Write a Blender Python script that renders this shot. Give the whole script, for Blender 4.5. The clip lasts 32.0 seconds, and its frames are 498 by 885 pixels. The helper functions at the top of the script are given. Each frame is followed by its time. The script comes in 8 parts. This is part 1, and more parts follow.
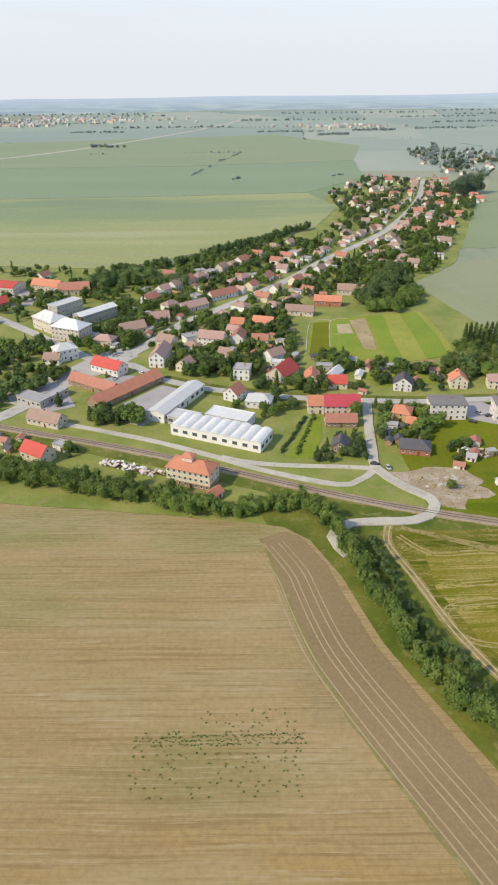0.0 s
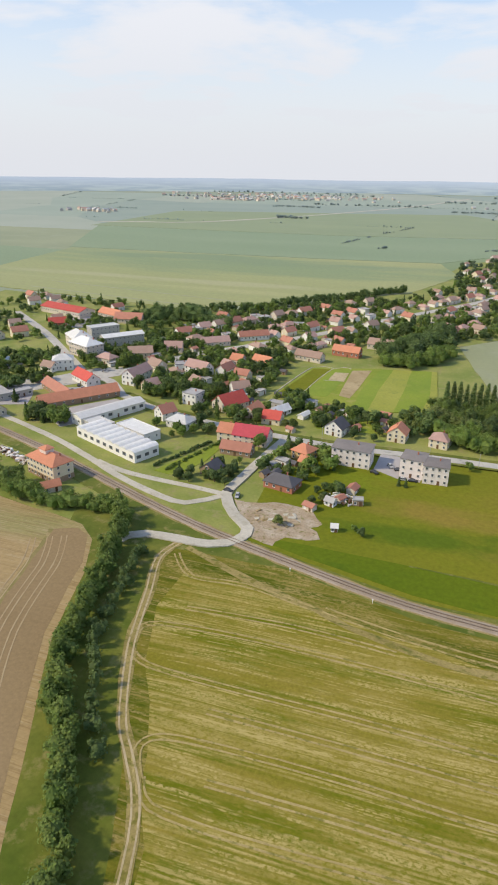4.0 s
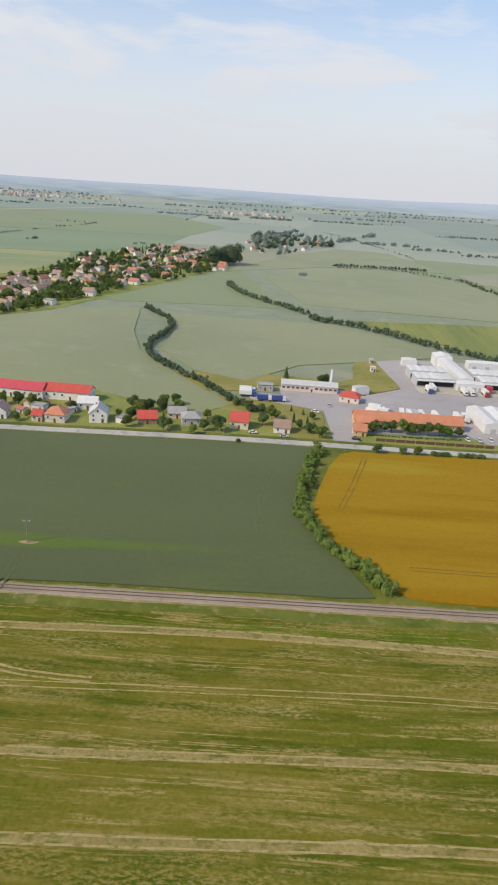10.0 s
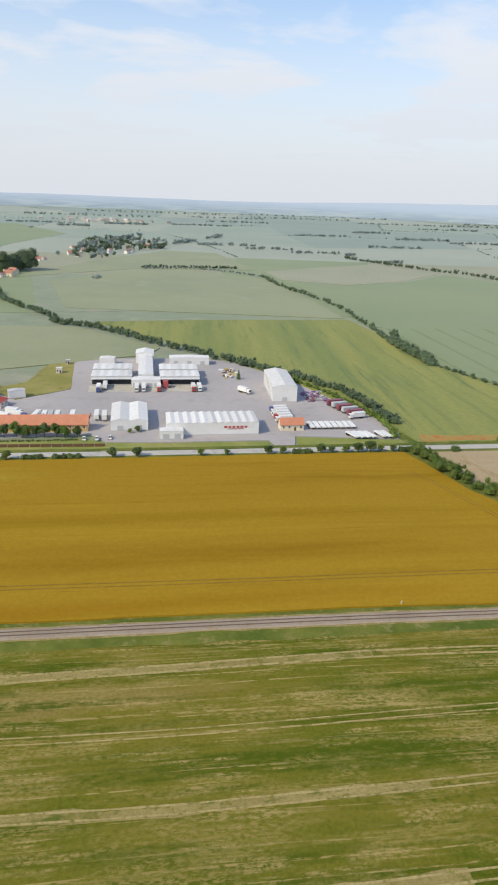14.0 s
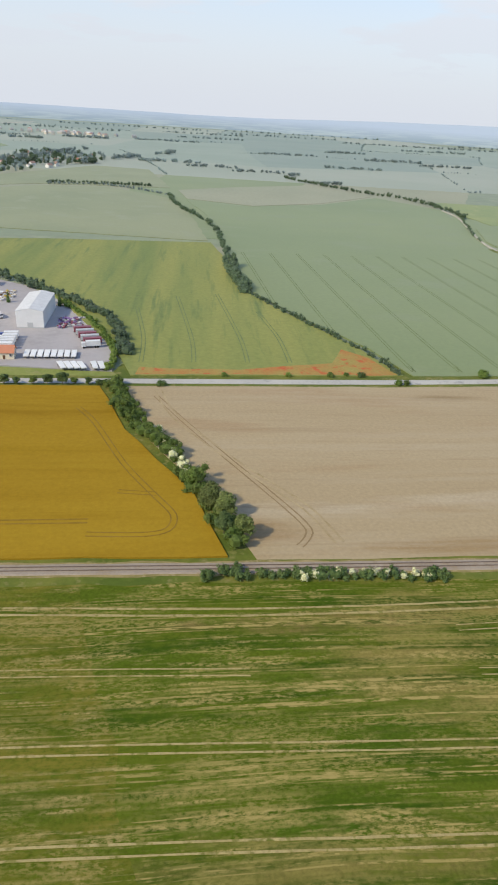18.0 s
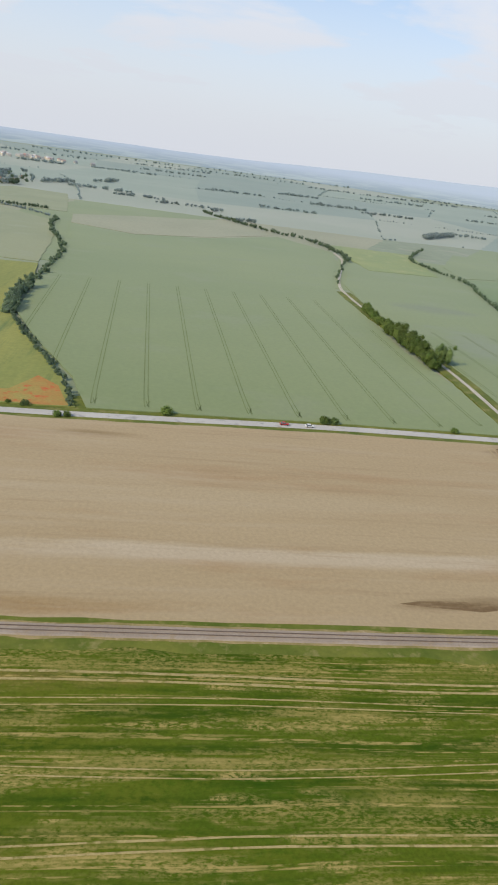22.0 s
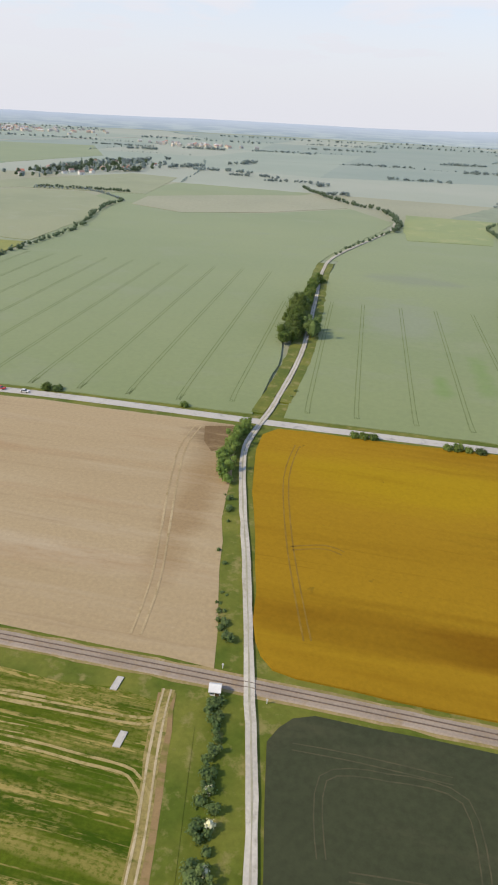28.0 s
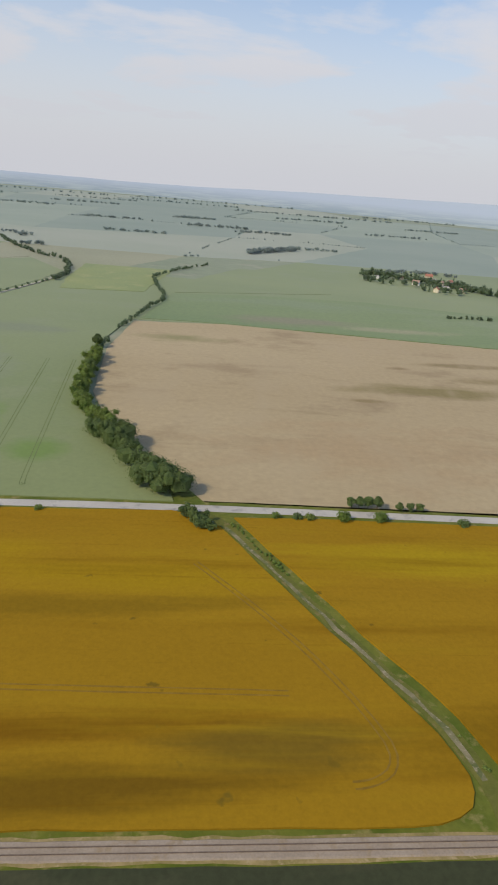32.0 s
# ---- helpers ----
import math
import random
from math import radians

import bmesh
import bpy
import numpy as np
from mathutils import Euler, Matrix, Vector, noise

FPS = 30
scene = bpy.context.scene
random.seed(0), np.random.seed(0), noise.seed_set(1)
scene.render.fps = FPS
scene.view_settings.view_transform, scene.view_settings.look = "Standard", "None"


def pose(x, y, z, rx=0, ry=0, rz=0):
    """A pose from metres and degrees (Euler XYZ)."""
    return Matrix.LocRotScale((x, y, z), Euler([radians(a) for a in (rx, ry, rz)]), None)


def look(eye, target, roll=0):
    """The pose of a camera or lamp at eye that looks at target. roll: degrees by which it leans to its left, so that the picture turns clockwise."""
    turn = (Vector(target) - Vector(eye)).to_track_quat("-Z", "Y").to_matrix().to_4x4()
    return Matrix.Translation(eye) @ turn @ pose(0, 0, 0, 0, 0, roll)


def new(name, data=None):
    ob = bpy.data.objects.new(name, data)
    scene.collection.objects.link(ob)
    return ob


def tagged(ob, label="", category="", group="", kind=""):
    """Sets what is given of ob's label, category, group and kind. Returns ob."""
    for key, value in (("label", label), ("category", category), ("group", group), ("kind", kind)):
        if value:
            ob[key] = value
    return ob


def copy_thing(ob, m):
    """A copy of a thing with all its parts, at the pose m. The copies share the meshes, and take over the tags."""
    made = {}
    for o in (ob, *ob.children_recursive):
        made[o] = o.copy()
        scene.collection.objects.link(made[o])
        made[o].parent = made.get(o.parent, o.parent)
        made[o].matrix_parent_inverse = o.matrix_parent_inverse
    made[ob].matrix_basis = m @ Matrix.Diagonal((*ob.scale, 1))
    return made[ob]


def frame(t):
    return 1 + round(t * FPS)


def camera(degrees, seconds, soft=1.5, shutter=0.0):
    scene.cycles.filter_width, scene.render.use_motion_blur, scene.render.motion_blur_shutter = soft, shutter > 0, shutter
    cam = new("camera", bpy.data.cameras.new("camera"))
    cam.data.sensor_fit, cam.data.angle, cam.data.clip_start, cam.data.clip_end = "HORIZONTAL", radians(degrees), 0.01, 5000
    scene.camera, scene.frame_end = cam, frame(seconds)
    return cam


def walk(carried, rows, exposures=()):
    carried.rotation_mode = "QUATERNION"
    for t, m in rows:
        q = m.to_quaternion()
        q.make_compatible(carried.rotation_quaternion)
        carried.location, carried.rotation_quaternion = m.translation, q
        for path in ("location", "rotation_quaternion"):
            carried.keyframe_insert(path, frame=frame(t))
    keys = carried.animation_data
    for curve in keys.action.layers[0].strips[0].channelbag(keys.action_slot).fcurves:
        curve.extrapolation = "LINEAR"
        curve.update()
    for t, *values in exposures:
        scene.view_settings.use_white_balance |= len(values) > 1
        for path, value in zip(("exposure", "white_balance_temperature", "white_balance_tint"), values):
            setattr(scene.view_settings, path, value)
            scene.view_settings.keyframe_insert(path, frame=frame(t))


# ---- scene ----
# The camera flies east along the railway, looking north out of the aircraft.
cam = camera(42.1, 32.0, 2.0)
PATH = [
    (0, (14.2, -30.8, 146.0), (17.3, 143.7, 48.2), -0.49),
    (0.5, (31.9, -29.9, 143.6), (26.4, 147.4, 51.2), -1.65),
    (1, (49.6, -29.0, 141.1), (38.6, 148.8, 50.2), -1.32),
    (1.5, (67.3, -28.0, 138.6), (47.9, 150.7, 50.9), -1.07),
    (2, (84.8, -26.7, 136.0), (51.5, 152.9, 54.5), -3.81),
    (2.5, (102.3, -25.0, 133.2), (42.9, 150.2, 57.3), -2.49),
    (4.5, (171.0, -15.3, 121.2), (118.7, 160.9, 42.4), 2.06),
    (5, (188.4, -13.6, 119.0), (142.2, 166.3, 44.9), 2.33),
    (5.5, (205.9, -12.2, 117.1), (160.4, 167.7, 42.6), 2.91),
    (6, (223.6, -11.3, 115.7), (180.1, 168.4, 39.3), 1.67),
    (6.5, (241.4, -10.7, 114.5), (197.8, 169.1, 38.4), 0.99),
    (7, (259.3, -10.3, 113.7), (220.5, 170.4, 37.5), 2.42),
    (7.5, (277.5, -10.2, 113.0), (238.5, 170.5, 36.7), 1.18),
    (8, (295.7, -10.3, 112.6), (262.3, 170.6, 34.0), 1.17),
    (8.5, (314.1, -10.3, 112.4), (280.6, 171.0, 35.0), 1.58),
    (9, (332.6, -10.3, 112.3), (310.9, 172.5, 34.1), 2.21),
    (9.5, (351.2, -10.2, 112.3), (353.1, 176.6, 41.0), 4.71),
    (10, (369.8, -10.0, 112.2), (375.9, 175.5, 37.7), 3.95),
    (10.5, (388.4, -9.5, 112.2), (403.8, 175.6, 38.1), 4.03),
    (11, (407.0, -8.9, 112.2), (426.7, 171.7, 28.6), 3.38),
    (11.5, (425.6, -8.2, 112.1), (446.4, 165.7, 15.6), 3.32),
    (12, (444.1, -7.5, 112.0), (468.8, 163.0, 10.5), 4.06),
    (12.5, (462.5, -6.7, 111.9), (489.2, 168.1, 18.6), 4.43),
    (13, (480.8, -6.1, 111.7), (511.8, 172.5, 27.1), 3.68),
    (13.5, (499.0, -5.5, 111.5), (528.5, 174.2, 28.7), 3.42),
    (14, (517.0, -5.0, 111.3), (548.3, 179.0, 39.5), 2.35),
    (14.5, (534.9, -4.6, 111.1), (565.7, 182.8, 48.2), 1.77),
    (16.5, (605.2, -2.6, 110.0), (633.7, 195.4, 110.7), -0.34),
    (16.6, (608.8, -2.5, 110.0), (636.0, 194.3, 87.3), 0.30),
    (16.7, (612.3, -2.4, 110.0), (637.6, 189.6, 60.0), 1.06),
    (16.8, (615.9, -2.3, 109.9), (640.0, 185.8, 46.3), 1.45),
    (16.9, (619.4, -2.1, 109.9), (642.6, 182.3, 36.0), 1.75),
    (17, (623.0, -2.0, 109.8), (645.4, 179.6, 29.0), 1.96),
    (17.5, (640.8, -1.4, 109.6), (663.8, 174.1, 16.5), 2.54),
    (18, (658.7, -0.8, 109.5), (688.4, 174.6, 18.0), 3.74),
    (18.5, (676.7, -0.2, 109.4), (713.8, 176.1, 22.8), 5.65),
    (19, (694.8, 0.2, 109.5), (731.1, 176.3, 21.9), 5.80),
    (19.5, (712.9, 0.7, 109.6), (746.3, 175.0, 17.4), 5.31),
    (20, (731.1, 1.2, 109.8), (759.1, 177.5, 19.5), 5.22),
    (20.5, (749.4, 1.7, 110.1), (777.9, 179.3, 22.6), 6.28),
    (21, (767.7, 2.2, 110.5), (799.4, 180.3, 25.0), 6.32),
    (21.5, (786.1, 2.7, 111.0), (821.8, 179.7, 25.0), 7.09),
    (22, (804.6, 3.2, 111.6), (839.6, 182.5, 30.3), 7.98),
    (22.5, (823.1, 3.7, 112.3), (857.7, 181.8, 28.1), 6.80),
    (23, (841.7, 4.2, 113.0), (878.2, 178.4, 21.8), 6.34),
    (23.5, (860.3, 4.9, 113.7), (896.6, 181.0, 26.0), 6.14),
    (24, (879.0, 5.8, 114.4), (917.1, 181.4, 26.6), 7.62),
    (24.5, (897.7, 7.0, 115.0), (926.4, 183.3, 25.0), 7.43),
    (25, (916.4, 8.4, 115.5), (926.8, 184.4, 21.0), 6.00),
    (25.5, (935.2, 10.0, 115.9), (932.3, 184.0, 17.3), 4.08),
    (27.5, (1010.6, 17.2, 118.3), (955.6, 180.7, 17.0), -2.29),
    (28, (1029.6, 18.7, 119.1), (1001.2, 194.4, 28.0), 2.88),
    (28.5, (1048.6, 20.0, 120.1), (1040.2, 201.6, 36.8), 4.22),
    (29, (1067.6, 21.2, 121.0), (1069.3, 204.5, 41.2), 4.23),
    (29.5, (1086.7, 22.3, 122.0), (1094.7, 206.8, 45.2), 4.75),
    (30, (1105.8, 23.4, 123.0), (1114.1, 208.5, 47.6), 5.57),
    (30.5, (1125.0, 24.6, 123.8), (1136.2, 211.1, 52.3), 5.94),
    (31, (1144.3, 25.9, 124.7), (1160.4, 212.8, 55.2), 6.75),
    (31.5, (1163.6, 27.1, 125.5), (1186.3, 212.5, 53.9), 6.34),
    (32, (1182.8, 28.4, 126.3), (1211.3, 211.6, 51.5), 5.06),
]
EXPOSURES = [(0.0, 0.02, 6800, 10), (2.5, 0.0, 6850, 10), (5.0, -0.08, 6900, 12), (8.0, -0.16, 6900, 12), (10.0, -0.2, 6900, 12), (11.0, -0.18, 6850, 11), (12.0, 0.02, 6800, 11), (13.0, -0.06, 6750, 10), (14.5, -0.16, 6700, 10), (15.5, -0.58, 6250, 4), (16.5, -0.82, 6000, 2), (16.9, -0.6, 6200, 4), (17.5, -0.32, 6450, 8), (18.2, -0.08, 6650, 10), (21.0, -0.05, 6700, 11), (22.0, -0.19, 6700, 11), (25.0, -0.23, 6700, 11), (28.0, -0.05, 6900, 14), (29.0, -0.19, 6900, 14), (30.0, -0.23, 6900, 14), (31.0, -0.37, 6900, 14), (32.0, -0.41, 6900, 13)]
walk(cam, [(t, look(eye, target, roll)) for t, eye, target, roll in PATH], EXPOSURES)

# ---- daylight: hazy early-summer afternoon, sun from the west-south-west ----
SUN_DIR = Vector((-1.0, -0.55, 0.95)).normalized()
world = bpy.data.worlds.new("hazy_sky")
scene.world = world
world.use_nodes = True


def node(tree, kind, **inputs):
    n = tree.nodes.new(kind)
    for key, value in inputs.items():
        n.inputs[key.replace("_", " ")].default_value = value
    return n


def make_sky():
    tree = world.node_tree
    tree.nodes.clear()
    sky = tree.nodes.new("ShaderNodeTexSky")
    sky.sky_type, sky.sun_disc = "NISHITA", False
    sky.sun_elevation = math.asin(SUN_DIR.z)
    sky.sun_rotation = math.atan2(SUN_DIR.x, SUN_DIR.y)
    sky.altitude, sky.air_density, sky.dust_density, sky.ozone_density = 300, 1.0, 0.6, 2.0
    # thin broken cloud on a flat layer, thicker towards the horizon
    coord = tree.nodes.new("ShaderNodeTexCoord")
    split = tree.nodes.new("ShaderNodeSeparateXYZ")
    tree.links.new(coord.outputs["Generated"], split.inputs[0])
    lift = tree.nodes.new("ShaderNodeMath")
    lift.operation, lift.inputs[1].default_value = "MAXIMUM", 0.0
    tree.links.new(split.outputs["Z"], lift.inputs[0])
    add = tree.nodes.new("ShaderNodeMath")
    add.operation, add.inputs[1].default_value = "ADD", 0.12
    tree.links.new(lift.outputs[0], add.inputs[0])
    layer = tree.nodes.new("ShaderNodeCombineXYZ")
    for axis in "XY":
        div = tree.nodes.new("ShaderNodeMath")
        div.operation = "DIVIDE"
        tree.links.new(split.outputs[axis], div.inputs[0])
        tree.links.new(add.outputs[0], div.inputs[1])
        tree.links.new(div.outputs[0], layer.inputs[axis])
    cloud = node(tree, "ShaderNodeTexNoise", Scale=0.75, Detail=8.0, Roughness=0.55, Distortion=0.25)
    tree.links.new(layer.outputs[0], cloud.inputs["Vector"])
    ramp = tree.nodes.new("ShaderNodeMapRange")
    ramp.interpolation_type = "SMOOTHSTEP"
    ramp.inputs["From Min"].default_value, ramp.inputs["From Max"].default_value = 0.32, 0.58
    ramp.inputs["To Max"].default_value = 0.95
    tree.links.new(cloud.outputs["Fac"], ramp.inputs["Value"])
    thin = tree.nodes.new("ShaderNodeMapRange")
    thin.interpolation_type = "SMOOTHSTEP"
    thin.inputs["From Min"].default_value, thin.inputs["From Max"].default_value = 0.15, 0.50
    thin.inputs["To Min"].default_value, thin.inputs["To Max"].default_value = 1.0, 0.30
    tree.links.new(lift.outputs[0], thin.inputs["Value"])
    sparse = tree.nodes.new("ShaderNodeMath")
    sparse.operation = "MULTIPLY"
    tree.links.new(ramp.outputs[0], sparse.inputs[0])
    tree.links.new(thin.outputs[0], sparse.inputs[1])
    veil = tree.nodes.new("ShaderNodeMapRange")
    veil.interpolation_type = "SMOOTHSTEP"
    veil.inputs["From Min"].default_value, veil.inputs["From Max"].default_value = 0.0, 0.36
    veil.inputs["To Min"].default_value, veil.inputs["To Max"].default_value = 0.98, 0.10
    tree.links.new(lift.outputs[0], veil.inputs["Value"])
    top = tree.nodes.new("ShaderNodeMath")
    top.operation = "MAXIMUM"
    tree.links.new(sparse.outputs[0], top.inputs[0])
    tree.links.new(veil.outputs[0], top.inputs[1])
    low = tree.nodes.new("ShaderNodeMix")
    low.data_type = "RGBA"
    low.inputs["A"].default_value, low.inputs["B"].default_value = (*CLOUD, 1), (*VEIL, 1)
    tree.links.new(veil.outputs[0], low.inputs["Factor"])
    mix = tree.nodes.new("ShaderNodeMix")
    mix.data_type = "RGBA"
    tree.links.new(low.outputs["Result"], mix.inputs["B"])
    tree.links.new(top.outputs[0], mix.inputs["Factor"])
    clear_blue = node(tree, "ShaderNodeHueSaturation", Saturation=1.3, Value=1.6)
    tree.links.new(sky.outputs[0], clear_blue.inputs["Color"])
    tree.links.new(clear_blue.outputs[0], mix.inputs["A"])
    back = node(tree, "ShaderNodeBackground", Strength=SKY_STRENGTH)
    tree.links.new(mix.outputs["Result"], back.inputs["Color"])
    out = tree.nodes.new("ShaderNodeOutputWorld")
    tree.links.new(back.outputs[0], out.inputs[0])


CLOUD, VEIL, SKY_STRENGTH = (8.1, 8.3, 8.8), (5.95, 6.4, 7.2), 0.125
make_sky()
sun = new("sun", bpy.data.lights.new("sun", "SUN"))
sun.data.energy, sun.data.angle, sun.data.color = 3.45, radians(3.0), (1.0, 0.875, 0.62)
sun.matrix_world = look(SUN_DIR * 100, (0, 0, 0))

# ---- materials ----
def material(name, a, b, patch=0.02, grain=1.0, rough=0.9, stretch=(1, 1, 1), turn=0.0, c=None, own=False, relief=0.0, metal=0.0, bands=None, sheen=0.0, spread=0.5, per_object=0.0, per_leaf=0.0, specular=0.3, streak=0.0, contrast=0.16, zones=(), specks=None):
    """Two colours mixed by a broad noise and darkened or lightened by a fine one; c: worn or bare spots. Scales are per metre."""
    m = bpy.data.materials.new(name)
    m.use_nodes = True
    t = m.node_tree
    t.nodes.clear()
    link = t.links.new
    if own:
        place = t.nodes.new("ShaderNodeTexCoord").outputs["Object"]
    else:
        place = t.nodes.new("ShaderNodeNewGeometry").outputs["Position"]
    spin = t.nodes.new("ShaderNodeMapping")
    spin.inputs["Rotation"].default_value = (0, 0, radians(turn))
    link(place, spin.inputs["Vector"])
    mp = t.nodes.new("ShaderNodeMapping")
    mp.inputs["Scale"].default_value = stretch
    link(spin.outputs[0], mp.inputs["Vector"])
    where = mp.outputs[0]

    def noise_at(scale, detail, rough_=0.55):
        n = node(t, "ShaderNodeTexNoise", Scale=scale, Detail=detail, Roughness=rough_)
        link(where, n.inputs["Vector"])
        return n.outputs["Fac"]

    def ranged(value, low, high, to_low=0.0, to_high=1.0):
        r = t.nodes.new("ShaderNodeMapRange")
        for key, v in (("From Min", low), ("From Max", high), ("To Min", to_low), ("To Max", to_high)):
            r.inputs[key].default_value = v
        link(value, r.inputs["Value"])
        return r.outputs[0]

    def mixed(f, x, y, how="MIX"):
        n = t.nodes.new("ShaderNodeMix")
        n.data_type, n.blend_type = "RGBA", how
        for key, v in (("Factor", f), ("A", x), ("B", y)):
            if isinstance(v, (tuple, float, int)):
                n.inputs[key].default_value = (*v, 1) if isinstance(v, tuple) else v
            else:
                link(v, n.inputs[key])
        return n.outputs["Result"]

    half = 0.5 * spread
    colour = mixed(ranged(noise_at(patch, 5), 0.5 - 0.5 * half, 0.5 + 0.5 * half), a, b)
    if c is not None:
        spots = noise_at(patch * 3.7, 6, 0.65)
        colour = mixed(ranged(spots, 0.54, 0.66), colour, c)
    for n, (x, y, rx, ry, tint) in enumerate(zones):
        # a soft-edged ragged patch of another growth or soil, at a place of the plan
        spot = t.nodes.new("ShaderNodeMapping")
        spot.vector_type = "TEXTURE"
        spot.inputs["Location"].default_value = (x, y, 0)
        spot.inputs["Scale"].default_value = (rx, ry, 1e6)
        link(place, spot.inputs["Vector"])
        far = t.nodes.new("ShaderNodeVectorMath")
        far.operation = "LENGTH"
        link(spot.outputs[0], far.inputs[0])
        ragged = t.nodes.new("ShaderNodeMath")
        ragged.operation = "ADD"
        link(far.outputs["Value"], ragged.inputs[0])
        link(ranged(noise_at(patch * (2.6 + 0.3 * n), 6, 0.65), 0.3, 0.7, -0.75, 0.75), ragged.inputs[1])
        colour = mixed(ranged(ragged.outputs[0], 1.15, 0.35, 0.0, 0.9), colour, tint)
    if specks is not None:
        fleck = node(t, "ShaderNodeTexNoise", Scale=specks[0], Detail=3, Roughness=0.6)
        link(spin.outputs[0], fleck.inputs["Vector"])
        colour = mixed(ranged(fleck.outputs["Fac"], specks[1], specks[1] + 0.05), colour, specks[2])
    if bands is not None:
        every, wide, tint, amount = bands
        w = t.nodes.new("ShaderNodeTexWave")
        w.bands_direction = "Y"
        w.inputs["Scale"].default_value = 0.314 / every
        w.inputs["Distortion"].default_value, w.inputs["Detail"].default_value = 0.7, 2.0
        w.inputs["Detail Scale"].default_value = 0.6
        link(where, w.inputs["Vector"])
        colour = mixed(ranged(w.outputs["Fac"], 1 - wide, 1.0, 0.0, amount), colour, tint)
    raw = node(t, "ShaderNodeTexNoise", Scale=grain, Detail=4, Roughness=0.7)
    link(spin.outputs[0], raw.inputs["Vector"])
    fine = raw.outputs["Fac"]
    colour = mixed(1.0, colour, mixed(ranged(fine, 0.25, 0.75), (1 - contrast,) * 3, (1 + contrast,) * 3), "MULTIPLY")
    if per_object:
        r = t.nodes.new("ShaderNodeObjectInfo").outputs["Random"]
        colour = mixed(1.0, colour, mixed(r, (1 - per_object,) * 3, (1 + per_object,) * 3), "MULTIPLY")
    if per_leaf:
        r = t.nodes.new("ShaderNodeNewGeometry").outputs["Random Per Island"]
        colour = mixed(1.0, colour, mixed(r, (1 - per_leaf,) * 3, (1 + per_leaf, 1 + per_leaf, 1 + 0.5 * per_leaf)), "MULTIPLY")
    p = node(t, "ShaderNodeBsdfPrincipled", Roughness=rough, Metallic=metal)
    p.inputs["Specular IOR Level"].default_value = specular
    link(colour, p.inputs["Base Color"])
    if sheen:
        p.inputs["Sheen Weight"].default_value = sheen
        p.inputs["Sheen Roughness"].default_value = 0.5
        p.inputs["Sheen Tint"].default_value = (0.88, 0.93, 0.96, 1)
    if relief:
        bump = node(t, "ShaderNodeBump", Strength=relief, Distance=0.3)
        link(fine, bump.inputs["Height"])
        link(bump.outputs[0], p.inputs["Normal"])
    out = t.nodes.new("ShaderNodeOutputMaterial")
    link(p.outputs[0], out.inputs[0])
    return m


SH = 0.22
NEAR = 0.06
GRASS = material("rough_grass", (0.185, 0.23, 0.045), (0.29, 0.295, 0.085), 0.045, 0.9, c=(0.27, 0.25, 0.10), sheen=NEAR, specular=0.12)
MEADOW = material("meadow", (0.125, 0.160, 0.008), (0.205, 0.195, 0.018), 0.014, 0.5, stretch=(0.5, 1, 1), c=(0.165, 0.185, 0.012), specular=0.15, spread=0.8, contrast=0.2, zones=((165, 215, 40, 9, (0.245, 0.185, 0.035)), (190, 192, 26, 6, (0.225, 0.185, 0.03)), (150, 197, 34, 8, (0.085, 0.135, 0.007)), (185, 204, 18, 5, (0.095, 0.14, 0.008)), (120, 240, 26, 12, (0.16, 0.205, 0.012)), (190, 236, 20, 14, (0.20, 0.185, 0.02))))
MEADOW_LOW = material("uncut_meadow", (0.092, 0.140, 0.005), (0.122, 0.160, 0.007), 0.03, 0.6, stretch=(0.4, 1, 1), c=(0.085, 0.135, 0.006), specular=0.15, spread=0.7, contrast=0.2)
LAWN = material("mown_lawn", (0.195, 0.255, 0.022), (0.27, 0.30, 0.04), 0.03, 0.7, c=(0.30, 0.29, 0.07), sheen=NEAR, specular=0.12)
VERGE = material("verge_grass", (0.085, 0.120, 0.014), (0.165, 0.175, 0.03), 0.05, 0.6, c=(0.23, 0.21, 0.07), sheen=NEAR, specular=0.12)
LAND = material("open_country", (0.17, 0.215, 0.105), (0.225, 0.25, 0.14), 0.0035, 0.05, c=(0.27, 0.265, 0.165), sheen=SH, spread=0.8)
SOIL = material("dry_tilled_soil", (0.365, 0.272, 0.148), (0.415, 0.32, 0.186), 0.014, 0.8, stretch=(0.15, 1, 1), turn=1.5, c=(0.365, 0.255, 0.135), sheen=NEAR, spread=0.9, contrast=0.14, zones=((980, 250, 14, 17, (0.18, 0.12, 0.055)), (982, 200, 8, 55, (0.30, 0.205, 0.10)), (790, 250, 22, 4, (0.27, 0.19, 0.09)), (760, 142, 60, 4, (0.31, 0.205, 0.09)), (680, 152, 22, 10, (0.30, 0.195, 0.09)), (900, 144, 24, 3.6, (0.19, 0.125, 0.055)), (850, 165, 150, 5, (0.47, 0.385, 0.265)), (820, 200, 110, 10, (0.41, 0.32, 0.19))))
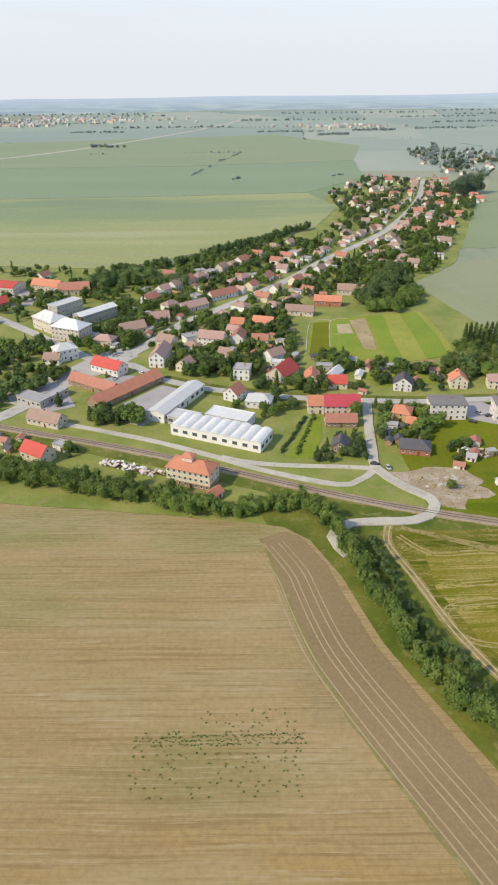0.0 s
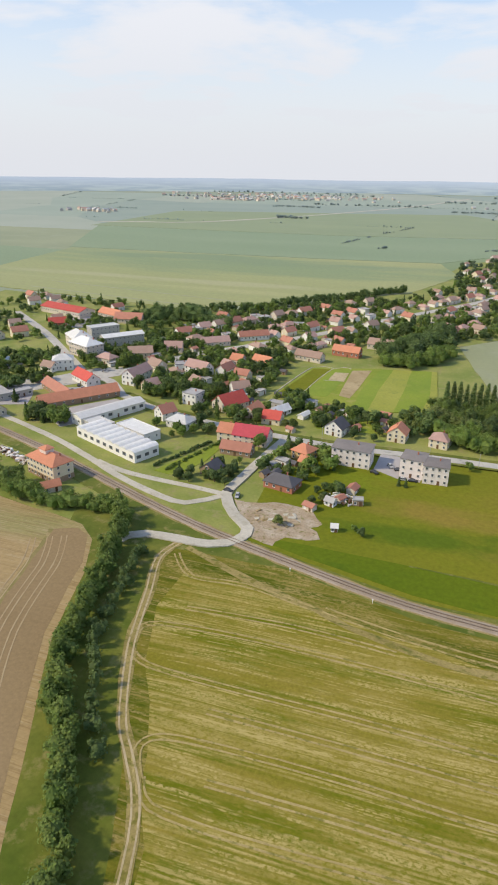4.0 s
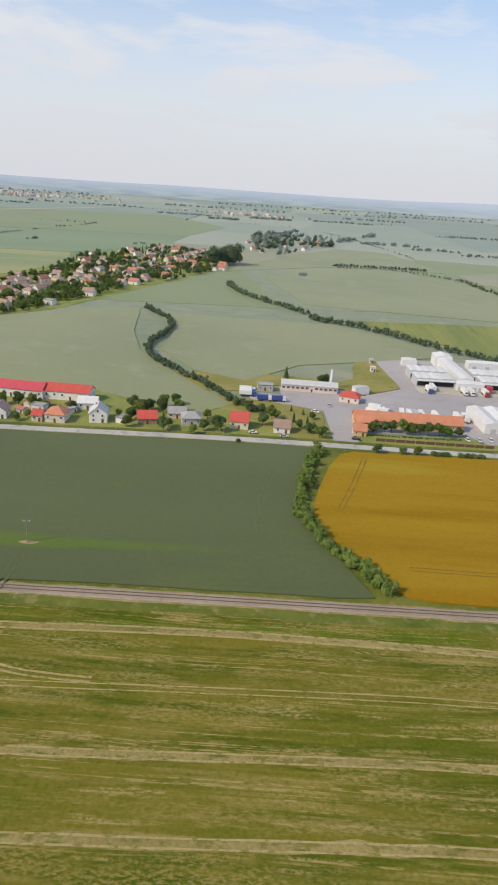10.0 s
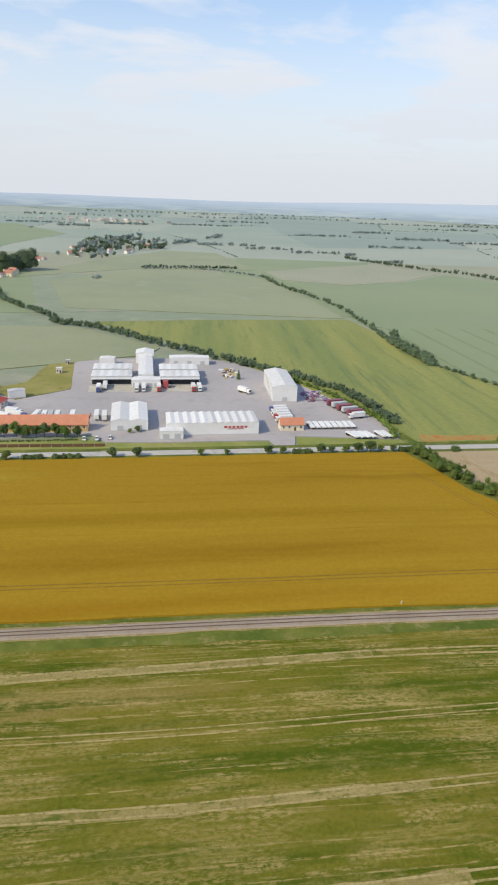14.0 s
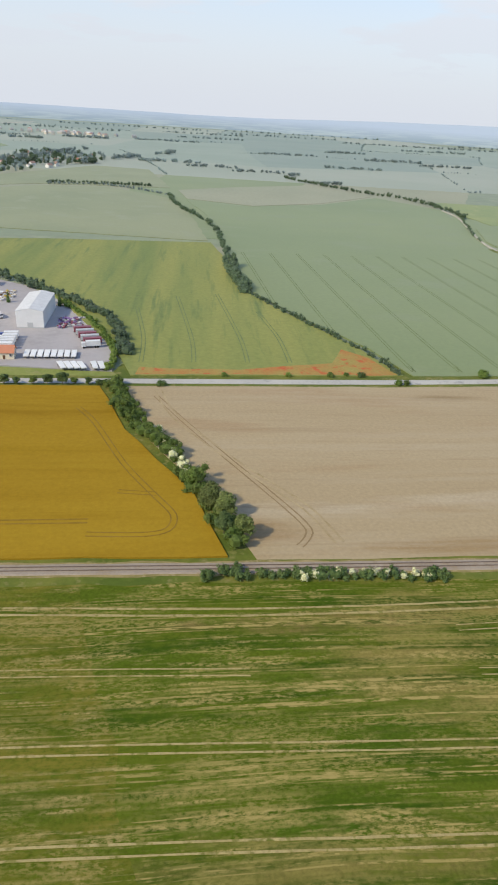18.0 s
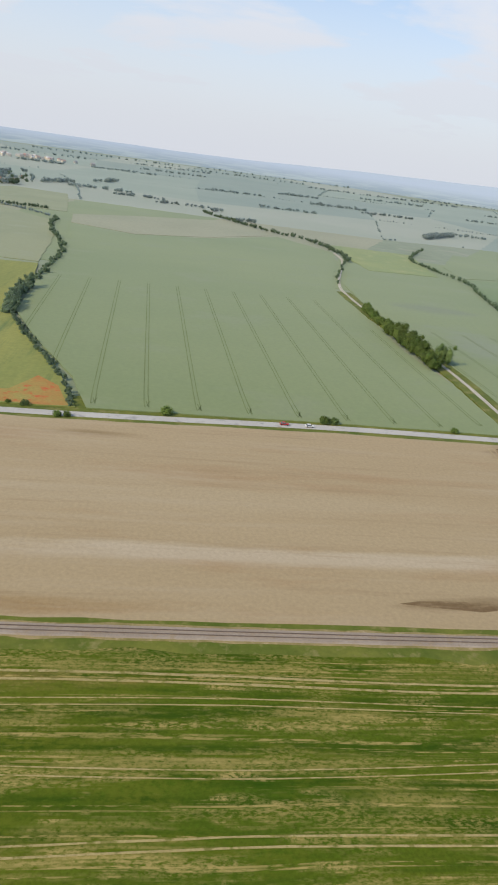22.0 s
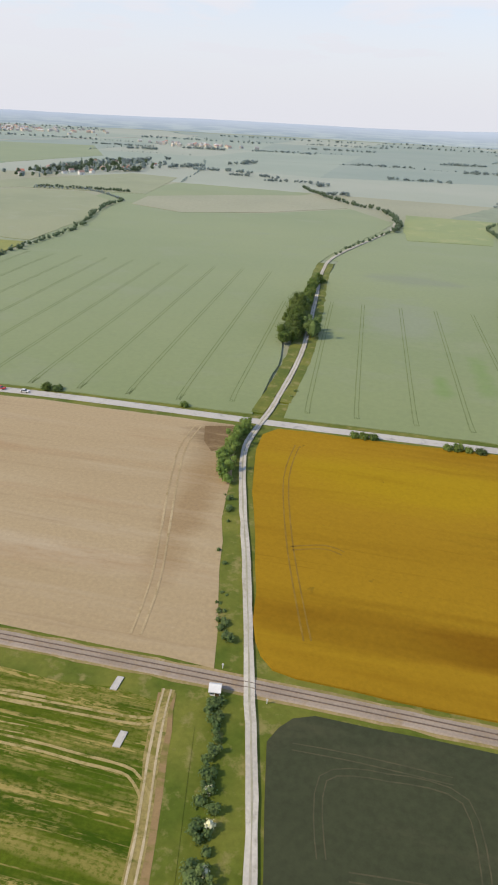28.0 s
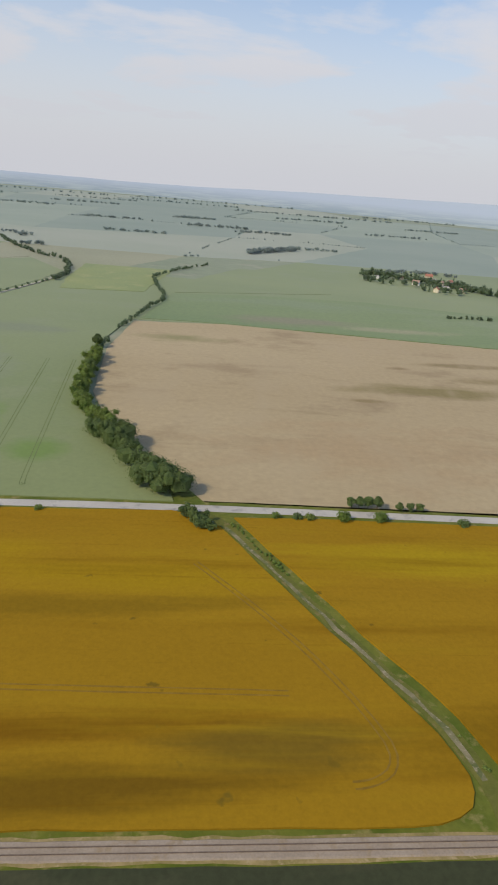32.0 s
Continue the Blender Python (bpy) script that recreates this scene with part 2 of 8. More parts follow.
SOIL_FAR = material("fallow_soil", (0.40, 0.312, 0.178), (0.45, 0.36, 0.215), 0.006, 0.25, stretch=(0.5, 1, 1), c=(0.335, 0.255, 0.145), sheen=NEAR, spread=0.8, contrast=0.1, zones=((1193, 471, 16, 8, (0.25, 0.175, 0.08)), (1375, 442, 55, 13, (0.225, 0.18, 0.065)), (1318, 415, 14, 4, (0.25, 0.185, 0.08)), (1450, 470, 50, 12, (0.24, 0.185, 0.075)), (1425, 515, 40, 6, (0.25, 0.19, 0.085)), (1370, 500, 12, 5, (0.26, 0.19, 0.09)), (1190, 570, 40, 14, (0.25, 0.235, 0.10)), (1300, 330, 90, 40, (0.40, 0.295, 0.165))))
SOIL_DAMP = material("damp_tilled_soil", (0.25, 0.175, 0.088), (0.295, 0.21, 0.11), 0.02, 0.8, stretch=(0.2, 1, 1))
STUBBLE = material("sprouting_stubble", (0.325, 0.225, 0.098), (0.39, 0.282, 0.135), 0.011, 0.6, stretch=(0.30, 1, 1), turn=4, c=(0.32, 0.24, 0.105), sheen=NEAR, spread=0.8, contrast=0.2, zones=((-60, 170, 45, 16, (0.235, 0.225, 0.075)), (10, 156, 34, 12, (0.24, 0.225, 0.07)), (5, 68, 26, 11, (0.27, 0.22, 0.085)), (-70, 130, 40, 18, (0.265, 0.23, 0.085)), (10, 20, 70, 30, (0.36, 0.245, 0.085)), (40, 110, 12, 30, (0.30, 0.23, 0.115))))
STUBBLE_GREEN = material("greening_stubble", (0.205, 0.185, 0.06), (0.29, 0.225, 0.10), 0.035, 0.6, stretch=(0.35, 1, 1), turn=4, c=(0.36, 0.28, 0.14), spread=0.7)
BARLEY = material("ripe_barley", (0.31, 0.186, 0.012), (0.365, 0.228, 0.018), 0.012, 0.7, specular=0.12, stretch=(0.12, 1, 1), turn=1.9, spread=0.7, contrast=0.12, zones=((520, 205, 160, 5, (0.285, 0.17, 0.008)), (510, 178, 150, 8, (0.27, 0.155, 0.008)), (480, 152, 130, 6, (0.30, 0.165, 0.008)), (440, 250, 40, 8, (0.36, 0.27, 0.03))))
DARKCROP = material("dark_green_crop", (0.085, 0.105, 0.040), (0.105, 0.128, 0.050), 0.012, 0.6, stretch=(0.35, 1, 1), c=(0.10, 0.125, 0.040), sheen=NEAR, contrast=0.10, zones=((310, 173, 110, 3.5, (0.10, 0.155, 0.02)), (250, 160, 30, 7, (0.085, 0.125, 0.025))))
BLUECROP = material("dark_teal_crop", (0.036, 0.044, 0.020), (0.050, 0.058, 0.026), 0.02, 0.6, c=(0.058, 0.062, 0.030), contrast=0.2, stretch=(0.4, 1, 1), spread=0.9)
PALECROP = material("pale_green_wheat", (0.172, 0.223, 0.076), (0.212, 0.253, 0.092), 0.006, 0.35, stretch=(0.6, 1, 1), c=(0.20, 0.24, 0.10), sheen=SH, spread=0.8, contrast=0.08, zones=((1075, 336, 7, 18, (0.125, 0.22, 0.022)), (1098, 362, 8, 30, (0.13, 0.22, 0.025)), (1126, 318, 14, 16, (0.13, 0.22, 0.025)), (1071, 575, 45, 18, (0.17, 0.205, 0.10)), (1060, 440, 30, 60, (0.20, 0.235, 0.125))))
GREYCROP = material("grey_green_rye", (0.21, 0.237, 0.100), (0.25, 0.266, 0.117), 0.008, 0.3, c=(0.255, 0.27, 0.135), sheen=SH, contrast=0.08)
YELLOWCROP = material("yellow_green_crop", (0.165, 0.21, 0.05), (0.295, 0.29, 0.07), 0.035, 0.4, stretch=(1, 0.08, 1), turn=4, c=(0.145, 0.19, 0.05), sheen=NEAR, spread=0.8)
POPPY = material("poppy_strip", (0.42, 0.19, 0.055), (0.33, 0.28, 0.08), 0.05, 0.9, c=(0.50, 0.11, 0.04))
DIRT = material("bare_track_dirt", (0.36, 0.275, 0.15), (0.44, 0.345, 0.20), 0.05, 1.0, c=(0.30, 0.23, 0.11))
HAYLINE = material("straw_littered_track", (0.34, 0.27, 0.105), (0.42, 0.335, 0.15), 0.10, 1.2, c=(0.15, 0.155, 0.025), spread=0.8, contrast=0.25, specks=(0.30, 0.57, (0.21, 0.19, 0.05)))
GRAVEL = material("pale_gravel", (0.46, 0.43, 0.365), (0.55, 0.515, 0.44), 0.06, 1.2, c=(0.40, 0.365, 0.29))
ASPHALT = material("worn_asphalt", (0.45, 0.43, 0.395), (0.51, 0.49, 0.45), 0.05, 1.0, c=(0.32, 0.315, 0.295), contrast=0.08)
YARD = material("concrete_yard", (0.39, 0.365, 0.365), (0.44, 0.41, 0.405), 0.015, 0.4, c=(0.36, 0.335, 0.33), contrast=0.06)
BALLAST = material("railway_ballast", (0.30, 0.245, 0.19), (0.36, 0.30, 0.238), 0.08, 2.0, c=(0.31, 0.24, 0.16))
SHOULDER = material("dry_grass_shoulder", (0.34, 0.26, 0.12), (0.22, 0.185, 0.06), 0.12, 0.9, c=(0.40, 0.31, 0.17))
RAIL = material("rusty_rail", (0.20, 0.155, 0.125), (0.25, 0.195, 0.155), 0.5, 3.0, rough=0.55, metal=0.4)
def leafy(name, a, b, patch=0.2, thin=0.3, **how):
    """Foliage: part of the light passes through the leaves."""
    m = material(name, a, b, patch, 0.9, rough=0.75, **how)
    t = m.node_tree
    shader = next(n for n in t.nodes if n.type == "BSDF_PRINCIPLED")
    out = next(n for n in t.nodes if n.type == "OUTPUT_MATERIAL")
    glow = t.nodes.new("ShaderNodeBsdfTranslucent")
    bright = t.nodes.new("ShaderNodeVectorMath")
    bright.operation, bright.inputs["Scale"].default_value = "SCALE", 1.5
    t.links.new(shader.inputs["Base Color"].links[0].from_socket, bright.inputs[0])
    t.links.new(bright.outputs[0], glow.inputs["Color"])
    mix = t.nodes.new("ShaderNodeMixShader")
    mix.inputs[0].default_value = thin
    t.links.new(shader.outputs[0], mix.inputs[1])
    t.links.new(glow.outputs[0], mix.inputs[2])
    t.links.new(mix.outputs[0], out.inputs[0])
    return m


LEAF = leafy("leaves", (0.105, 0.168, 0.037), (0.16, 0.216, 0.054), 0.15, per_object=0.3, per_leaf=0.25)
LEAF_DARK = leafy("dark_leaves", (0.086, 0.138, 0.046), (0.128, 0.18, 0.062), per_object=0.25, per_leaf=0.22)
WILLOW = leafy("willow_leaves", (0.20, 0.235, 0.085), (0.26, 0.285, 0.12), per_leaf=0.25)
LEAF_LIGHT = leafy("light_leaves", (0.16, 0.205, 0.06), (0.21, 0.25, 0.085), per_object=0.25, per_leaf=0.25)
# middle-distance foliage: a little blue haze is mixed into the leaf colour
LEAF_MID = leafy("hazed_mid_leaves", (0.085, 0.135, 0.075), (0.12, 0.17, 0.098), per_object=0.2, per_leaf=0.22, sheen=0.2)
# foliage of distant hedges and woods, with grey-blue haze put into its colour
LEAF_HAZED = leafy("hazed_far_leaves", (0.225, 0.285, 0.285), (0.26, 0.32, 0.315), 0.1, per_object=0.15, per_leaf=0.15, sheen=0.3)
BLOSSOM = material("elder_blossom", (0.55, 0.56, 0.33), (0.64, 0.63, 0.42), 0.5, 2.0, per_leaf=0.2)


def layered(m, turn, layers, bend=0.0):
    """Lays tints over a material: each layer is a colour, an amount and a few streaky noises (along, across, detail, low, high) that are multiplied."""
    t = m.node_tree
    link = t.links.new
    shader = next(n for n in t.nodes if n.type == "BSDF_PRINCIPLED")
    spin = t.nodes.new("ShaderNodeMapping")
    spin.inputs["Rotation"].default_value = (0, 0, radians(turn))
    link(t.nodes.new("ShaderNodeNewGeometry").outputs["Position"], spin.inputs["Vector"])
    place = spin.outputs[0]
    if bend:
        # the drivers' lines waver a little
        slow = node(t, "ShaderNodeTexNoise", Scale=0.012, Detail=2, Roughness=0.5)
        link(place, slow.inputs["Vector"])
        sway = t.nodes.new("ShaderNodeVectorMath")
        sway.operation = "MULTIPLY_ADD"
        link(slow.outputs["Color"], sway.inputs[0])
        sway.inputs[1].default_value = (0, bend, 0)
        link(place, sway.inputs[2])
        place = sway.outputs[0]
    for k, (colour, amount, masks) in enumerate(layers):
        product = None
        for n, (along, across, detail, low, high) in enumerate(masks):
            mp = t.nodes.new("ShaderNodeMapping")
            mp.inputs["Location"].default_value = (13.7 * k + 5.1 * n, 31.3 * k + 17.9 * n, 0)
            mp.inputs["Scale"].default_value = (along, across, 0)
            link(place, mp.inputs["Vector"])
            tex = node(t, "ShaderNodeTexNoise", Scale=1.0, Detail=detail, Roughness=0.68)
            link(mp.outputs[0], tex.inputs["Vector"])
            r = t.nodes.new("ShaderNodeMapRange")
            r.inputs["From Min"].default_value, r.inputs["From Max"].default_value = low, high
            r.inputs["To Max"].default_value = amount if n == 0 else 1.0
            link(tex.outputs["Fac"], r.inputs["Value"])
            if product is None:
                product = r.outputs[0]
            else:
                times = t.nodes.new("ShaderNodeMath")
                times.operation = "MULTIPLY"
                link(product, times.inputs[0])
                link(r.outputs[0], times.inputs[1])
                product = times.outputs[0]
        mix = t.nodes.new("ShaderNodeMix")
        mix.data_type = "RGBA"
        mix.inputs["B"].default_value = (*colour, 1)
        link(product, mix.inputs["Factor"])
        link(shader.inputs["Base Color"].links[0].from_socket, mix.inputs["A"])
        link(mix.outputs["Result"], shader.inputs["Base Color"])
    return m


def mown_material(name, green, olive, straw, dark, much, litter, turn=1.9, zones=(), flecks=False):
    """Mown hay: broken straw-coloured lines and littered patches along the mowing direction over green regrowth."""
    m = material(name, green, olive, 0.05, 1.1, stretch=(0.30, 1, 1), turn=turn, spread=0.9, contrast=0.3, specular=0.06, zones=zones)
    dim = tuple(0.55 * a + 0.45 * b for a, b in zip(straw, olive))
    extra = ((dim, 0.8, ((0.025, 0.10, 3, 0.50, 0.60), (0.7, 1.6, 5, 0.46, 0.58))), (straw, 0.8, ((0.02, 0.14, 3, 0.56, 0.64), (0.6, 1.5, 6, 0.46, 0.56)))) if flecks else ()
    return layered(m, turn, (
        (dark, 0.85, ((0.010, 0.16, 3, 0.46, 0.58), (0.35, 0.9, 6, 0.32, 0.52))),
        (olive, 0.7, ((0.02, 0.07, 3, 0.46, 0.60), (0.5, 0.9, 6, 0.38, 0.56))),
        (dim, 0.8, ((0.018, 0.12, 3, 0.50 - litter, 0.61 - litter), (0.012, 1.0, 1, 0.38, 0.54), (0.8, 1.1, 6, 0.38, 0.54))),
        (straw, 0.9, ((0.05, 0.20, 3, 0.51 - litter, 0.62 - litter), (0.015, 1.2, 1, 0.44, 0.58), (1.0, 1.3, 6, 0.42, 0.55))),
        (straw, 0.9, ((0.007, 1.0, 1, 0.575 - much, 0.63 - much), (0.22, 1.0, 7, 0.45, 0.54), (0.012, 0.06, 3, 0.34, 0.54))),
        *extra,
    ), 5.0)


MOWN = mown_material("mown_hay_west", (0.100, 0.122, 0.010), (0.195, 0.165, 0.026), (0.37, 0.285, 0.11), (0.060, 0.092, 0.007), -0.025, -0.015, zones=((235, 135, 46, 6.5, (0.29, 0.18, 0.075)), (226, 126, 30, 8, (0.26, 0.175, 0.06)), (400, 133, 90, 4, (0.10, 0.15, 0.012)), (500, 118, 40, 5, (0.24, 0.185, 0.055)), (320, 60, 60, 20, (0.17, 0.15, 0.02)), (202, 90, 13, 60, (0.145, 0.155, 0.010)), (650, 40, 70, 170, (0.075, 0.108, 0.009))), flecks=True)
MOWN_STRAW = mown_material("mown_hay_straw", (0.165, 0.166, 0.012), (0.265, 0.212, 0.042), (0.45, 0.365, 0.14), (0.115, 0.142, 0.008), -0.01, 0.045, -1)
MOWN_GREEN = mown_material("mown_hay_east", (0.047, 0.095, 0.006), (0.118, 0.138, 0.014), (0.385, 0.30, 0.105), (0.028, 0.066, 0.004), 0.0, -0.02, zones=((640, 40, 70, 160, (0.078, 0.112, 0.009)), (720, 105, 20, 24, (0.24, 0.19, 0.055)), (700, 115, 40, 3.5, (0.235, 0.16, 0.06)), (760, 116, 60, 3, (0.22, 0.17, 0.045)), (690, 58, 60, 7, (0.20, 0.165, 0.045)), (830, 40, 80, 14, (0.20, 0.15, 0.04))), flecks=True)
layered(STUBBLE, 1.2, (
    ((0.45, 0.355, 0.21), 0.55, ((0.01, 0.04, 3, 0.46, 0.64), (0.2, 1.2, 5, 0.35, 0.6))),
    ((0.20, 0.128, 0.045), 0.5, ((0.012, 0.85, 2, 0.52, 0.62), (0.06, 0.5, 5, 0.36, 0.56))),
    ((0.235, 0.155, 0.06), 0.5, ((0.03, 1.6, 2, 0.52, 0.64), (0.012, 0.04, 3, 0.36, 0.56))),
    ((0.47, 0.38, 0.235), 0.5, ((0.02, 1.2, 2, 0.55, 0.64), (0.2, 0.9, 5, 0.4, 0.58))),
    ((0.255, 0.235, 0.075), 0.5, ((0.02, 0.06, 4, 0.56, 0.66), (0.4, 1.4, 6, 0.42, 0.6))),
), 3.0)
layered(SOIL, 1.3, (
    ((0.44, 0.355, 0.235), 0.5, ((0.006, 0.10, 3, 0.50, 0.66), (0.2, 0.8, 5, 0.3, 0.55))),
    ((0.285, 0.20, 0.105), 0.45, ((0.008, 0.22, 3, 0.56, 0.68), (0.05, 0.6, 5, 0.38, 0.55))),
    ((0.46, 0.38, 0.26), 0.5, ((0.25, 0.9, 5, 0.60, 0.72), (0.01, 0.03, 2, 0.45, 0.6))),
), 3.0)
layered(SOIL_FAR, 8, (
    ((0.42, 0.335, 0.205), 0.5, ((0.03, 0.01, 3, 0.5, 0.66),)),
    ((0.265, 0.20, 0.10), 0.4, ((0.012, 0.05, 4, 0.56, 0.70), (0.05, 0.2, 4, 0.4, 0.6))),
))
BARLEY_DARK = material("ripe_barley_dark", (0.275, 0.155, 0.009), (0.335, 0.198, 0.012), 0.012, 0.7, specular=0.1, stretch=(0.12, 1, 1), turn=1.9, spread=0.7, contrast=0.12, specks=(0.12, 0.69, (0.17, 0.11, 0.012)), zones=((1060, 225, 60, 22, (0.345, 0.225, 0.008)), (1120, 150, 110, 7, (0.185, 0.09, 0.004)), (1180, 134, 90, 9, (0.15, 0.085, 0.006)), (1215, 143, 30, 8, (0.165, 0.105, 0.012)), (1330, 140, 90, 20, (0.21, 0.12, 0.006)), (1150, 200, 60, 9, (0.225, 0.135, 0.008)), (1290, 225, 60, 14, (0.36, 0.25, 0.010)), (1180, 215, 60, 12, (0.33, 0.21, 0.008)), (1040, 150, 26, 8, (0.25, 0.14, 0.008))))
for barley, light, dark in ((BARLEY, (0.385, 0.255, 0.02), (0.225, 0.122, 0.004)), (BARLEY_DARK, (0.36, 0.24, 0.012), (0.185, 0.095, 0.003))):
    layered(barley, 1.9, (
        (dark, 0.65, ((0.004, 0.055, 3, 0.52, 0.70), (0.02, 0.2, 4, 0.3, 0.6))),
        (light, 0.5, ((0.005, 0.07, 3, 0.54, 0.70), (0.03, 0.3, 4, 0.35, 0.6))),
        (dark, 0.5, ((0.006, 0.5, 2, 0.62, 0.70), (0.06, 0.4, 4, 0.42, 0.58))),
    ), 4.0)
HAYBAND = material("raked_hay_band", (0.24, 0.195, 0.06), (0.34, 0.27, 0.105), 0.12, 1.2, stretch=(0.3, 1, 1), c=(0.11, 0.125, 0.016), spread=0.8, contrast=0.28, specks=(0.28, 0.57, (0.185, 0.165, 0.035)))
CRUSHED = material("crushed_crop", (0.135, 0.178, 0.07), (0.175, 0.215, 0.088), 0.2, 1.0)
BARLEY_LINE = material("crushed_barley", (0.21, 0.125, 0.012), (0.26, 0.16, 0.02), 0.2, 1.0)
BARK = material("bark", (0.10, 0.075, 0.05), (0.15, 0.115, 0.08), 0.8, 5.0, own=True)

# ---- building kit ----
def mesh_of(name, verts, faces, mat, smooth=False):
    me = bpy.data.meshes.new(name)
    me.from_pydata([tuple(v) for v in verts], [], faces)
    me.materials.append(mat)
    if smooth:
        me.polygons.foreach_set("use_smooth", [True] * len(me.polygons))
    me.update()
    return me


def from_bm(name, bm, mat):
    me = bpy.data.meshes.new(name)
    bm.to_mesh(me)
    bm.free()
    me.materials.append(mat)
    return me


def part(name, data, parent, label="", at=None):
    """One mesh as a part of a thing; data may be shared between alike parts."""
    ob = new(name, data)
    ob.parent = parent
    if at is not None:
        ob.matrix_basis = at
    if label:
        ob["label"] = label
    return ob


def thing(name, label, category, at=Matrix(), group="", kind=""):
    ob = tagged(new(name), label, category, group, kind)
    ob.matrix_basis = at
    return ob


def curve(points, closed=False, step=6.0):
    """A smooth line through a few bends of the plan."""
    p = [Vector(q) for q in points]
    n, out = len(p), []
    for i in range(n if closed else n - 1):
        a, b = p[i], p[(i + 1) % n]
        if closed:
            z, c = p[i - 1], p[(i + 2) % n]
        else:
            z, c = p[max(i - 1, 0)], p[min(i + 2, n - 1)]
        k = max(2, min(24, int((b - a).length / step)))
        for j in range(k):
            u = j / k
            out.append(0.5 * ((2 * a) + (b - z) * u + (2 * z - 5 * a + 4 * b - c) * u * u + (3 * a - z - 3 * b + c) * u ** 3))
    if not closed:
        out.append(p[-1])
    return out


def rough_edge(line, amount, seed=0.0):
    return [Vector((q.x + amount * noise.noise((q.x * 0.09, q.y * 0.09, seed)), q.y + amount * noise.noise((q.x * 0.09, q.y * 0.09, seed + 9)))) for q in line]


def slab(name, points, top, mat, label, category, bottom=-0.4, smooth=False, rough=1.5, kind="structure"):
    """A field, yard or lawn: an outline of the plan with its own height above the ground."""
    if smooth:
        line = curve([(x, y) for x, y in points], True)
    else:
        line = []
        for i, (x, y) in enumerate(points):
            a, b = Vector((x, y)), Vector(points[(i + 1) % len(points)])
            k = max(1, int((b - a).length / 12))
            line += [a.lerp(b, j / k) for j in range(k)]
    if rough:
        line = rough_edge(line, rough)
    bm = bmesh.new()
    upper = [bm.verts.new((q.x, q.y, top)) for q in line]
    lower = [bm.verts.new((q.x, q.y, bottom)) for q in line]
    face = bm.faces.new(upper)
    face.normal_update()
    if face.normal.z < 0:
        face.normal_flip()
    n = len(line)
    for i in range(n):
        bm.faces.new((upper[i], upper[(i + 1) % n], lower[(i + 1) % n], lower[i]))
    bmesh.ops.triangulate(bm, faces=[face])
    bmesh.ops.recalc_face_normals(bm, faces=bm.faces)
    return tagged(new(name, from_bm(name, bm, mat)), label, category, "", kind)


def strip_mesh(name, points, width, top, mat, bottom=-0.4, rough=0.3, bevel=0.0, step=6.0):
    line = curve([(x, y) for x, y in points], step=step)
    verts, faces = [], []
    for i, q in enumerate(line):
        d = (line[min(i + 1, len(line) - 1)] - line[max(i - 1, 0)]).normalized()
        s = Vector((-d.y, d.x))
        w = 0.5 * width + rough * noise.noise((q.x * 0.2, q.y * 0.2, 3.0))
        v = 0.5 * width + rough * noise.noise((q.x * 0.2, q.y * 0.2, 7.0))
        for r, z in ((w + bevel, bottom), (w, top), (-v, top), (-v - bevel, bottom)):
            verts.append((q.x + s.x * r, q.y + s.y * r, z))
    for i in range(len(line) - 1):
        for k in range(3):
            a = 4 * i + k
            faces.append((a, a + 1, a + 5, a + 4))
    faces.append((0, 1, 2, 3))
    e = 4 * (len(line) - 1)
    faces.append((e + 3, e + 2, e + 1, e))
    return mesh_of(name, verts, faces, mat)


def strip(name, points, width, top, mat, label, category, **how):
    return tagged(new(name, strip_mesh(name, points, width, top, mat, **how)), label, category, "", "structure")


def box_into(bm, size, at=Matrix()):
    return bmesh.ops.create_cube(bm, size=1.0, matrix=at @ Matrix.Diagonal((*size, 1)))


def box_mesh(name, size, mat, centre=(0, 0, 0), bevel=0.0):
    bm = bmesh.new()
    box_into(bm, size, Matrix.Translation(centre))
    if bevel:
        bmesh.ops.bevel(bm, geom=bm.edges[:], offset=bevel, segments=1, affect="EDGES")
    return from_bm(name, bm, mat)


# ---- foliage ----
def leaf_quads(rng, centre, radii, count, size, flat=0.35):
    """Leaf sprays scattered over a lump of a crown: count x 4 corners."""
    d = rng.normal(size=(count, 3))
    d /= np.linalg.norm(d, axis=1)[:, None]
    d[:, 2] = np.where(d[:, 2] < -0.55, -d[:, 2], d[:, 2])
    r = rng.uniform(0.76, 1.04, (count, 1))
    p = np.array(centre) + d * r * np.array(radii)
    nrm = d + rng.normal(scale=0.38, size=(count, 3)) + (0, 0, flat)
    nrm /= np.linalg.norm(nrm, axis=1)[:, None]
    a = np.cross(nrm, rng.normal(size=(count, 3)))
    a /= np.linalg.norm(a, axis=1)[:, None] + 1e-9
    b = np.cross(nrm, a)
    s = size * rng.uniform(0.6, 1.3, (count, 1))
    t = s * rng.uniform(0.55, 0.95, (count, 1))
    return np.stack([p - a * s, p - b * t, p + a * s, p + b * t], 1)


def quads_mesh(name, quads, mat):
    q = np.concatenate(quads).reshape(-1, 3)
    me = bpy.data.meshes.new(name)
    n = len(q) // 4
    me.vertices.add(4 * n)
    me.vertices.foreach_set("co", q.astype(np.float32).ravel())
    me.loops.add(4 * n)
    me.loops.foreach_set("vertex_index", np.arange(4 * n, dtype=np.int32))
    me.polygons.add(n)
    me.polygons.foreach_set("loop_start", np.arange(0, 4 * n, 4, dtype=np.int32))
    me.polygons.foreach_set("loop_total", np.full(n, 4, dtype=np.int32))
    me.update(calc_edges=True)
    me.materials.append(mat)
    return me


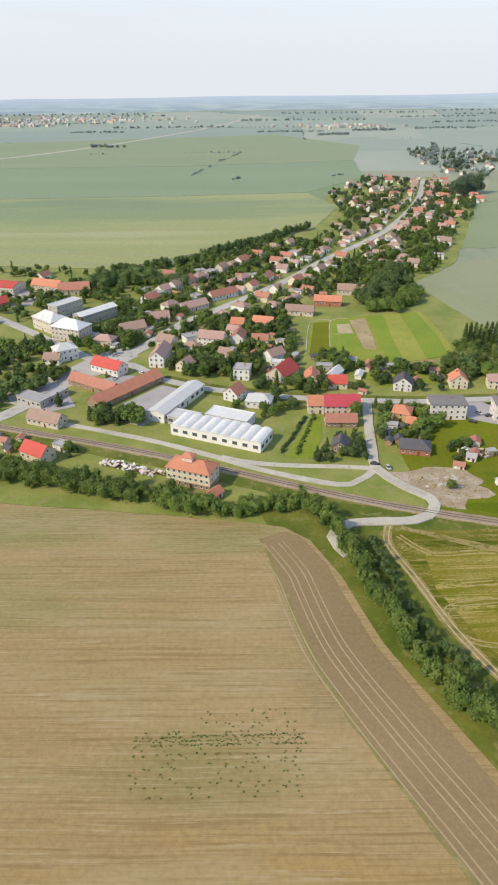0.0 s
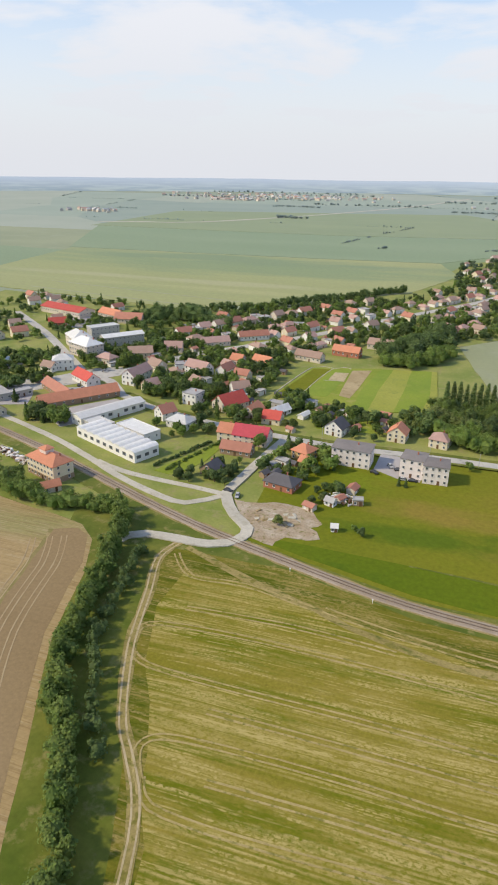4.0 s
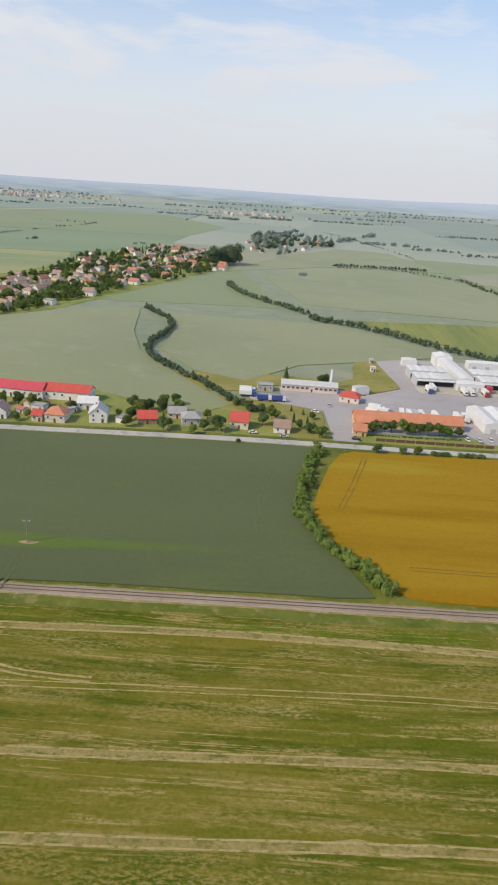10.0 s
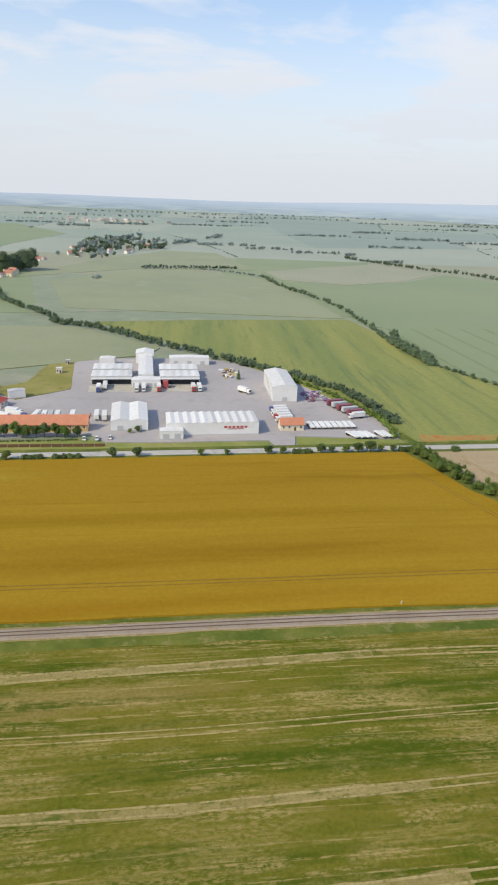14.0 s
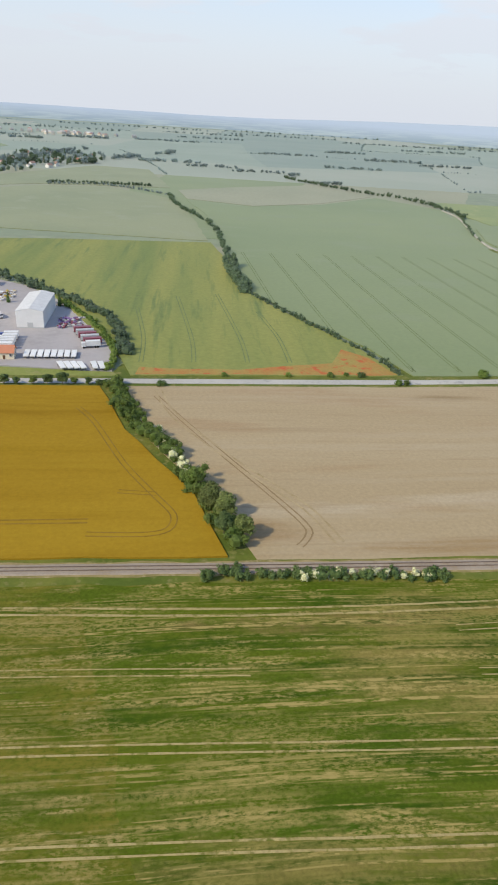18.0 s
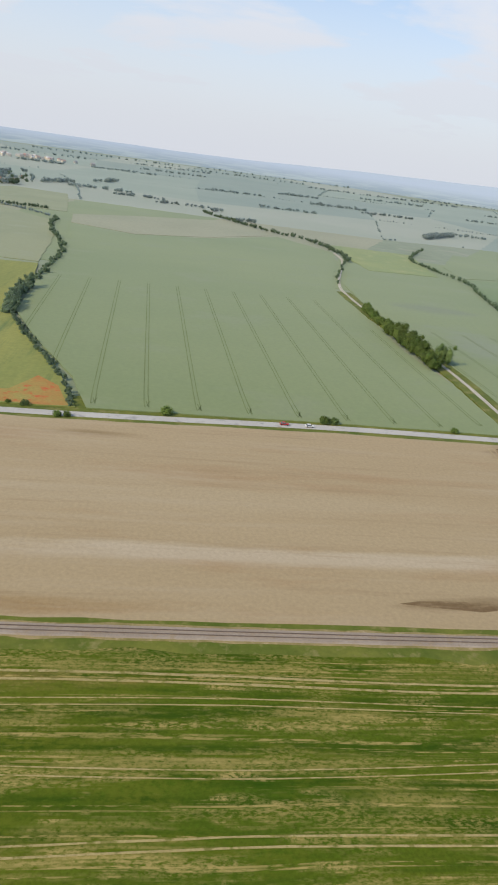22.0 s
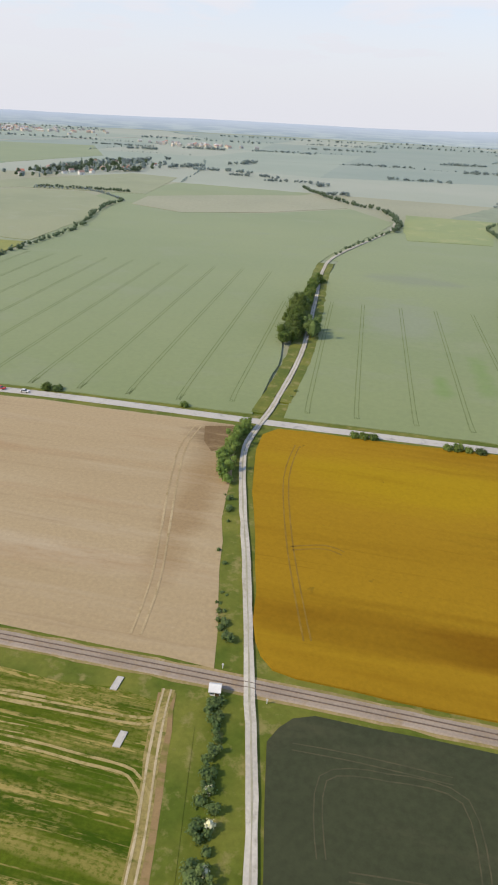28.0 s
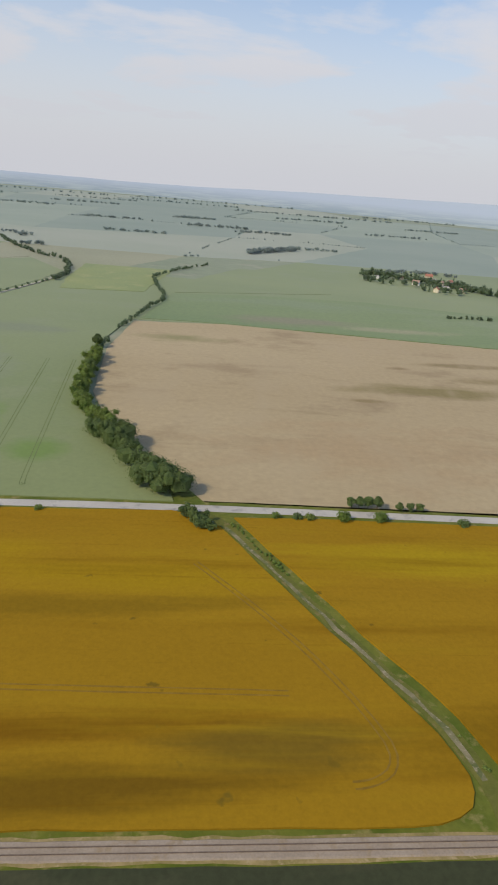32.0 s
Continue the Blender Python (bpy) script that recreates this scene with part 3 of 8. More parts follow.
def lump_quads(rng, centre, radii):
    """The dense inside of a crown, a rough low ball of quads."""
    rows, cols, out = 3, 6, []
    grid = {}
    for i in range(rows + 1):
        for j in range(cols):
            a, b = math.pi * i / rows, 2 * math.pi * j / cols
            k = 0.72 + 0.05 * rng.uniform(-1, 1)
            grid[i, j] = (centre[0] + k * radii[0] * math.sin(a) * math.cos(b), centre[1] + k * radii[1] * math.sin(a) * math.sin(b), centre[2] + k * radii[2] * math.cos(a))
    for i in range(rows):
        for j in range(cols):
            out.append((grid[i, j], grid[i + 1, j], grid[i + 1, (j + 1) % cols], grid[i, (j + 1) % cols]))
    return np.array(out)


def trunk_mesh(name, height, thick, limbs, rng):
    bm = bmesh.new()

    def limb(a, b, r0, r1):
        a, b = Vector(a), Vector(b)
        m = Matrix.Translation((a + b) / 2) @ (b - a).to_track_quat("Z", "Y").to_matrix().to_4x4()
        bmesh.ops.create_cone(bm, cap_ends=True, segments=6, radius1=r0, radius2=r1, depth=(b - a).length, matrix=m)

    limb((0, 0, -0.5), (0, 0, height), thick, thick * 0.55)
    for i in range(limbs):
        a = 2 * math.pi * i / limbs + rng.uniform(0, 1)
        h = height * rng.uniform(0.6, 0.95)
        limb((0, 0, h), (math.cos(a) * height * 0.55, math.sin(a) * height * 0.55, h + height * rng.uniform(0.35, 0.7)), thick * 0.45, thick * 0.15)
    return from_bm(name, bm, BARK)


def broadleaf(rng, height, radius, count=1300, size=0.36, lumps=9):
    quads = []
    for i in range(lumps):
        a, ring = 2.4 * i + rng.uniform(0, 0.8), radius * rng.uniform(0.25, 0.66)
        z = height * rng.uniform(0.36, 0.84)
        r = radius * rng.uniform(0.36, 0.58) * (1.15 - 0.4 * (z / height - 0.36))
        c = (ring * math.cos(a), ring * math.sin(a), z)
        e = (r, r, r * rng.uniform(0.7, 1.0))
        quads += [lump_quads(rng, c, e), leaf_quads(rng, c, e, count // lumps, size)]
    quads += [lump_quads(rng, (0, 0, height * 0.6), (radius * 0.62, radius * 0.62, height * 0.34)), leaf_quads(rng, (0, 0, height * 0.62), (radius * 0.7, radius * 0.7, height * 0.38), count // 4, size)]
    return quads


def columnar(rng, height, radius, count=900, size=0.34):
    quads = []
    for i in range(7):
        z = height * (0.12 + 0.125 * i)
        r = radius * (1.0, 1.05, 1.0, 0.92, 0.8, 0.62, 0.4)[i]
        c, e = (rng.uniform(-0.2, 0.2), rng.uniform(-0.2, 0.2), z), (r, r, height * 0.11)
        quads += [lump_quads(rng, c, e), leaf_quads(rng, c, e, count // 7, size)]
    return quads


def conifer(rng, height, radius, count=900, size=0.34):
    quads = []
    for i in range(8):
        z = height * (0.12 + 0.115 * i)
        r = radius * (1 - 0.115 * i)
        quads += [lump_quads(rng, (0, 0, z), (r, r, height * 0.09)), leaf_quads(rng, (0, 0, z - 0.2), (r * 1.1, r * 1.1, height * 0.07), count // 8, size)]
    return quads


def bush(rng, height, radius, count=330, size=0.27):
    quads = []
    for i in range(4):
        a = 1.7 * i + rng.uniform(0, 1)
        c = (radius * 0.45 * math.cos(a), radius * 0.45 * math.sin(a), height * rng.uniform(0.35, 0.55))
        e = (radius * 0.6, radius * 0.6, height * 0.5)
        quads += [lump_quads(rng, c, e), leaf_quads(rng, c, e, count // 4, size)]
    return quads


LEAF_RNG = np.random.default_rng(5)
TREE_KINDS = {}


def tree_kind(key, name, label, category, quads, mat, trunk, group):
    root = thing(name, label, category, Matrix.Translation((0, 0, -60)), group)
    if trunk:
        part("trunk", trunk, root)
    part("crown", quads_mesh("crown", quads, mat), root)
    TREE_KINDS[key] = [root, False]


for n, (mat, tone) in enumerate(((LEAF, "green"), (LEAF, "green"), (LEAF_DARK, "dark green"), (LEAF_DARK, "dark green"), (LEAF_LIGHT, "light green"))):
    tree_kind("oak%d" % n, "broadleaf_tree", tone + " leafy tree with an uneven rounded crown", "tree", broadleaf(LEAF_RNG, 9.0, 4.0 + 0.3 * (n % 2)), mat, trunk_mesh("trunk", 3.4, 0.28, 5, LEAF_RNG), "village and hedgerow trees")
tree_kind("spruce", "conifer_tree", "dark green conical spruce tree", "tree", conifer(LEAF_RNG, 11.0, 2.4), LEAF_DARK, trunk_mesh("trunk", 2.0, 0.2, 0, LEAF_RNG), "conifers in the gardens")
tree_kind("poplar", "poplar_tree", "tall narrow dark Lombardy poplar in a row", "tree", columnar(LEAF_RNG, 21.0, 1.7), LEAF_DARK, trunk_mesh("trunk", 4.0, 0.3, 0, LEAF_RNG), "row of poplars")
tree_kind("bush0", "bush", "round green bush beside the road", "bush", bush(LEAF_RNG, 3.0, 2.0), LEAF, None, "bushes")
tree_kind("bush1", "bush", "dark green spreading bush beside the road", "bush", bush(LEAF_RNG, 2.6, 2.2), LEAF_DARK, None, "bushes")
tree_kind("bush2", "bush", "light green bush beside the road", "bush", bush(LEAF_RNG, 2.6, 2.0), LEAF_LIGHT, None, "bushes")


def plant(key, x, y, size=1.0, wide=1.0, z=-0.3):
    """A tree or bush of a kind; the first one is the kind's own model, set in its place."""
    kind = TREE_KINDS[key]
    turn = (x * 7.31 + y * 3.77) % 6.28
    m = Matrix.Translation((x, y, z)) @ Matrix.Rotation(turn, 4, "Z") @ Matrix.Diagonal((size * wide, size * wide, size, 1))
    if not kind[1]:
        kind[1] = True
        kind[0].matrix_basis = m
        return kind[0]
    made = copy_thing(kind[0], m)
    made.scale = (size * wide, size * wide, size)
    return made


def hedge(name, points, width, height, mat, label, category="hedge", gap=2.4, seed=1, count=46, size=0.5, rise=0.5, skip=None, fuller=1.7):
    """A grown-out hedgerow: many leafy lumps of uneven height along a line, as one stand of growth."""
    rng = np.random.default_rng(seed)
    line, quads, carry = curve([(x, y) for x, y in points], step=gap), [], 0
    line = [a.lerp(b, k / max(1, int((b - a).length / gap))) for a, b in zip(line, line[1:]) for k in range(max(1, int((b - a).length / gap)))]
    for q in line:
        if skip is not None and noise.noise((q.x * 0.013, q.y * 0.013, seed * 0.37)) + rng.uniform(-0.25, 0.25) < skip:
            continue
        h = height * (1 + rise * noise.noise((q.x * 0.06, q.y * 0.06, seed + 5.0)) + rng.uniform(-0.25, 0.2))
        r = max(0.8, min(width * 0.5, h * 0.7)) * rng.uniform(0.6, 1.1)
        c = (q.x + rng.uniform(-0.3, 0.3) * width, q.y + rng.uniform(-0.3, 0.3) * width, h * 0.46 - 0.3)
        e = (r * rng.uniform(0.85, 1.1), r * rng.uniform(0.85, 1.1), h * 0.5)
        quads += [lump_quads(rng, c, e), leaf_quads(rng, c, e, int(count * fuller * 0.6 * max(1.0, r / 2.6)), size * 0.62)]
        for _ in range(3 if h > 2.5 and fuller > 1.2 else 0):
            # side boughs and tops that break the outline
            a, k = rng.uniform(0, 6.28), rng.uniform(0.32, 0.55)
            b = (c[0] + 0.75 * r * math.cos(a), c[1] + 0.75 * r * math.sin(a), h * rng.uniform(0.3, 0.86) - 0.3)
            f = (r * k, r * k, r * k * rng.uniform(0.8, 1.3))
            quads += [lump_quads(rng, b, f), leaf_quads(rng, b, f, int(count * fuller * 0.3 * max(1.0, r / 3.0)), size * 0.58)]
    return tagged(new(name, quads_mesh(name, quads, mat)), label, category, "", "stuff") if quads else None


STUFF_CROWNS = [np.concatenate(broadleaf(LEAF_RNG, 9.0, 4.0, 200, 0.6, 6)) for _ in range(4)] + [np.concatenate(conifer(LEAF_RNG, 10.0, 2.2, 130, 0.5))]


def tree_stand(name, spots, mat, label):
    """Many farther trees that nobody could count, as one stand."""
    quads = []
    for n, (x, y, size) in enumerate(spots):
        a = n * 2.3
        q = STUFF_CROWNS[n % len(STUFF_CROWNS)] * size
        c, s_ = math.cos(a), math.sin(a)
        quads.append(np.stack([q[..., 0] * c - q[..., 1] * s_ + x, q[..., 0] * s_ + q[..., 1] * c + y, q[..., 2] - 0.3 - 0.5 * size], -1))
    return tagged(new(name, quads_mesh(name, quads, mat)), label, "trees", "", "stuff")

# ---- ground, fields, roads and railway; x runs east along the line, y north ----
def ground_sheet():
    bm = bmesh.new()
    rings = [0, 300, 700, 1200, 1800, 2500, 3300, 4250]
    prev = None
    for r in rings:
        ring = [bm.verts.new((590 + r * math.cos(a), 90 + r * math.sin(a), -0.4)) for a in np.linspace(0, 2 * math.pi, 97)[:-1]] if r else [bm.verts.new((670, 100, -0.4))]
        if prev is not None:
            for i in range(96):
                j = (i + 1) % 96
                if len(prev) == 1:
                    bm.faces.new((prev[0], ring[i], ring[j]))
                else:
                    bm.faces.new((prev[i], ring[i], ring[j], prev[j]))
        prev = ring
    return tagged(new("ground", from_bm("ground", bm, LAND)), "wide flat pale green farmland reaching the horizon", "ground", "", "structure")


ground_sheet()
slab("rough_ground", [(-320, -150), (1560, -150), (1560, 262), (1330, 276), (1190, 290), (645, 290), (640, 275), (420, 268), (100, 268), (95, 220), (100, 180), (80, 158), (35, 160), (-320, 195)], 0.0, VERGE, "rough green grass between the fields", "ground", rough=0)
RAIL_LINE = [(-300, 322), (-200, 288), (-130, 261), (-96, 247), (-57, 233), (-21, 219), (10, 205), (56, 184), (85, 173), (114, 164), (151, 154), (201, 149), (271, 148), (419, 145), (575, 141), (733, 134), (880, 129), (1015, 126), (1135, 121), (1267, 115), (1540, 104)]
ROAD_LINE = [(-29, 304), (-4, 291), (21, 283), (46, 277), (76, 273), (109, 270), (151, 272), (207, 272), (286, 272), (374, 273), (479, 270), (645, 269), (774, 268), (894, 271), (995, 269), (1085, 268), (1191, 265), (1329, 257), (1549, 243)]
FIELDS = {
    "stubble_field": ([(-290, 202), (-81, 184), (-13, 173), (30, 165), (39, 156), (48, 136), (56, 106), (75, 66), (97, 18), (123, -141), (-290, -141)], 0.02, STUBBLE, "tan tilled field with green sprouting patches"),
    "mown_field": ([(67, 161), (110, 161), (154, 148), (201, 143), (271, 141), (419, 138), (575, 134), (640, 132), (700, 129), (705, 60), (740, -140), (123, -140), (107, 44), (93, 81), (79, 107)], 0.04, MOWN, "mown hay field with straw-coloured swaths and tractor lines"),
    "mown_field_east": ([(640, 132), (733, 127), (880, 122), (998, 117), (1004, 79), (1016, -140), (690, -140), (655, 60)], 0.06, MOWN_GREEN, "mown green hay field with broken straw swaths"),
    "mown_field_straw": ([(78, 148), (100, 149), (147, 137), (190, 130), (193, 93), (189, 71), (193, 55), (203, -140), (124, -140), (112, 46), (99, 80), (85, 105), (79, 130)], 0.07, MOWN_STRAW, "hay field thickly covered with straw-coloured swaths"),
    "barley_field_west": ([(427, 264), (420, 260), (414, 246), (407, 224), (403, 209), (402, 199), (404, 189), (410, 174), (417, 161), (423, 154), (428, 151), (434, 149.8), (575, 146), (679, 141), (672, 173), (649, 220), (637, 263)], 0.55, BARLEY, "ripe golden-brown barley field"),
    "barley_field_middle": ([(1002, 263), (997, 256), (996, 242), (1000.5, 211), (1009, 171), (1012.5, 147), (1014, 140.5), (1016.3, 135.5), (1020, 132), (1026, 130.4), (1135, 125.2), (1240, 120.4), (1247, 120.6), (1252, 121.8), (1255.5, 124), (1257.5, 127.5), (1258.4, 132), (1257.8, 138), (1256, 145), (1248, 163), (1232, 197), (1209, 248), (1200, 257), (1190, 261), (1085, 263)], 0.55, BARLEY_DARK, "ripe golden-brown barley field with tractor lines"),
    "barley_field_east": ([(1215, 256), (1237, 208), (1253, 172), (1264, 150), (1268, 133), (1269, 121), (1540, 108), (1540, 238), (1400, 247), (1329, 251), (1280, 254), (1245, 256)], 0.55, BARLEY_DARK, "ripe golden-brown barley field beyond the ditch"),
    "tilled_field": ([(648, 263), (658, 212), (681, 160), (687, 139.5), (733, 138), (880, 134), (1006, 130), (994, 192), (986, 263), (894, 265), (774, 262)], 0.06, SOIL, "bare pale brown tilled field"),
    "dark_crop_field": ([(201, 267), (214, 231), (217, 189), (219, 153), (271, 152), (416, 150), (395, 205), (409, 267), (374, 268), (286, 267)], 0.45, DARKCROP, "dark green crop field with power poles"),
    "meadow": ([(88, 176), (114, 168), (151, 158), (211, 154), (216, 189), (211, 231), (199, 267), (151, 267), (119, 265), (92, 264), (86, 231)], 0.05, MEADOW, "green meadow below the apartment houses"),
    "teal_crop_field": ([(1021.5, 112), (1023, 116), (1026, 119), (1031, 120.8), (1135, 117.3), (1267, 111.5), (1540, 100.5), (1540, -141), (1034, -141), (1027, 53), (1025, 85)], 0.35, BLUECROP, "dark bluish green crop field"),
    "poppy_edge_field": ([(650, 275), (778, 275), (767, 317), (744, 370), (722, 429), (718, 550), (713, 600), (583, 595), (475, 581), (528, 515), (602, 405), (642, 308)], 0.5, YELLOWCROP, "yellow-green streaky crop field with red poppies along its edge"),
    "wheat_field": ([(783, 275), (894, 276), (989, 275), (991, 352), (984, 414), (987, 502), (989, 616), (840, 583), (722, 562), (725, 433), (748, 370), (773, 315)], 0.5, PALECROP, "pale green wheat field with tractor lines"),
    "wheat_field_east": ([(1003, 275), (1085, 274), (1191, 270), (1188, 290), (1171, 322), (1153, 354), (1137, 396), (1135, 519), (1148, 590), (1170, 704), (1036, 740), (1008, 656), (1001, 563), (1005, 422)], 0.5, PALECROP, "pale green wheat field between two hedges"),
    "fallow_field": ([(1204, 270), (1329, 262), (1549, 248), (1549, 576), (1494, 583), (1328, 613), (1244, 628), (1160, 622), (1144, 519), (1144, 414), (1155, 368), (1172, 327)], 0.05, SOIL_FAR, "bare pinkish brown fallow field"),
    "rye_field": ([(190, 333), (158, 491), (219, 557), (282, 585), (291, 491), (304, 431), (334, 378), (370, 324), (352, 304), (284, 339)], 0.10, GREYCROP, "pale grey-green rye field behind the red-roofed barn"),
    "rye_field_east": ([(352, 563), (387, 563), (461, 558), (528, 480), (519, 458), (414, 414), (378, 370), (345, 387), (319, 436), (322, 528), (304, 576)], 0.10, GREYCROP, "pale grey-green rye field beside the depot"),
}
for key, (outline, top, mat, text) in FIELDS.items():
    slab(key, outline, top, mat, text, "field", rough=2.6 if key in ("mown_field_straw", "mown_field_east") else 0.9)

slab("field_margin", [(-300, 203), (-81, 184.5), (-13, 173.5), (34, 164), (36, 170), (-10, 181), (-80, 193), (-300, 214)], 0.012, GRASS, "yellow-green grass margin of the tilled field", "verge", rough=1.0)
slab("creek_corner", [(20, 180), (26, 161), (50, 138), (82, 150), (95, 166), (85, 173), (60, 180), (40, 186)], 0.018, VERGE, "dark rough grass round the creek culvert", "ground", rough=1.0)
strip("road", ROAD_LINE, 5.4, 0.12, ASPHALT, "grey asphalt country road", "road", rough=0.1)
strip("verge", [(x, y - 6.0) for x, y in RAIL_LINE], 7.0, 0.03, VERGE, "dark grass verge along the railway", "verge", rough=1.2)
strip("rail_shoulder", RAIL_LINE, 6.0, 0.085, SHOULDER, "dry straw-coloured grass shoulder of the railway", "verge", rough=0.9)
strip("rail_bed", RAIL_LINE, 3.9, 0.35, BALLAST, "pale stone ballast bed of a single-track railway", "railway", bevel=0.8, rough=0.25)
GRAVEL_LINE = [(1031, 18), (1023, 85), (1015, 127), (1006, 171), (997, 211), (992, 242), (994, 267), (997, 292), (1001, 368), (998, 482), (995, 578), (1003, 658), (1052, 823), (1060, 896)]
strip("gravel_road_crown", GRAVEL_LINE, 0.45, 0.60, material("weedy_crown", (0.40, 0.37, 0.29), (0.33, 0.32, 0.21), 0.2, 1.0), "weedy crown between the wheel lines of the farm road", "road", rough=0.3)
strip("gravel_road", GRAVEL_LINE, 2.5, 0.57, GRAVEL, "pale gravel farm road crossing the railway", "road")


def offset(points, by):
    line = curve(points, step=40)
    out = []
    for i, q in enumerate(line):
        d = (line[min(i + 1, len(line) - 1)] - line[max(i - 1, 0)]).normalized()
        out.append((q.x - d.y * by, q.y + d.x * by))
    return out


def rails():
    track = thing("railway_track", "single railway track with rusty rails on pale ballast", "railway", kind="structure")
    for by in (-0.75, 0.75):
        part("rail", strip_mesh("rail", offset(RAIL_LINE, by), 0.16, 0.62, RAIL, bottom=0.2, rough=0.0, step=20), track)
    return track


rails()
for by, side in ((-3.9, "south"), (3.9, "north")):
    strip("verge_" + side, [(x, y) for x, y in offset(ROAD_LINE, by * 1.25)], 3.0, 0.05, VERGE, "grass verge beside the country road", "verge", rough=0.6)
for by, wide in ((-4.2, 5.0), (4.6, 6.0)):
    strip("lane_verge", [p for p in offset(GRAVEL_LINE, by) if 276 < p[1] < 640], wide, 0.53, VERGE, "overgrown green verge beside the farm road", "verge", rough=1.2)
for by, wide in ((-3.4, 4.0), (4.6, 7.0)):
    strip("lane_verge", [p for p in offset(GRAVEL_LINE, by) if p[1] < 262], wide, 0.035, VERGE, "overgrown green verge beside the farm road", "verge", rough=1.5)
REED = material("dry_reeds", (0.25, 0.22, 0.13), (0.11, 0.13, 0.045), 0.16, 1.2, c=(0.32, 0.28, 0.19), contrast=0.1)
DITCH_GRASS = material("ditch_grass", (0.095, 0.115, 0.018), (0.15, 0.15, 0.03), 0.08, 0.8, c=(0.20, 0.165, 0.06))
strip("ditch", [(1196, 262), (1211, 251), (1234, 200), (1250, 166), (1259, 147), (1262.5, 131), (1262, 120)], 4.6, 0.08, DITCH_GRASS, "grassy drainage ditch between the barley fields", "ditch", rough=1.5)
strip("ditch_bed", [(1211, 249), (1234, 200), (1250, 166), (1259, 147), (1262, 131)], 1.5, 0.12, REED, "dry grey reeds in the bed of the ditch", "ditch", rough=1.1)


strip("creek_strip", [(220, 132), (218, 107), (214, 99), (211, 88), (209, 78), (209.5, 63), (212, 30), (216, -60)], 4.0, 0.14, material("ditch_weeds", (0.075, 0.105, 0.009), (0.11, 0.13, 0.014), 0.1, 0.9, c=(0.12, 0.125, 0.028)), "grassy ditch through the hay field", "ditch", rough=0.8)


# wheel tracks in the mown field
def wheel_tracks(name, points, gauge, width, top, mat, label):
    lines = thing(name, label, "track", kind="structure")
    for by in (-gauge / 2, gauge / 2):
        part("wheel_line", strip_mesh("wheel_line", offset(points, by), width, top, mat, bottom=-0.2, rough=width * 0.35), lines)
    return lines


RUT = material("dry_pale_rut", (0.42, 0.34, 0.20), (0.50, 0.41, 0.26), 0.1, 1.0, c=(0.30, 0.25, 0.11))
DRIVES = [
    [(70, 165), (67, 154), (72, 136), (77, 117), (81, 105), (90, 85), (99, 73), (106, 59), (116, 20)],
    [(208, 142), (207, 136), (206, 130), (205, 122), (204, 106), (198, 87), (196, 70), (199, 55), (206, 20)],
    [(225, 139), (229, 134), (230, 128), (229, 122), (230, 112), (224, 93), (221, 77), (221, 60), (226, 20)],
    [(997, 121), (997.5, 115), (999, 104), (1001, 93), (1003, 79), (1008, 30)],
]
for points in DRIVES:
    strip("worn_strip", points, 3.4, 0.12, HAYBAND, "straw-littered worn strip under a tractor track", "track", rough=1.0)
    wheel_tracks("field_track", points, 1.7, 0.5, 0.16, RUT, "worn sandy tractor track along the field edge")
for points in ([(78, 116), (83, 122), (121, 124), (167, 122), (196, 121), (204, 124)], [(81, 108), (87, 105), (106, 104), (142, 104), (181, 103), (195, 103), (200, 99)],
               [(101, 72), (97, 79), (101, 84.5), (122, 86), (148, 86), (171, 85), (192, 86), (198, 89)], [(101, 73), (106, 67), (125, 66), (153, 67), (180, 67), (192, 67), (197, 64)],
               [(108, 50), (115, 47), (150, 47), (190, 48), (199, 46)], [(87, 131), (121, 133), (150, 131)], [(108, 95), (140, 95), (190, 94)], [(115, 76), (150, 76.5), (190, 76)]):
    wheel_tracks("turning_track", points, 1.7, 0.5, 0.15, HAYLINE, "pale tractor track turning off the field edge")
strip("hay_band", [(74, 163), (98, 152), (124, 143), (136, 138), (165, 131), (193, 132)], 2.6, 0.125, HAYBAND, "raked pale band of hay along the headland", "track", rough=1.0)
wheel_tracks("turning_track", [(72, 158), (82, 147), (100, 148), (124, 143)], 1.7, 0.6, 0.155, HAYLINE, "pale tractor track turning off the field edge")
for points in ([(228, 114), (230, 121), (236, 116), (252, 112)], [(225, 90), (228, 96), (236, 97), (262, 95)], [(222, 73), (225, 78), (236, 78), (262, 76)]):
    wheel_tracks("turning_track", points, 1.7, 0.6, 0.15, HAYLINE, "pale tractor track turning off the field edge")
slab("brown_headland", [(196, 131), (238, 133), (262, 135.5), (284, 138), (262, 139), (240, 140), (205, 140)], 0.09, material("brown_bare_soil", (0.255, 0.17, 0.075), (0.30, 0.205, 0.095), 0.05, 0.8, c=(0.17, 0.16, 0.035), stretch=(0.3, 1, 1), spread=0.8), "brown bare soil along the headland", "ground", rough=2.5)
strip("soil_strip", [(997, 120), (998, 115), (1000, 104), (1002, 93), (1004, 79), (1009, 30)], 4.4, 0.10, bpy.data.materials["brown_bare_soil"], "brown bare strip along the field edge", "track", rough=0.8)
for points in ([(930, 111), (961, 111), (981, 111), (995, 111.5), (998, 115)], [(940, 101), (967, 101), (986, 100), (996, 99), (1001, 94)]):
    wheel_tracks("turning_track", points, 1.7, 0.6, 0.15, HAYLINE, "pale tractor track turning off the field edge")
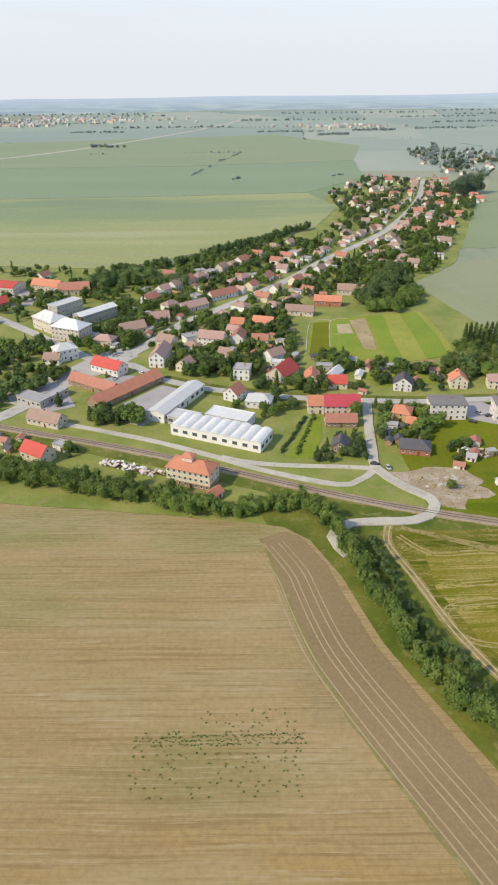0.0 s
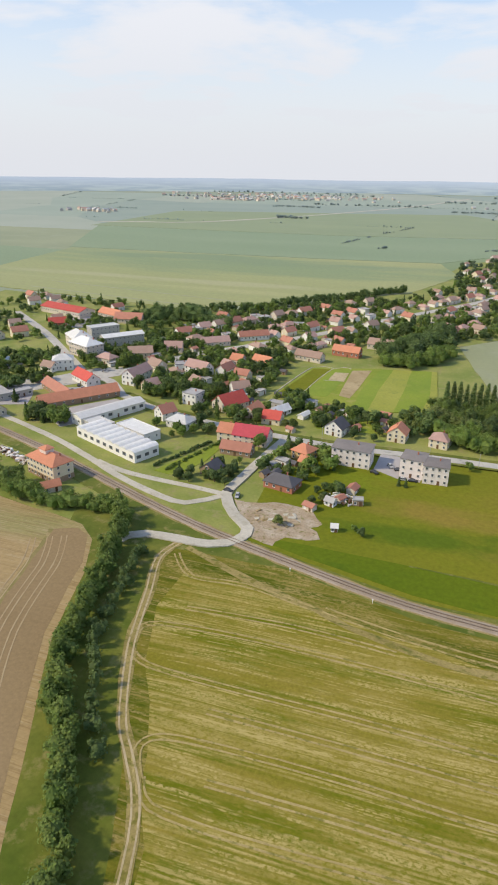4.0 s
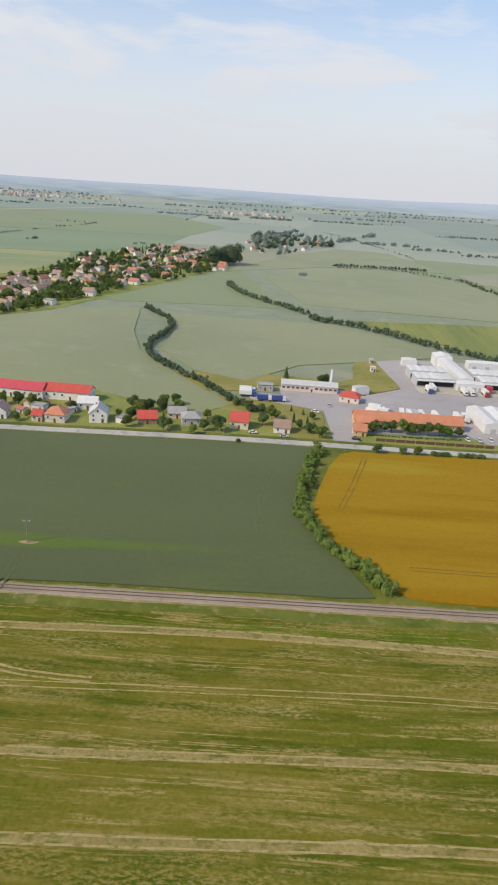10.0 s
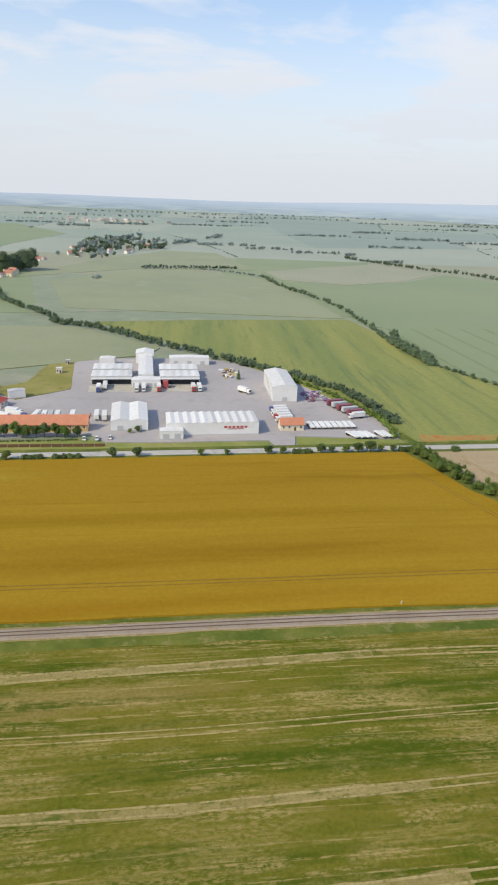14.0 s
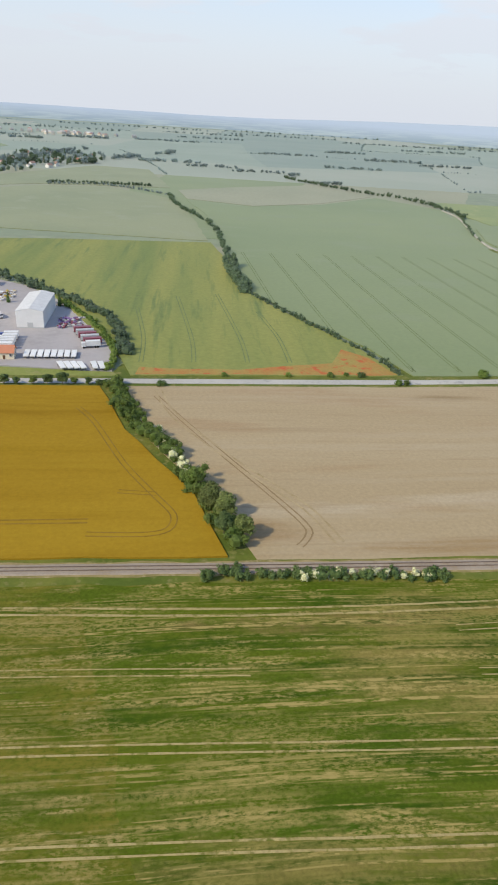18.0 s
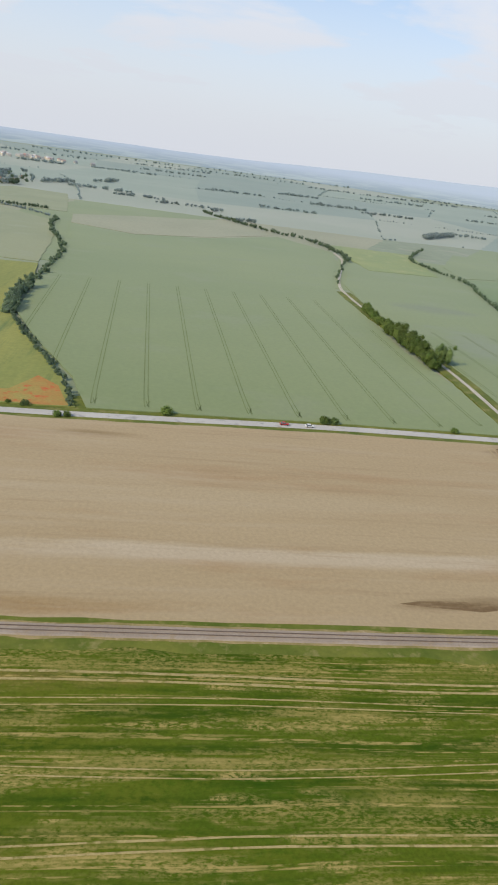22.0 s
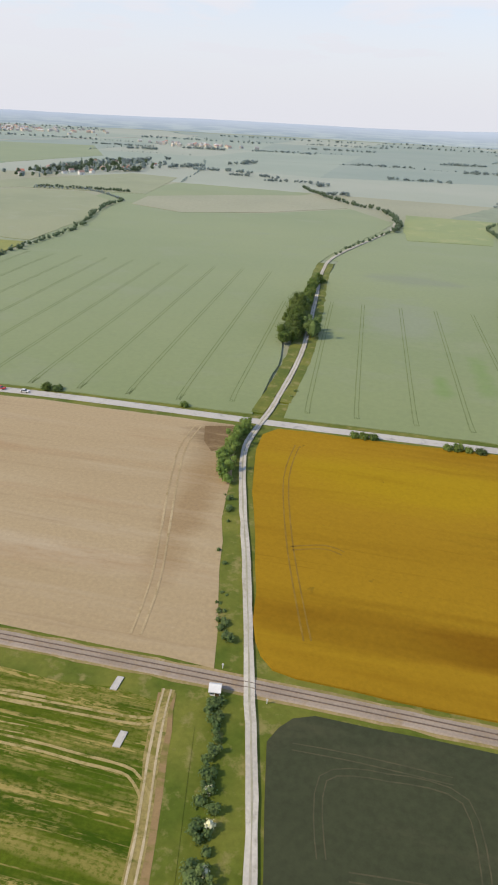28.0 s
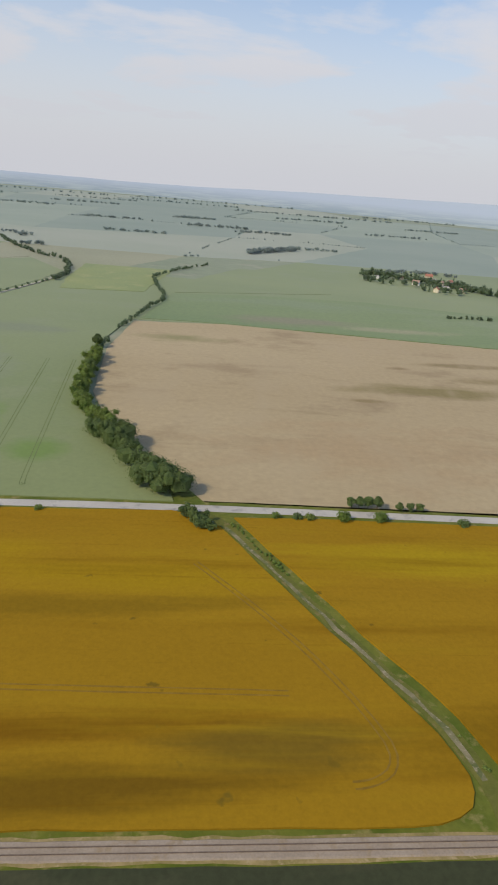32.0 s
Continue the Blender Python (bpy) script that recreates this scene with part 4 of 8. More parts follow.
for by, gauge, wide, x0, x1 in ((-16, 2.4, 1.9, 118, 982), (-36, 1.9, 1.0, 250, 700), (-23, 1.9, 0.8, 690, 982), (-39, 1.9, 0.8, 690, 985), (-55, 2.0, 1.2, 236, 980), (-74, 2.0, 1.3, 250, 985), (-93, 2.0, 1.0, 240, 990)):
    pts = [p for p in offset(RAIL_LINE, by) if x0 < p[0] < x1]
    if x0 < 600 and by != -36:
        strip("hay_band", [(x, y + 1.2 * math.sin(x * 0.03 + by)) for x, y in offset(RAIL_LINE, by) if 200 < x < 620], 1.8 + wide * 0.6, 0.10, HAYBAND, "raked pale band of hay along the mown field", "track", rough=1.0)
    wheel_tracks("swath_track", [(x, y + 1.2 * math.sin(x * 0.03 + by)) for x, y in pts], gauge, wide * 0.34, 0.13, HAYLINE, "long pale tractor line along the mown field")
slab("uncut_meadow", [(92, 178), (114, 178), (149.5, 176.5), (171.7, 175.5), (193.9, 172.6), (210.5, 172.5), (212, 156), (186, 156.5), (152, 160), (115, 170), (92, 177)], 0.10, MEADOW_LOW, "taller bright green grass below the mown meadow", "field", rough=0.8)
strip("meadow_edge", [(149.5, 176.3), (171.7, 175.3), (193.9, 172.4), (209, 172.3)], 0.8, 0.16, VERGE, "dark line where the mown meadow ends", "field", rough=0.6)
wheel_tracks("barley_track", [(630, 240), (637.6, 225.9), (649, 194.4), (660, 172), (664.8, 162), (663, 154.5), (654.9, 152.4), (640, 153.5)], 1.9, 0.4, 0.60, BARLEY_LINE, "tractor lines curving along the edge of the barley")
wheel_tracks("barley_track", [(648, 176), (660, 174)], 1.9, 0.35, 0.60, BARLEY_LINE, "short tractor lines in the barley")
wheel_tracks("soil_track", [(660.6, 252.8), (671, 228), (682.8, 201.9), (694, 178), (702.2, 159.9), (704.2, 151.2), (700, 145)], 1.9, 0.5, 0.11, SOIL_DAMP, "dark tractor lines along the edge of the bare field")
SOIL_WET = material("wet_tilled_soil", (0.15, 0.095, 0.042), (0.19, 0.125, 0.06), 0.05, 0.8, stretch=(0.2, 1, 1), c=(0.28, 0.20, 0.105), spread=0.8, contrast=0.2)
slab("wet_patch", [(881.8, 144.0), (888, 145.2), (901.5, 145.4), (913, 144.2), (914.2, 142.4), (906.4, 140.8), (893.6, 141.9)], 0.10, SOIL_WET, "dark wet patch in the bare tilled field", "ground", rough=0.8)
slab("wet_patch", [(971, 258.5), (984.5, 262), (986, 250), (983.5, 240), (979.5, 236.5), (974.5, 245)], 0.10, SOIL_WET, "dark wet corner of the bare tilled field", "ground", rough=1.4)
slab("green_headland", [(1001, 112), (1006, 112), (1012, 70), (1022, -60), (1014, -60), (1006, 60)], 0.075, VERGE, "green grass strip along the field edge", "ground", rough=0.6)
slab("soil_headland", [(30, 162), (36, 158), (44, 142), (53, 107), (72, 66), (96, 18), (110, -60), (88, -60), (76, 10), (56, 52), (38, 92), (28, 130), (22, 158)], 0.05, SOIL_DAMP, "darker worked soil along the curved field edge", "ground", rough=1.0)
strip("sprouting_edge", [(22, 158), (28, 130), (38, 92), (56, 52), (76, 10), (88, -60)], 1.5, 0.06, STUBBLE_GREEN, "green sprouting edge of the headland", "ground", rough=1.4)
for by in (-6.0, -11.0, -17.0):
    wheel_tracks("soil_track", offset([(34, 158), (42, 140), (50, 107), (69, 68), (92, 20), (106, -40)], by), 1.9, 0.4, 0.10, SOIL, "pale tractor lines along the curved field edge")


def ring(name, x, y, r, width, top, mat, label):
    pts = [(x + r * math.cos(a), y + r * math.sin(a)) for a in np.linspace(0, 2 * math.pi, 25)]
    return strip(name, pts, width, top, mat, label, "track", rough=0.2, bottom=-0.2, step=2)


ring("ring_track", 303, 112, 10.6, 1.0, 0.19, HAYLINE, "round pale tractor track circling a manhole")
ring("ring_track", 303, 112, 8.6, 0.95, 0.20, HAYLINE, "inner round tractor track")
wheel_tracks("swath_track", [(255, 113), (279, 112.5), (289, 115), (296, 120)], 1.6, 0.6, 0.15, HAYLINE, "pale tractor line leading into the ring")
wheel_tracks("swath_track", [(309, 120), (315, 116), (324, 113.5), (340, 112)], 1.6, 0.6, 0.15, HAYLINE, "pale tractor line leading out of the ring")
slab("trampled_disc", [(303 + 5.5 * math.cos(a), 112 + 5 * math.sin(a)) for a in np.linspace(0, 6.0, 12)], 0.11, HAYBAND, "trampled bare earth inside the ring", "ground", smooth=True)
for x, y in ((985, 120), (991, 106)):
    slab("concrete_plate", [(x - 0.8, y - 2), (x + 0.8, y - 2), (x + 1.2, y + 2), (x - 0.4, y + 2)], 0.3, ASPHALT, "pale concrete cover plate in the field", "plate", rough=0.0, kind="")
wheel_tracks("soil_track", [(662, 258), (668, 232), (690, 190), (706, 165), (712, 146)], 2.6, 0.7, 0.12, DIRT, "curved pale tractor track over the tilled soil")
wheel_tracks("soil_track", [(969, 258), (968, 236), (974, 200), (982, 160), (984, 136)], 2.6, 0.7, 0.12, DIRT, "pale tractor track along the field edge")
slab("poppy_strip", [(652, 276), (775, 276), (768, 300), (757, 312), (748, 292), (700, 283), (652, 284)], 0.55, POPPY, "strip of red poppies at the field edge", "flowers", rough=2.0)

TEAL_LINE = material("worn_line_in_dark_crop", (0.066, 0.066, 0.034), (0.09, 0.083, 0.044), 0.3, 1.0, c=(0.06, 0.066, 0.036))
CRUSHED_DARK = material("crushed_dark_crop", (0.105, 0.125, 0.05), (0.14, 0.155, 0.07), 0.2, 1.0, c=(0.085, 0.10, 0.04))
# tractor lines in the standing crops
for x in (737, 761, 785, 809, 833, 857, 881, 905, 929, 953, 977):
    x1 = x + 3
    y0 = 290 if x > 785 else 290 + (785 - x) * 2.0
    y1 = 560 if x < 960 else 470
    wheel_tracks("tramline", [(x + 1, y0 - 2), (x, y0 + 8), (x, y1 - 60), (x, y1)], 1.9, 0.42, 0.54, CRUSHED, "pair of dark tractor lines in the wheat")
for x in (1012, 1034, 1060, 1084, 1109, 1127):
    wheel_tracks("tramline", [(x + 1, 284), (x, 292), (x - 1, 380), (x - 2, 480)], 1.9, 0.42, 0.54, CRUSHED, "pair of dark tractor lines in the wheat")
for x, y1 in ((654, 384), (679, 412), (705, 419), (726, 380)):
    wheel_tracks("tramline", [(x, 292), (x + 1, 330), (x - 3, y1)], 1.9, 0.5, 0.54, CRUSHED, "pair of dark tractor lines in the crop")
for pts in ([(231, 153), (230, 180), (229, 210), (236, 240)], [(241, 152), (242, 185)], [(307, 168), (306, 146)], [(278, 170), (277, 150)], [(383, 210), (388, 235), (397, 258)], [(382, 186), (381, 211)]):
    wheel_tracks("tramline", pts, 1.9, 0.4, 0.49, CRUSHED_DARK, "pair of faint tractor lines in the dark crop")
for pts in ([(1012, 250), (1011, 223), (1018, 180), (1027, 143)], [(1018, 181), (1028, 184), (1034, 182)], [(1198, 223), (1214, 200), (1230, 173), (1242, 143), (1238, 133), (1230, 131)], [(1100, 168), (1220, 160)], [(431, 257), (422, 230), (413, 206)], [(430, 167), (520, 163.5), (640, 160)]):
    wheel_tracks("tramline", pts, 1.9, 0.5, 0.59, BARLEY_LINE, "curved tractor lines in the barley")
for pts in ([(1027, 112), (1041, 112), (1060, 111)], [(1035, 90), (1034, 106), (1047, 109), (1062, 107), (1064, 90)], [(1090, 92), (1091, 107), (1103, 107), (1130, 105)]):
    wheel_tracks("tramline", pts, 1.7, 0.26, 0.38, TEAL_LINE, "pale curved tractor lines in the dark crop")
for x0, y, x1 in ((1045, 73, 1095), (1040, 88, 1090), (1055, 50, 1120)):
    wheel_tracks("tramline", [(x0, y), ((x0 + x1) / 2, y + 1), (x1, y - 1)], 1.6, 0.26, 0.38, TEAL_LINE, "pale thin lines in the dark crop")

# ---- building materials and functions ----
def paint(name, rgb, rough=0.8, grain=0.8, **how):
    d = tuple(v * 0.95 for v in rgb)
    return material(name, d, rgb, 0.25, grain, rough=rough, own=True, per_object=0.06, contrast=0.05, **how)


WALLS = {key: paint(key + "_render", rgb) for key, rgb in (
    ("white", (0.78, 0.765, 0.74)), ("blush", (0.76, 0.69, 0.66)), ("cream", (0.72, 0.64, 0.48)), ("ochre", (0.62, 0.43, 0.20)), ("pink", (0.72, 0.60, 0.53)),
    ("grey", (0.48, 0.46, 0.43)), ("brick", (0.42, 0.17, 0.11)), ("brown", (0.34, 0.24, 0.16)), ("beige", (0.64, 0.57, 0.48)))}
ROOFS = {key: material(key + "_roof", tuple(v * 0.9 for v in rgb), rgb, 0.3, 2.2, rough=0.75, own=True, per_object=0.10, contrast=0.10, c=tuple(v * 0.84 for v in rgb)) for key, rgb in (
    ("red", (0.56, 0.10, 0.08)), ("crimson", (0.56, 0.085, 0.11)), ("orange", (0.60, 0.25, 0.15)), ("rust", (0.47, 0.21, 0.15)),
    ("brown", (0.40, 0.275, 0.22)), ("pink", (0.48, 0.31, 0.27)), ("dark", (0.12, 0.115, 0.125)), ("dusk", (0.24, 0.215, 0.205)), ("grey", (0.42, 0.41, 0.41)), ("white", (0.74, 0.74, 0.735)), ("pale", (0.60, 0.60, 0.60)))}
GLASS = material("window_glass", (0.085, 0.095, 0.11), (0.11, 0.12, 0.14), 0.3, 1.0, rough=0.12, own=True, specular=0.6)
FRAME = paint("white_window_frame", (0.75, 0.74, 0.72))
WOOD = paint("dark_stained_wood", (0.16, 0.09, 0.05))
METAL = paint("grey_metal", (0.35, 0.35, 0.36), rough=0.45)
DARK = paint("dock_shade", (0.03, 0.03, 0.035))
OCCUPIED = []


def bars(name, w, h, bar, deep, mat):
    """A window frame: a plate with a recess for the pane and a sill along its foot."""
    bm = bmesh.new()
    box_into(bm, (w, deep, h))
    face = min(bm.faces, key=lambda f: f.calc_center_median().y)
    bmesh.ops.inset_region(bm, faces=[face], thickness=bar)
    bmesh.ops.translate(bm, verts=face.verts[:], vec=(0, deep * 0.6, 0))
    low = min((f for f in bm.faces if f is not face), key=lambda f: f.calc_center_median().z)
    bmesh.ops.translate(bm, verts=[v for v in low.verts if v.co.y < 0], vec=(0, -0.1, 0))
    return from_bm(name, bm, mat)


WINDOW = {"small": (bars("window", 1.15, 1.35, 0.13, 0.16, FRAME), box_mesh("pane", (0.86, 0.05, 1.06), GLASS)),
          "wide": (bars("window", 2.0, 1.5, 0.14, 0.16, FRAME), box_mesh("pane", (1.7, 0.05, 1.2), GLASS)),
          "hall": (bars("window", 2.4, 1.7, 0.12, 0.16, METAL), box_mesh("pane", (2.1, 0.05, 1.42), GLASS))}
DOOR = box_mesh("door", (1.05, 0.12, 2.1), WOOD, (0, 0, 1.05), 0.03)


def chimney_mesh():
    bm = bmesh.new()
    box_into(bm, (0.55, 0.55, 1.5), Matrix.Translation((0, 0, 0.2)))
    box_into(bm, (0.7, 0.7, 0.16), Matrix.Translation((0, 0, 1.0)))
    return from_bm("chimney", bm, WALLS["brick"])


CHIMNEY = chimney_mesh()


def window(parent, kind, x, y, z, turn=0.0, pane=True):
    w = part("window", WINDOW[kind][0], parent, at=pose(x, y, z, 0, 0, turn))
    if pane:
        part("pane", WINDOW[kind][1], w, at=pose(0, -0.02, 0))
    return w


def wall_mesh(a, b, h, top):
    """Outer walls a x b; top: ridge height over the eaves on the gables (0: none)."""
    v = [(-a / 2, -b / 2, -0.5), (a / 2, -b / 2, -0.5), (a / 2, b / 2, -0.5), (-a / 2, b / 2, -0.5)]
    v += [(x, y, h) for x, y, _ in v]
    f = [(0, 1, 5, 4), (2, 3, 7, 6)]
    if top:
        v += [(-a / 2, 0, h + top), (a / 2, 0, h + top)]
        f += [(1, 2, 6, 9, 5), (3, 0, 4, 8, 7)]
    else:
        f += [(1, 2, 6, 5), (3, 0, 4, 7), (4, 5, 6, 7)]
    return v, f


def roof_mesh(name, a, b, h, rise, kind, mat, over=0.5, thick=0.24):
    bm = bmesh.new()
    s = rise / (b / 2)
    low = h - over * s
    x, y = a / 2 + over * 0.7, b / 2 + over
    if kind == "gable":
        prof = [(-y, low), (0, h + rise), (y, low), (y, low + thick), (0, h + rise + thick * 1.15), (-y, low + thick)]
        rows = [[bm.verts.new((u, p, q)) for p, q in prof] for u in (-x, x)]
        for i in range(6):
            j = (i + 1) % 6
            bm.faces.new((rows[0][i], rows[0][j], rows[1][j], rows[1][i]))
        for r in rows:
            bm.faces.new((r[0], r[1], r[4], r[5]))
            bm.faces.new((r[1], r[2], r[3], r[4]))
    elif kind == "hip":
        k = max(0.0, a / 2 - b / 2 * 0.9)
        base = [bm.verts.new(p) for p in ((-x, -y, low), (x, -y, low), (x, y, low), (-x, y, low))]
        eave = [bm.verts.new((p.co.x, p.co.y, low + thick)) for p in base]
        r0, r1 = bm.verts.new((-k - 0.01, 0, h + rise)), bm.verts.new((k + 0.01, 0, h + rise))
        bm.faces.new(base)
        for i in range(4):
            bm.faces.new((base[i], base[(i + 1) % 4], eave[(i + 1) % 4], eave[i]))
        bm.faces.new((eave[0], eave[1], r1, r0))
        bm.faces.new((eave[1], eave[2], r1))
        bm.faces.new((eave[2], eave[3], r0, r1))
        bm.faces.new((eave[3], eave[0], r0))
    else:
        box_into(bm, (a + 0.3, b + 0.3, 0.3), Matrix.Translation((0, 0, h + 0.15)))
        for u, v, p, q in ((0, -b / 2, a + 0.4, 0.3), (0, b / 2, a + 0.4, 0.3), (-a / 2, 0, 0.3, b - 0.35), (a / 2, 0, 0.3, b - 0.35)):
            box_into(bm, (p, q, 0.55), Matrix.Translation((u, v, h + 0.32)))
    bmesh.ops.recalc_face_normals(bm, faces=bm.faces)
    return from_bm(name, bm, mat)


def house(x, y, yaw, length, width, h, wall, roof, label, kind="gable", rise=None, ridge="x", name="house", group="", chimneys=1, storeys=1, win="small", door=True, pane=True, sides=True, every=2.9, category="house", low_wall=None):
    """x, y: the middle of the front foot; yaw: the way the front runs. The body lies behind it."""
    at = pose(x, y, 0, 0, 0, yaw) @ Matrix.Translation((0, width / 2, 0))
    root = thing(name, label, category, at, group)
    a, b, spin = (length, width, 0) if ridge == "x" else (width, length, 90)
    if rise is None:
        rise = min(a, b) * 0.40 if kind == "gable" else min(a, b) * 0.30
    turn = pose(0, 0, 0, 0, 0, spin)
    v, f = wall_mesh(a, b, h, rise if kind == "gable" else 0)
    part("wall", mesh_of("wall", v, f, WALLS[wall]), root, at=turn)
    roof_part = part("roof", roof_mesh("roof", a, b, h, rise if kind != "flat" else 0.01, kind, ROOFS[roof]), root, at=turn)
    for i in range(chimneys):
        p = turn @ Vector(((i - 0.5 * (chimneys - 1)) * a * 0.4 + a * 0.12, b * 0.12, h + (rise * 0.8 if kind != "flat" else 0.4)))
        part("chimney", CHIMNEY, roof_part, at=turn.inverted() @ Matrix.Translation(p))
    if low_wall:
        part("plinth", box_mesh("plinth", (length + 0.12, width + 0.12, h / max(storeys, 1)), WALLS[low_wall], (0, 0, h / max(storeys, 1) / 2 - 0.3)), root)
    step = h / storeys
    for s in range(storeys):
        z = step * (s + 0.56)
        n = max(2, int(length / every))
        for i in range(n):
            u = (i + 0.5) / n * length - length / 2
            if s == 0 and door and i == n // 2:
                part("door", DOOR, root, at=pose(u, -width / 2 - 0.05, -0.1))
                continue
            window(root, win, u, -width / 2 - 0.05, z, 0, pane)
        if sides:
            m = max(2, int(width / 3.4))
            for i in range(m):
                u = (i + 0.5) / m * width - width / 2
                window(root, "small", length / 2 + 0.05, u, z, 90, pane)
                window(root, "small", -length / 2 - 0.05, u, z, -90, pane)
    if kind == "gable" and rise > 2.2:
        if ridge == "y":
            window(root, "small", 0, -width / 2 - 0.05, h + rise * 0.35, 0, pane)
        else:
            window(root, "small", length / 2 + 0.05, 0, h + rise * 0.35, 90, pane)
    OCCUPIED.append((at.translation.x, at.translation.y, 0.5 * max(length, width) + 1.0))
    return root


def occupy(x, y, r):
    OCCUPIED.append((x, y, r))


STREETS = []


def clear(x, y, r):
    if any((x - a) ** 2 + (y - b) ** 2 < (r * 0.6 + c) ** 2 for a, b, c in OCCUPIED):
        return False
    p = Vector((x, y))
    for line, w in STREETS:
        for a, b in zip(line, line[1:]):
            d = b - a
            t = max(0.0, min(1.0, (p - a).dot(d) / max(d.length_squared, 1e-6)))
            if (p - a - d * t).length < w + r * 0.5:
                return False
    return True


def inside(x, y, poly):
    hit = False
    for (ax, ay), (bx, by) in zip(poly, poly[1:] + poly[:1]):
        if (ay > y) != (by > y) and x < (bx - ax) * (y - ay) / (by - ay) + ax:
            hit = not hit
    return hit


def street(name, points, width, mat, label, top=0.10):
    STREETS.append(([Vector(p) for p in points], width / 2 + 0.8))
    return strip(name, points, width, top, mat, label, "road", rough=0.25)

# ---- the village ----
slab("village_ground", [(-310, 203), (-81, 187), (-10, 178), (38, 165), (75, 160), (92, 168), (90, 232), (96, 266), (420, 270), (420, 300), (370, 330), (284, 342), (190, 335), (160, 490), (215, 560), (340, 880), (355, 1150), (160, 1010), (100, 730), (20, 600), (-80, 548), (-310, 570)], -0.12, GRASS, "rough grass and gardens between the village houses", "ground", rough=3)
STREETS.append(([Vector(p) for p in ROAD_LINE], 4.5))
STREETS.append(([Vector(p) for p in RAIL_LINE], 5.0))
street("main_street", [(-190, 180), (-135, 232), (-103, 262), (-86, 293), (-65, 322), (-46, 352), (-24, 398), (-8, 418), (53, 500), (97, 574), (181, 705), (263, 897), (330, 1120)], 8.4, ASPHALT, "grey asphalt main street of the village")
street("side_street", [(-29, 304), (-48, 325), (-64, 330)], 6.5, ASPHALT, "grey asphalt side street", 0.14)
street("upper_street", [(-64, 326), (-100, 362), (-131, 393), (-165, 425), (-230, 480)], 6.5, ASPHALT, "grey asphalt street by the manor", 0.16)
street("station_lane", [(81, 272), (77, 245), (74, 219), (73, 205), (82, 190), (90, 182), (89, 173), (80, 167), (56, 166), (48, 158), (52, 147)], 4.6, GRAVEL, "pale gravel lane over the level crossing", 0.45)
street("siding_track", [(73, 205), (60, 193), (42, 197.5), (22, 206.5), (4, 217), (-22, 231), (-45, 241), (-70, 251), (-90, 258)], 3.4, GRAVEL, "dusty pale gravel track along the railway", 0.08)
street("loop_track", [(73, 205), (58, 207), (40, 208.5), (22, 211), (6, 217)], 3.2, GRAVEL, "pale gravel loop of the track", 0.09)
slab("bare_ground", [(79, 203), (90, 202), (98, 206), (109, 202), (116, 197), (113, 189), (117, 181), (106, 179), (101, 174), (93, 178), (86, 184), (83, 193)], 0.11, material("trampled_dirt", (0.33, 0.245, 0.155), (0.45, 0.375, 0.29), 0.14, 1.0, c=(0.20, 0.19, 0.055), spread=0.6, contrast=0.3), "bare trampled dirt with rubble", "ground", smooth=True, rough=5.0)
slab("barn_yard", [(-55, 262), (-26, 298), (-8, 292), (-22, 262), (-33, 247)], 0.0, YARD, "grey gravel yard behind the barn", "yard")
slab("farm_yard", [(-171, 490), (-137, 482), (-128, 450), (-158, 440), (-180, 458)], 0.0, YARD, "pale concrete yard between the farm halls", "yard")
slab("shop_yard", [(-102, 277), (-84, 298), (-69, 270), (-85, 263)], 0.02, YARD, "grey paved yard of the shop", "yard")
slab("market_place", [(-114, 279), (-121, 293), (-104, 302), (-84, 323), (-70, 345), (-55, 355), (-46, 339), (-65, 311), (-84, 289), (-97, 273)], 0.06, ASPHALT, "wide pale asphalt junction of the village streets", "road", rough=0.4)
slab("courtyard", [(-72, 300), (-52, 312), (-34, 306), (-54, 288)], 0.0, YARD, "grey paved courtyard", "yard")
slab("lawn", [(50, 254), (55, 256), (53, 233), (46, 214), (35, 216)], 0.03, LAWN, "bright mown garden lawn", "lawn", rough=0.4)
slab("garden_plot", [(58, 339), (67, 396), (78, 398), (71, 339)], 0.12, MEADOW, "green garden plot", "field", rough=0.4)
slab("bare_plot", [(92, 400), (104, 405), (102, 364), (100, 343), (93, 346)], 0.16, DIRT, "bare tan garden plot", "field", rough=0.4)
slab("pale_plot", [(82, 392), (91, 393), (91, 374), (81, 374)], 0.17, RUT, "pale dry garden plot", "field", rough=0.4)
slab("garden_grass", [(56, 336), (66, 400), (92, 406), (110, 412), (104, 318), (84, 330)], 0.05, LAWN, "green grass between the garden plots", "lawn", rough=0.6)
STRIPES = [material("meadow_strip_%s" % key, a, b, 0.03, 0.7, c=c_, sheen=NEAR) for key, a, b, c_ in (("green", (0.175, 0.25, 0.014), (0.22, 0.285, 0.018), (0.23, 0.275, 0.03)), ("yellow", (0.27, 0.29, 0.035), (0.32, 0.32, 0.05), (0.24, 0.27, 0.04)), ("pale", (0.33, 0.30, 0.08), (0.36, 0.32, 0.10), (0.26, 0.27, 0.05)))]
for n, (a, b) in enumerate(((0.0, 0.22), (0.22, 0.45), (0.45, 0.55), (0.55, 0.9), (0.9, 1.0))):
    low, mid, high = [(104, 320), (104, 362), (110, 410)], 0, [(146, 334), (149, 366), (146, 417)]
    left, right = [tuple(p[k] + (q[k] - p[k]) * a for k in (0, 1)) for p, q in zip(low, high)], [tuple(p[k] + (q[k] - p[k]) * b for k in (0, 1)) for p, q in zip(low, high)]
    slab("meadow_strip", left + right[::-1], 0.15 + 0.01 * n, STRIPES[(0, 1, 1, 0, 1)[n]], "bright mown meadow strip behind the gardens", "field", rough=0.4)
